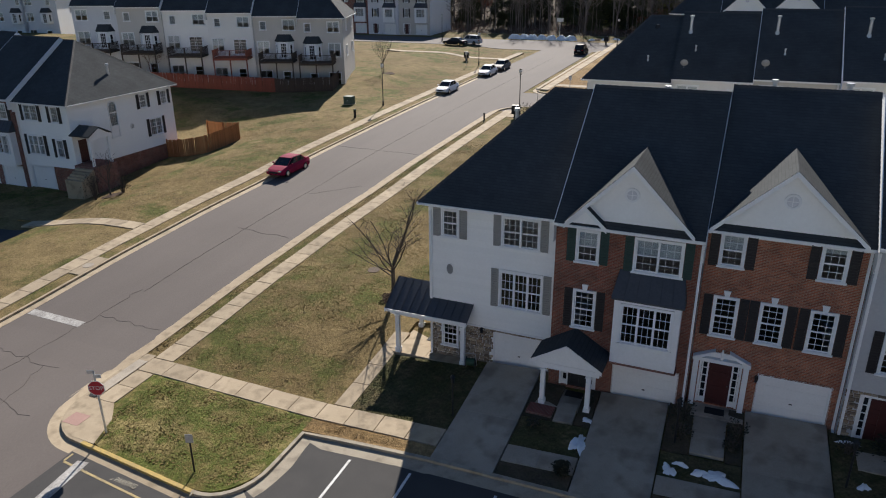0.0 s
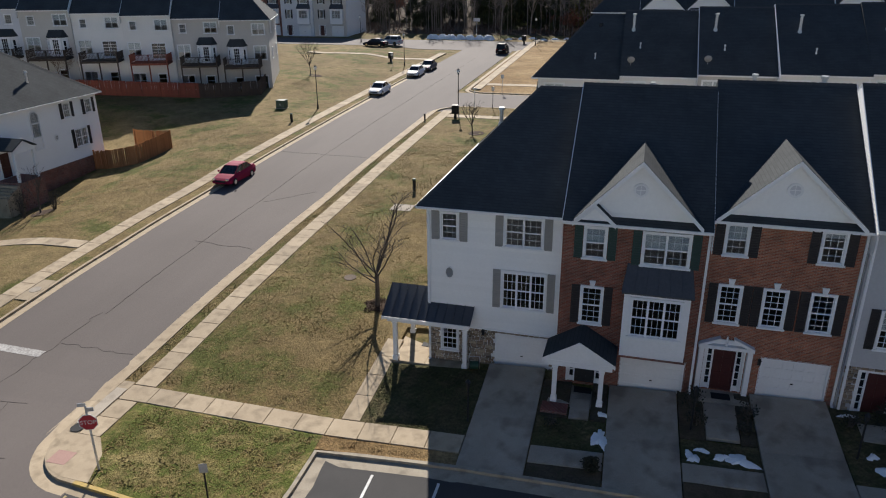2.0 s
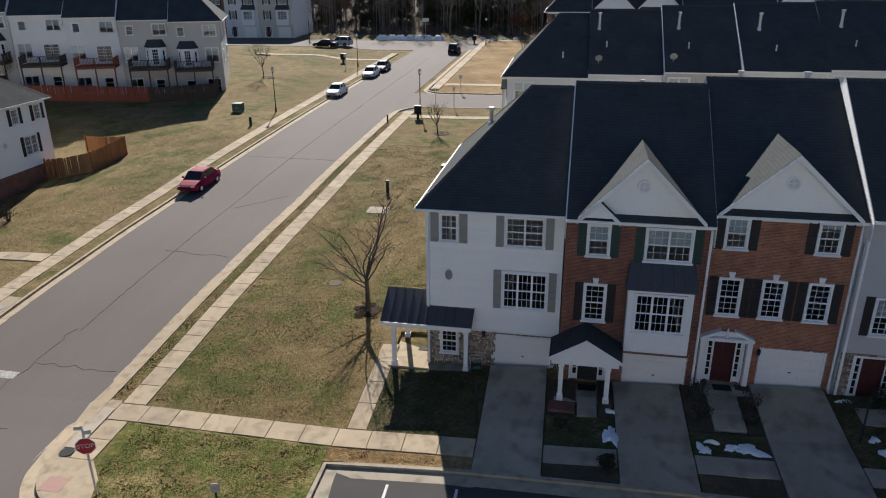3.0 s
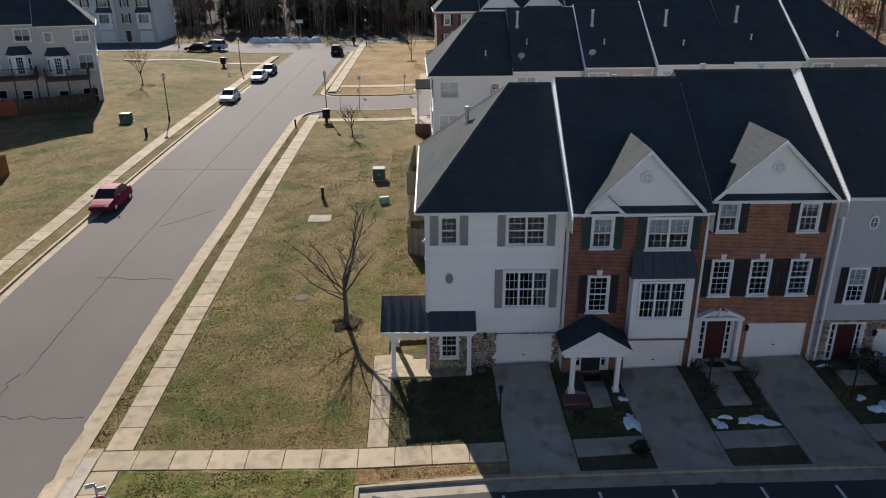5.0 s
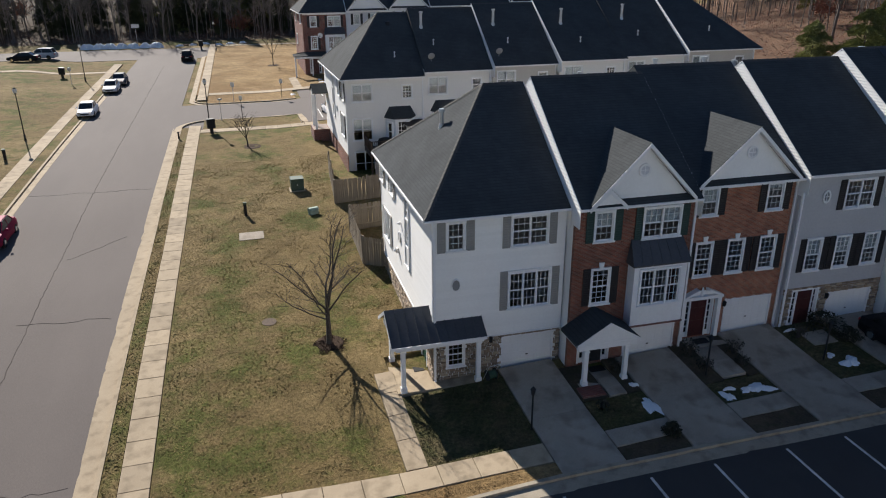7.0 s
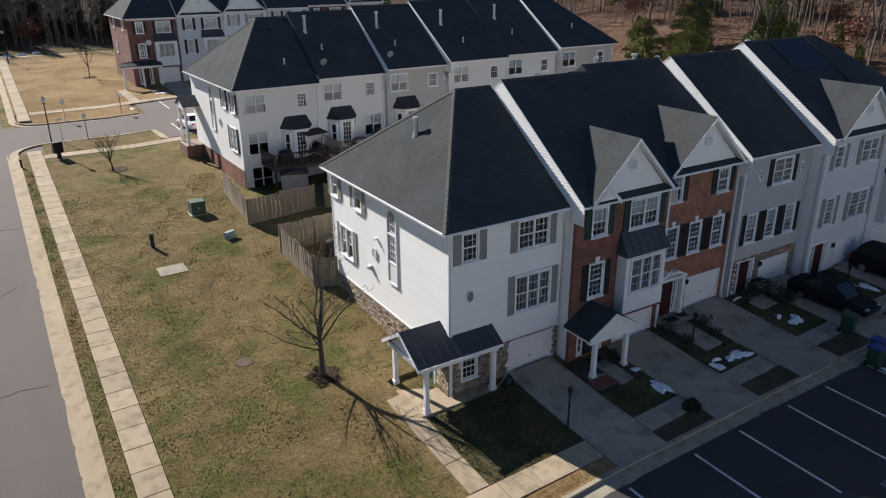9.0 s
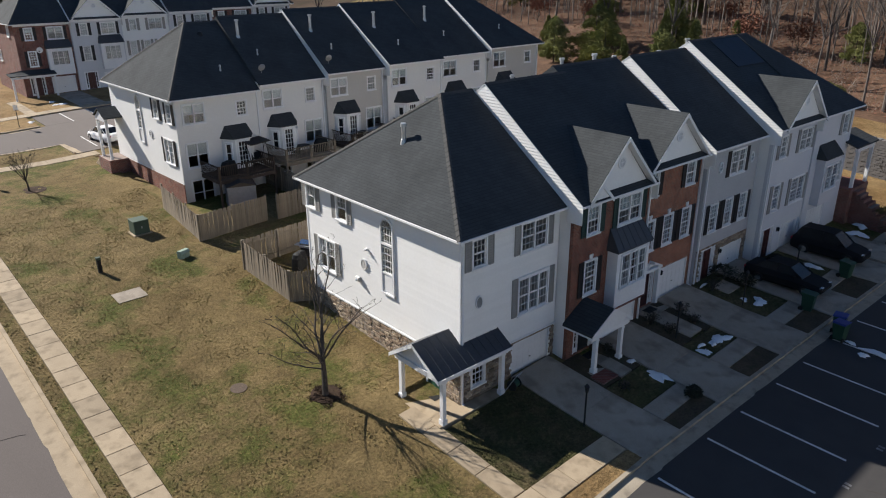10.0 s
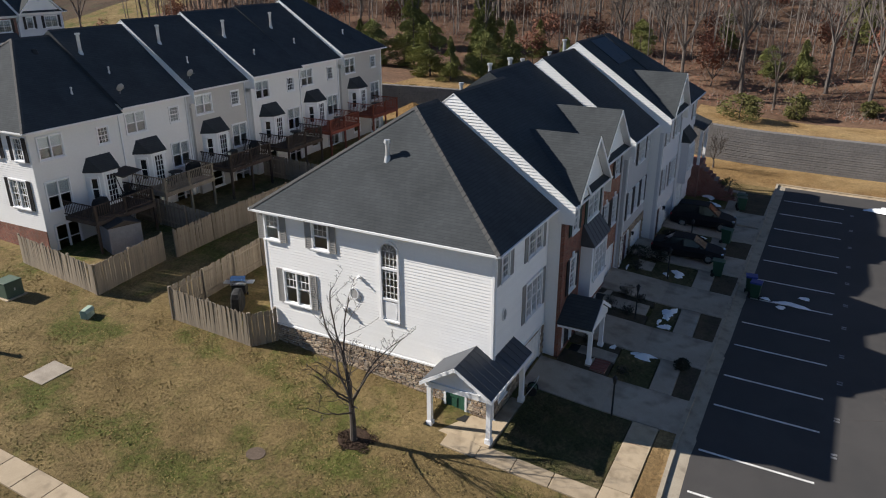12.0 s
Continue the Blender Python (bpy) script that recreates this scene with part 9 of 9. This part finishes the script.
# ---- yard and deck clutter ----
def gas_grill(m, label="black gas grill with a chrome lid"):
    t = thing("gas_grill", m, label, "grill")
    bm = bmesh.new()
    box(bm, -0.4, -0.25, 0.15, 0.4, 0.25, 0.78, bevel=0.02)
    part("cabinet", bm, BLACK, t)
    bm = bmesh.new()
    prism(bm, [(-0.42, -0.28, 0.8)] + [(-0.42, -0.28 * math.cos(math.pi * i / 8), 0.8 + 0.36 * math.sin(math.pi * i / 8)) for i in range(1, 8)] + [(-0.42, 0.28, 0.8)], (0.84, 0, 0))
    part("lid", bm, CHROME, t, "chrome lid")
    bm = bmesh.new()
    box(bm, -0.42, -0.34, 0.72, 0.42, -0.25, 0.86, bevel=0.01)
    part("control_panel", bm, METAL, t)
    for k in range(4):
        bm = bmesh.new()
        tube(bm, (-0.27 + 0.18 * k, -0.34, 0.79), (-0.27 + 0.18 * k, -0.38, 0.79), 0.03, 0.025, 8)
        part("knob", bm, CHROME, t)
    for s in (-1, 1):
        bm = bmesh.new()
        box(bm, s * 0.64 - 0.2, -0.24, 0.78, s * 0.64 + 0.2, 0.24, 0.82)
        part("side_shelf", bm, METAL, t)
        bm = bmesh.new()
        tube(bm, (s * 0.4, 0.0, 0.09), (s * 0.46, 0.0, 0.09), 0.09, 0.09, 10)
        part("wheel", bm, RUBBER, t)
    bm = bmesh.new()
    tube(bm, (-0.3, -0.34, 1.0), (0.3, -0.34, 1.0), 0.018, 0.018, 6)
    part("handle", bm, CHROME, t)


def patio_chair(m, mat, label):
    t = thing("patio_chair", m, label, "chair", "deck chairs")
    bm = bmesh.new()
    box(bm, -0.25, -0.25, 0.4, 0.25, 0.25, 0.45, bevel=0.01)
    part("seat", bm, mat, t)
    bm = bmesh.new()
    prism(bm, [(-0.25, 0.23, 0.45), (0.25, 0.23, 0.45), (0.23, 0.36, 0.95), (-0.23, 0.36, 0.95)], (0, 0.03, 0))
    part("backrest", bm, mat, t)
    for x in (-0.22, 0.22):
        for y in (-0.22, 0.22):
            bm = bmesh.new()
            tube(bm, (x, y, 0), (x, y, 0.4), 0.02, 0.02, 6)
            part("leg", bm, BLACK, t)
        bm = bmesh.new()
        box(bm, x * 1.15 - 0.03, -0.25, 0.62, x * 1.15 + 0.03, 0.25, 0.65)
        part("armrest", bm, mat, t)


def patio_table(m, label, r=0.5):
    t = thing("patio_table", m, label, "table", "deck tables")
    bm = bmesh.new()
    tube(bm, (0, 0, 0.7), (0, 0, 0.735), r, r, 20)
    part("tabletop", bm, BLACK, t)
    for k in range(4):
        a = math.pi / 4 + k * math.pi / 2
        bm = bmesh.new()
        tube(bm, (0.75 * r * math.cos(a), 0.75 * r * math.sin(a), 0), (0.6 * r * math.cos(a), 0.6 * r * math.sin(a), 0.7), 0.02, 0.02, 6)
        part("leg", bm, BLACK, t)


def covered_grill(m, label):
    """Furniture or a grill under a slumped dark cover."""
    rnd = random.Random(int(m.translation.x * 7))
    t = thing("covered_grill", m, label, "grill cover")
    bm = bmesh.new()
    rings = []
    for z, s in ((0, 1.0), (0.35, 0.97), (0.75, 0.9), (0.98, 0.72), (1.05, 0.35)):
        rings.append([bm.verts.new(((0.62 + rnd.uniform(-0.04, 0.04)) * s * math.copysign(abs(math.cos(a)) ** 0.5, math.cos(a)), (0.34 + rnd.uniform(-0.03, 0.03)) * s * math.copysign(abs(math.sin(a)) ** 0.5, math.sin(a)), z)) for a in (2 * math.pi * i / 16 for i in range(16))])
    for a, b in zip(rings, rings[1:]):
        for i in range(16):
            bm.faces.new((a[i], a[(i + 1) % 16], b[(i + 1) % 16], b[i]))
    bm.faces.new(rings[-1])
    part("cover", bm, RUBBER, t)


def porch_swing(m):
    """A garden swing seat under its own tilted canopy."""
    t = thing("swing_seat", m, "brown-canopied garden swing seat on a deck", "swing seat")
    bm = bmesh.new()
    prism(bm, [(-1.0, -0.6, 1.85), (1.0, -0.6, 1.85), (1.0, 0.6, 2.05), (-1.0, 0.6, 2.05)], (0, 0, 0.06))
    part("canopy", bm, CANOPY, t, "brown fabric canopy")
    for s in (-1, 1):
        bm = bmesh.new()
        tube(bm, (s * 0.95, -0.55, 0), (s * 0.95, 0.0, 1.9), 0.03, 0.03, 6)
        tube(bm, (s * 0.95, 0.55, 0), (s * 0.95, 0.0, 1.9), 0.03, 0.03, 6)
        part("leg", bm, BLACK, t)
    bm = bmesh.new()
    box(bm, -0.75, -0.3, 0.42, 0.75, 0.2, 0.5, bevel=0.02)
    part("seat", bm, RUBBER, t)
    bm = bmesh.new()
    prism(bm, [(-0.75, 0.2, 0.5), (0.75, 0.2, 0.5), (0.75, 0.34, 1.0), (-0.75, 0.34, 1.0)], (0, 0.06, 0))
    part("backrest", bm, RUBBER, t)
    bm = bmesh.new()
    for s in (-0.72, 0.72):
        tube(bm, (s, 0.0, 0.5), (s, 0.0, 1.9), 0.012, 0.012, 5)
    part("chain", bm, METAL, t)


CANOPY = surface("brown_canvas", (0.05, 0.04, 0.033), (0.085, 0.068, 0.055), 0.9, 1.0, 12.0, 0.1)
SHED = surface("shed_grey", (0.2, 0.2, 0.215), (0.27, 0.27, 0.285), 0.6, 0.8, 8.0, 0.1)
SHED_DOOR = surface("shed_tan", (0.2, 0.165, 0.13), (0.27, 0.225, 0.18), 0.6, 0.8, 8.0, 0.1)


def shed(m):
    t = thing("garden_shed", m, "small grey resin garden shed under a deck", "shed")
    w, d, h, k = 2.0, 1.9, 1.7, 0.05
    bm = bmesh.new()
    box(bm, -w / 2, -d / 2 + k, 0, -w / 2 + k, d / 2, h)
    box(bm, w / 2 - k, -d / 2 + k, 0, w / 2, d / 2, h)
    box(bm, -w / 2 + k, d / 2 - k, 0, w / 2 - k, d / 2, h)
    part("wall", bm, SHED, t)
    bm = bmesh.new()
    prism(bm, [(-w / 2 - 0.06, -d / 2 - 0.05, h), (0, -d / 2 - 0.05, h + 0.32), (w / 2 + 0.06, -d / 2 - 0.05, h)], (0, d + 0.1, 0))
    part("roof", bm, CANOPY, t)
    for s in (-1, 1):
        bm = bmesh.new()
        box(bm, s * 0.5 - 0.49, -d / 2, 0.05, s * 0.5 + 0.49, -d / 2 + 0.04, h - 0.05)
        box(bm, s * 0.5 - 0.36, -d / 2 - 0.015, 0.15, s * 0.5 + 0.36, -d / 2, h - 0.18, bevel=0.008)
        dd = part("door", bm, SHED_DOOR, t, "tan door leaf")
        bm = bmesh.new()
        box(bm, s * 0.1 - 0.015, -d / 2 - 0.06, 0.8, s * 0.1 + 0.015, -d / 2 - 0.015, 1.05)
        part("handle", bm, BLACK, dd)


gas_grill(on(-10.0, 46.3, 0.13, -63))
covered_grill(on(-11.2, 45.4, 0.13, 30), "low dark covered heap in a small garden")
shed(on(-8.9, 56.9, 0.12, 160))
FLOOR = [5.87, 6.19, 6.5, 6.75, 6.9, 7.2]
porch_swing(pose(-6.2, 59.0, FLOOR[0], 0, 0, 15))
covered_grill(pose(-8.9, 58.3, FLOOR[0], 0, 0, 10), "covered grill on a dark deck")
covered_grill(pose(-0.6, 58.6, FLOOR[1], 0, 0, -5), "covered grill on a weathered deck")
covered_grill(pose(5.6, 58.2, FLOOR[2], 0, 0, 25), "covered furniture on a dark deck")
for x, y, k, r in ((-7.6, 59.6, 0, 120), (-3.3, 58.2, 1, 200), (2.6, 57.7, 2, 160), (3.9, 57.5, 2, 210), (9.3, 57.2, 3, 170), (15.0, 56.8, 4, 150), (21.4, 56.9, 5, 190)):
    patio_chair(pose(x, y, FLOOR[k], 0, 0, r), BLACK, "dark metal patio chair on a deck")
for x, y, k in ((-2.2, 58.7, 1), (3.3, 58.5, 2), (10.2, 57.6, 3), (16.2, 57.3, 4), (22.4, 57.2, 5)):
    patio_table(pose(x, y, FLOOR[k]), "round dark patio table on a deck")


def hose_cart(m):
    t = thing("hose_cart", m, "black garden hose reel on a cart by the garage", "hose cart")
    for s in (-1, 1):
        bm = bmesh.new()
        tube(bm, (s * 0.2, 0, 0.35), (s * 0.23, 0, 0.35), 0.26, 0.26, 16)
        part("reel_side", bm, BLACK, t)
        bm = bmesh.new()
        tube(bm, (s * 0.26, 0.3, 0), (s * 0.26, -0.25, 0.95), 0.018, 0.018, 6)
        part("frame", bm, METAL, t)
    bm = bmesh.new()
    tube(bm, (-0.2, 0, 0.35), (0.2, 0, 0.35), 0.19, 0.19, 14)
    part("hose", bm, BIN_GREEN, t, "coiled green hose")
    bm = bmesh.new()
    tube(bm, (-0.26, -0.25, 0.95), (0.26, -0.25, 0.95), 0.018, 0.018, 6)
    part("handle", bm, METAL, t)


hose_cart(on(-10.35, 28.55, 0.14, 10))


def door_mat(x, y, z, rz=0):
    bm = bmesh.new()
    box(bm, -0.4, -0.25, 0, 0.4, 0.25, 0.018, bevel=0.006)
    ob = part("door_mat", bm, RUBBER)
    ob.matrix_world = pose(x, y, z, 0, 0, rz)
    tagged(ob, "dark rubber door mat on a porch slab", "door mat", "door mats")


door_mat(-5.15, 28.1, 1.842)
door_mat(0.82, 28.45, 2.212)
door_mat(6.85, 28.1, 2.065)
door_mat(-13.3, 30.9, 1.732, 90)
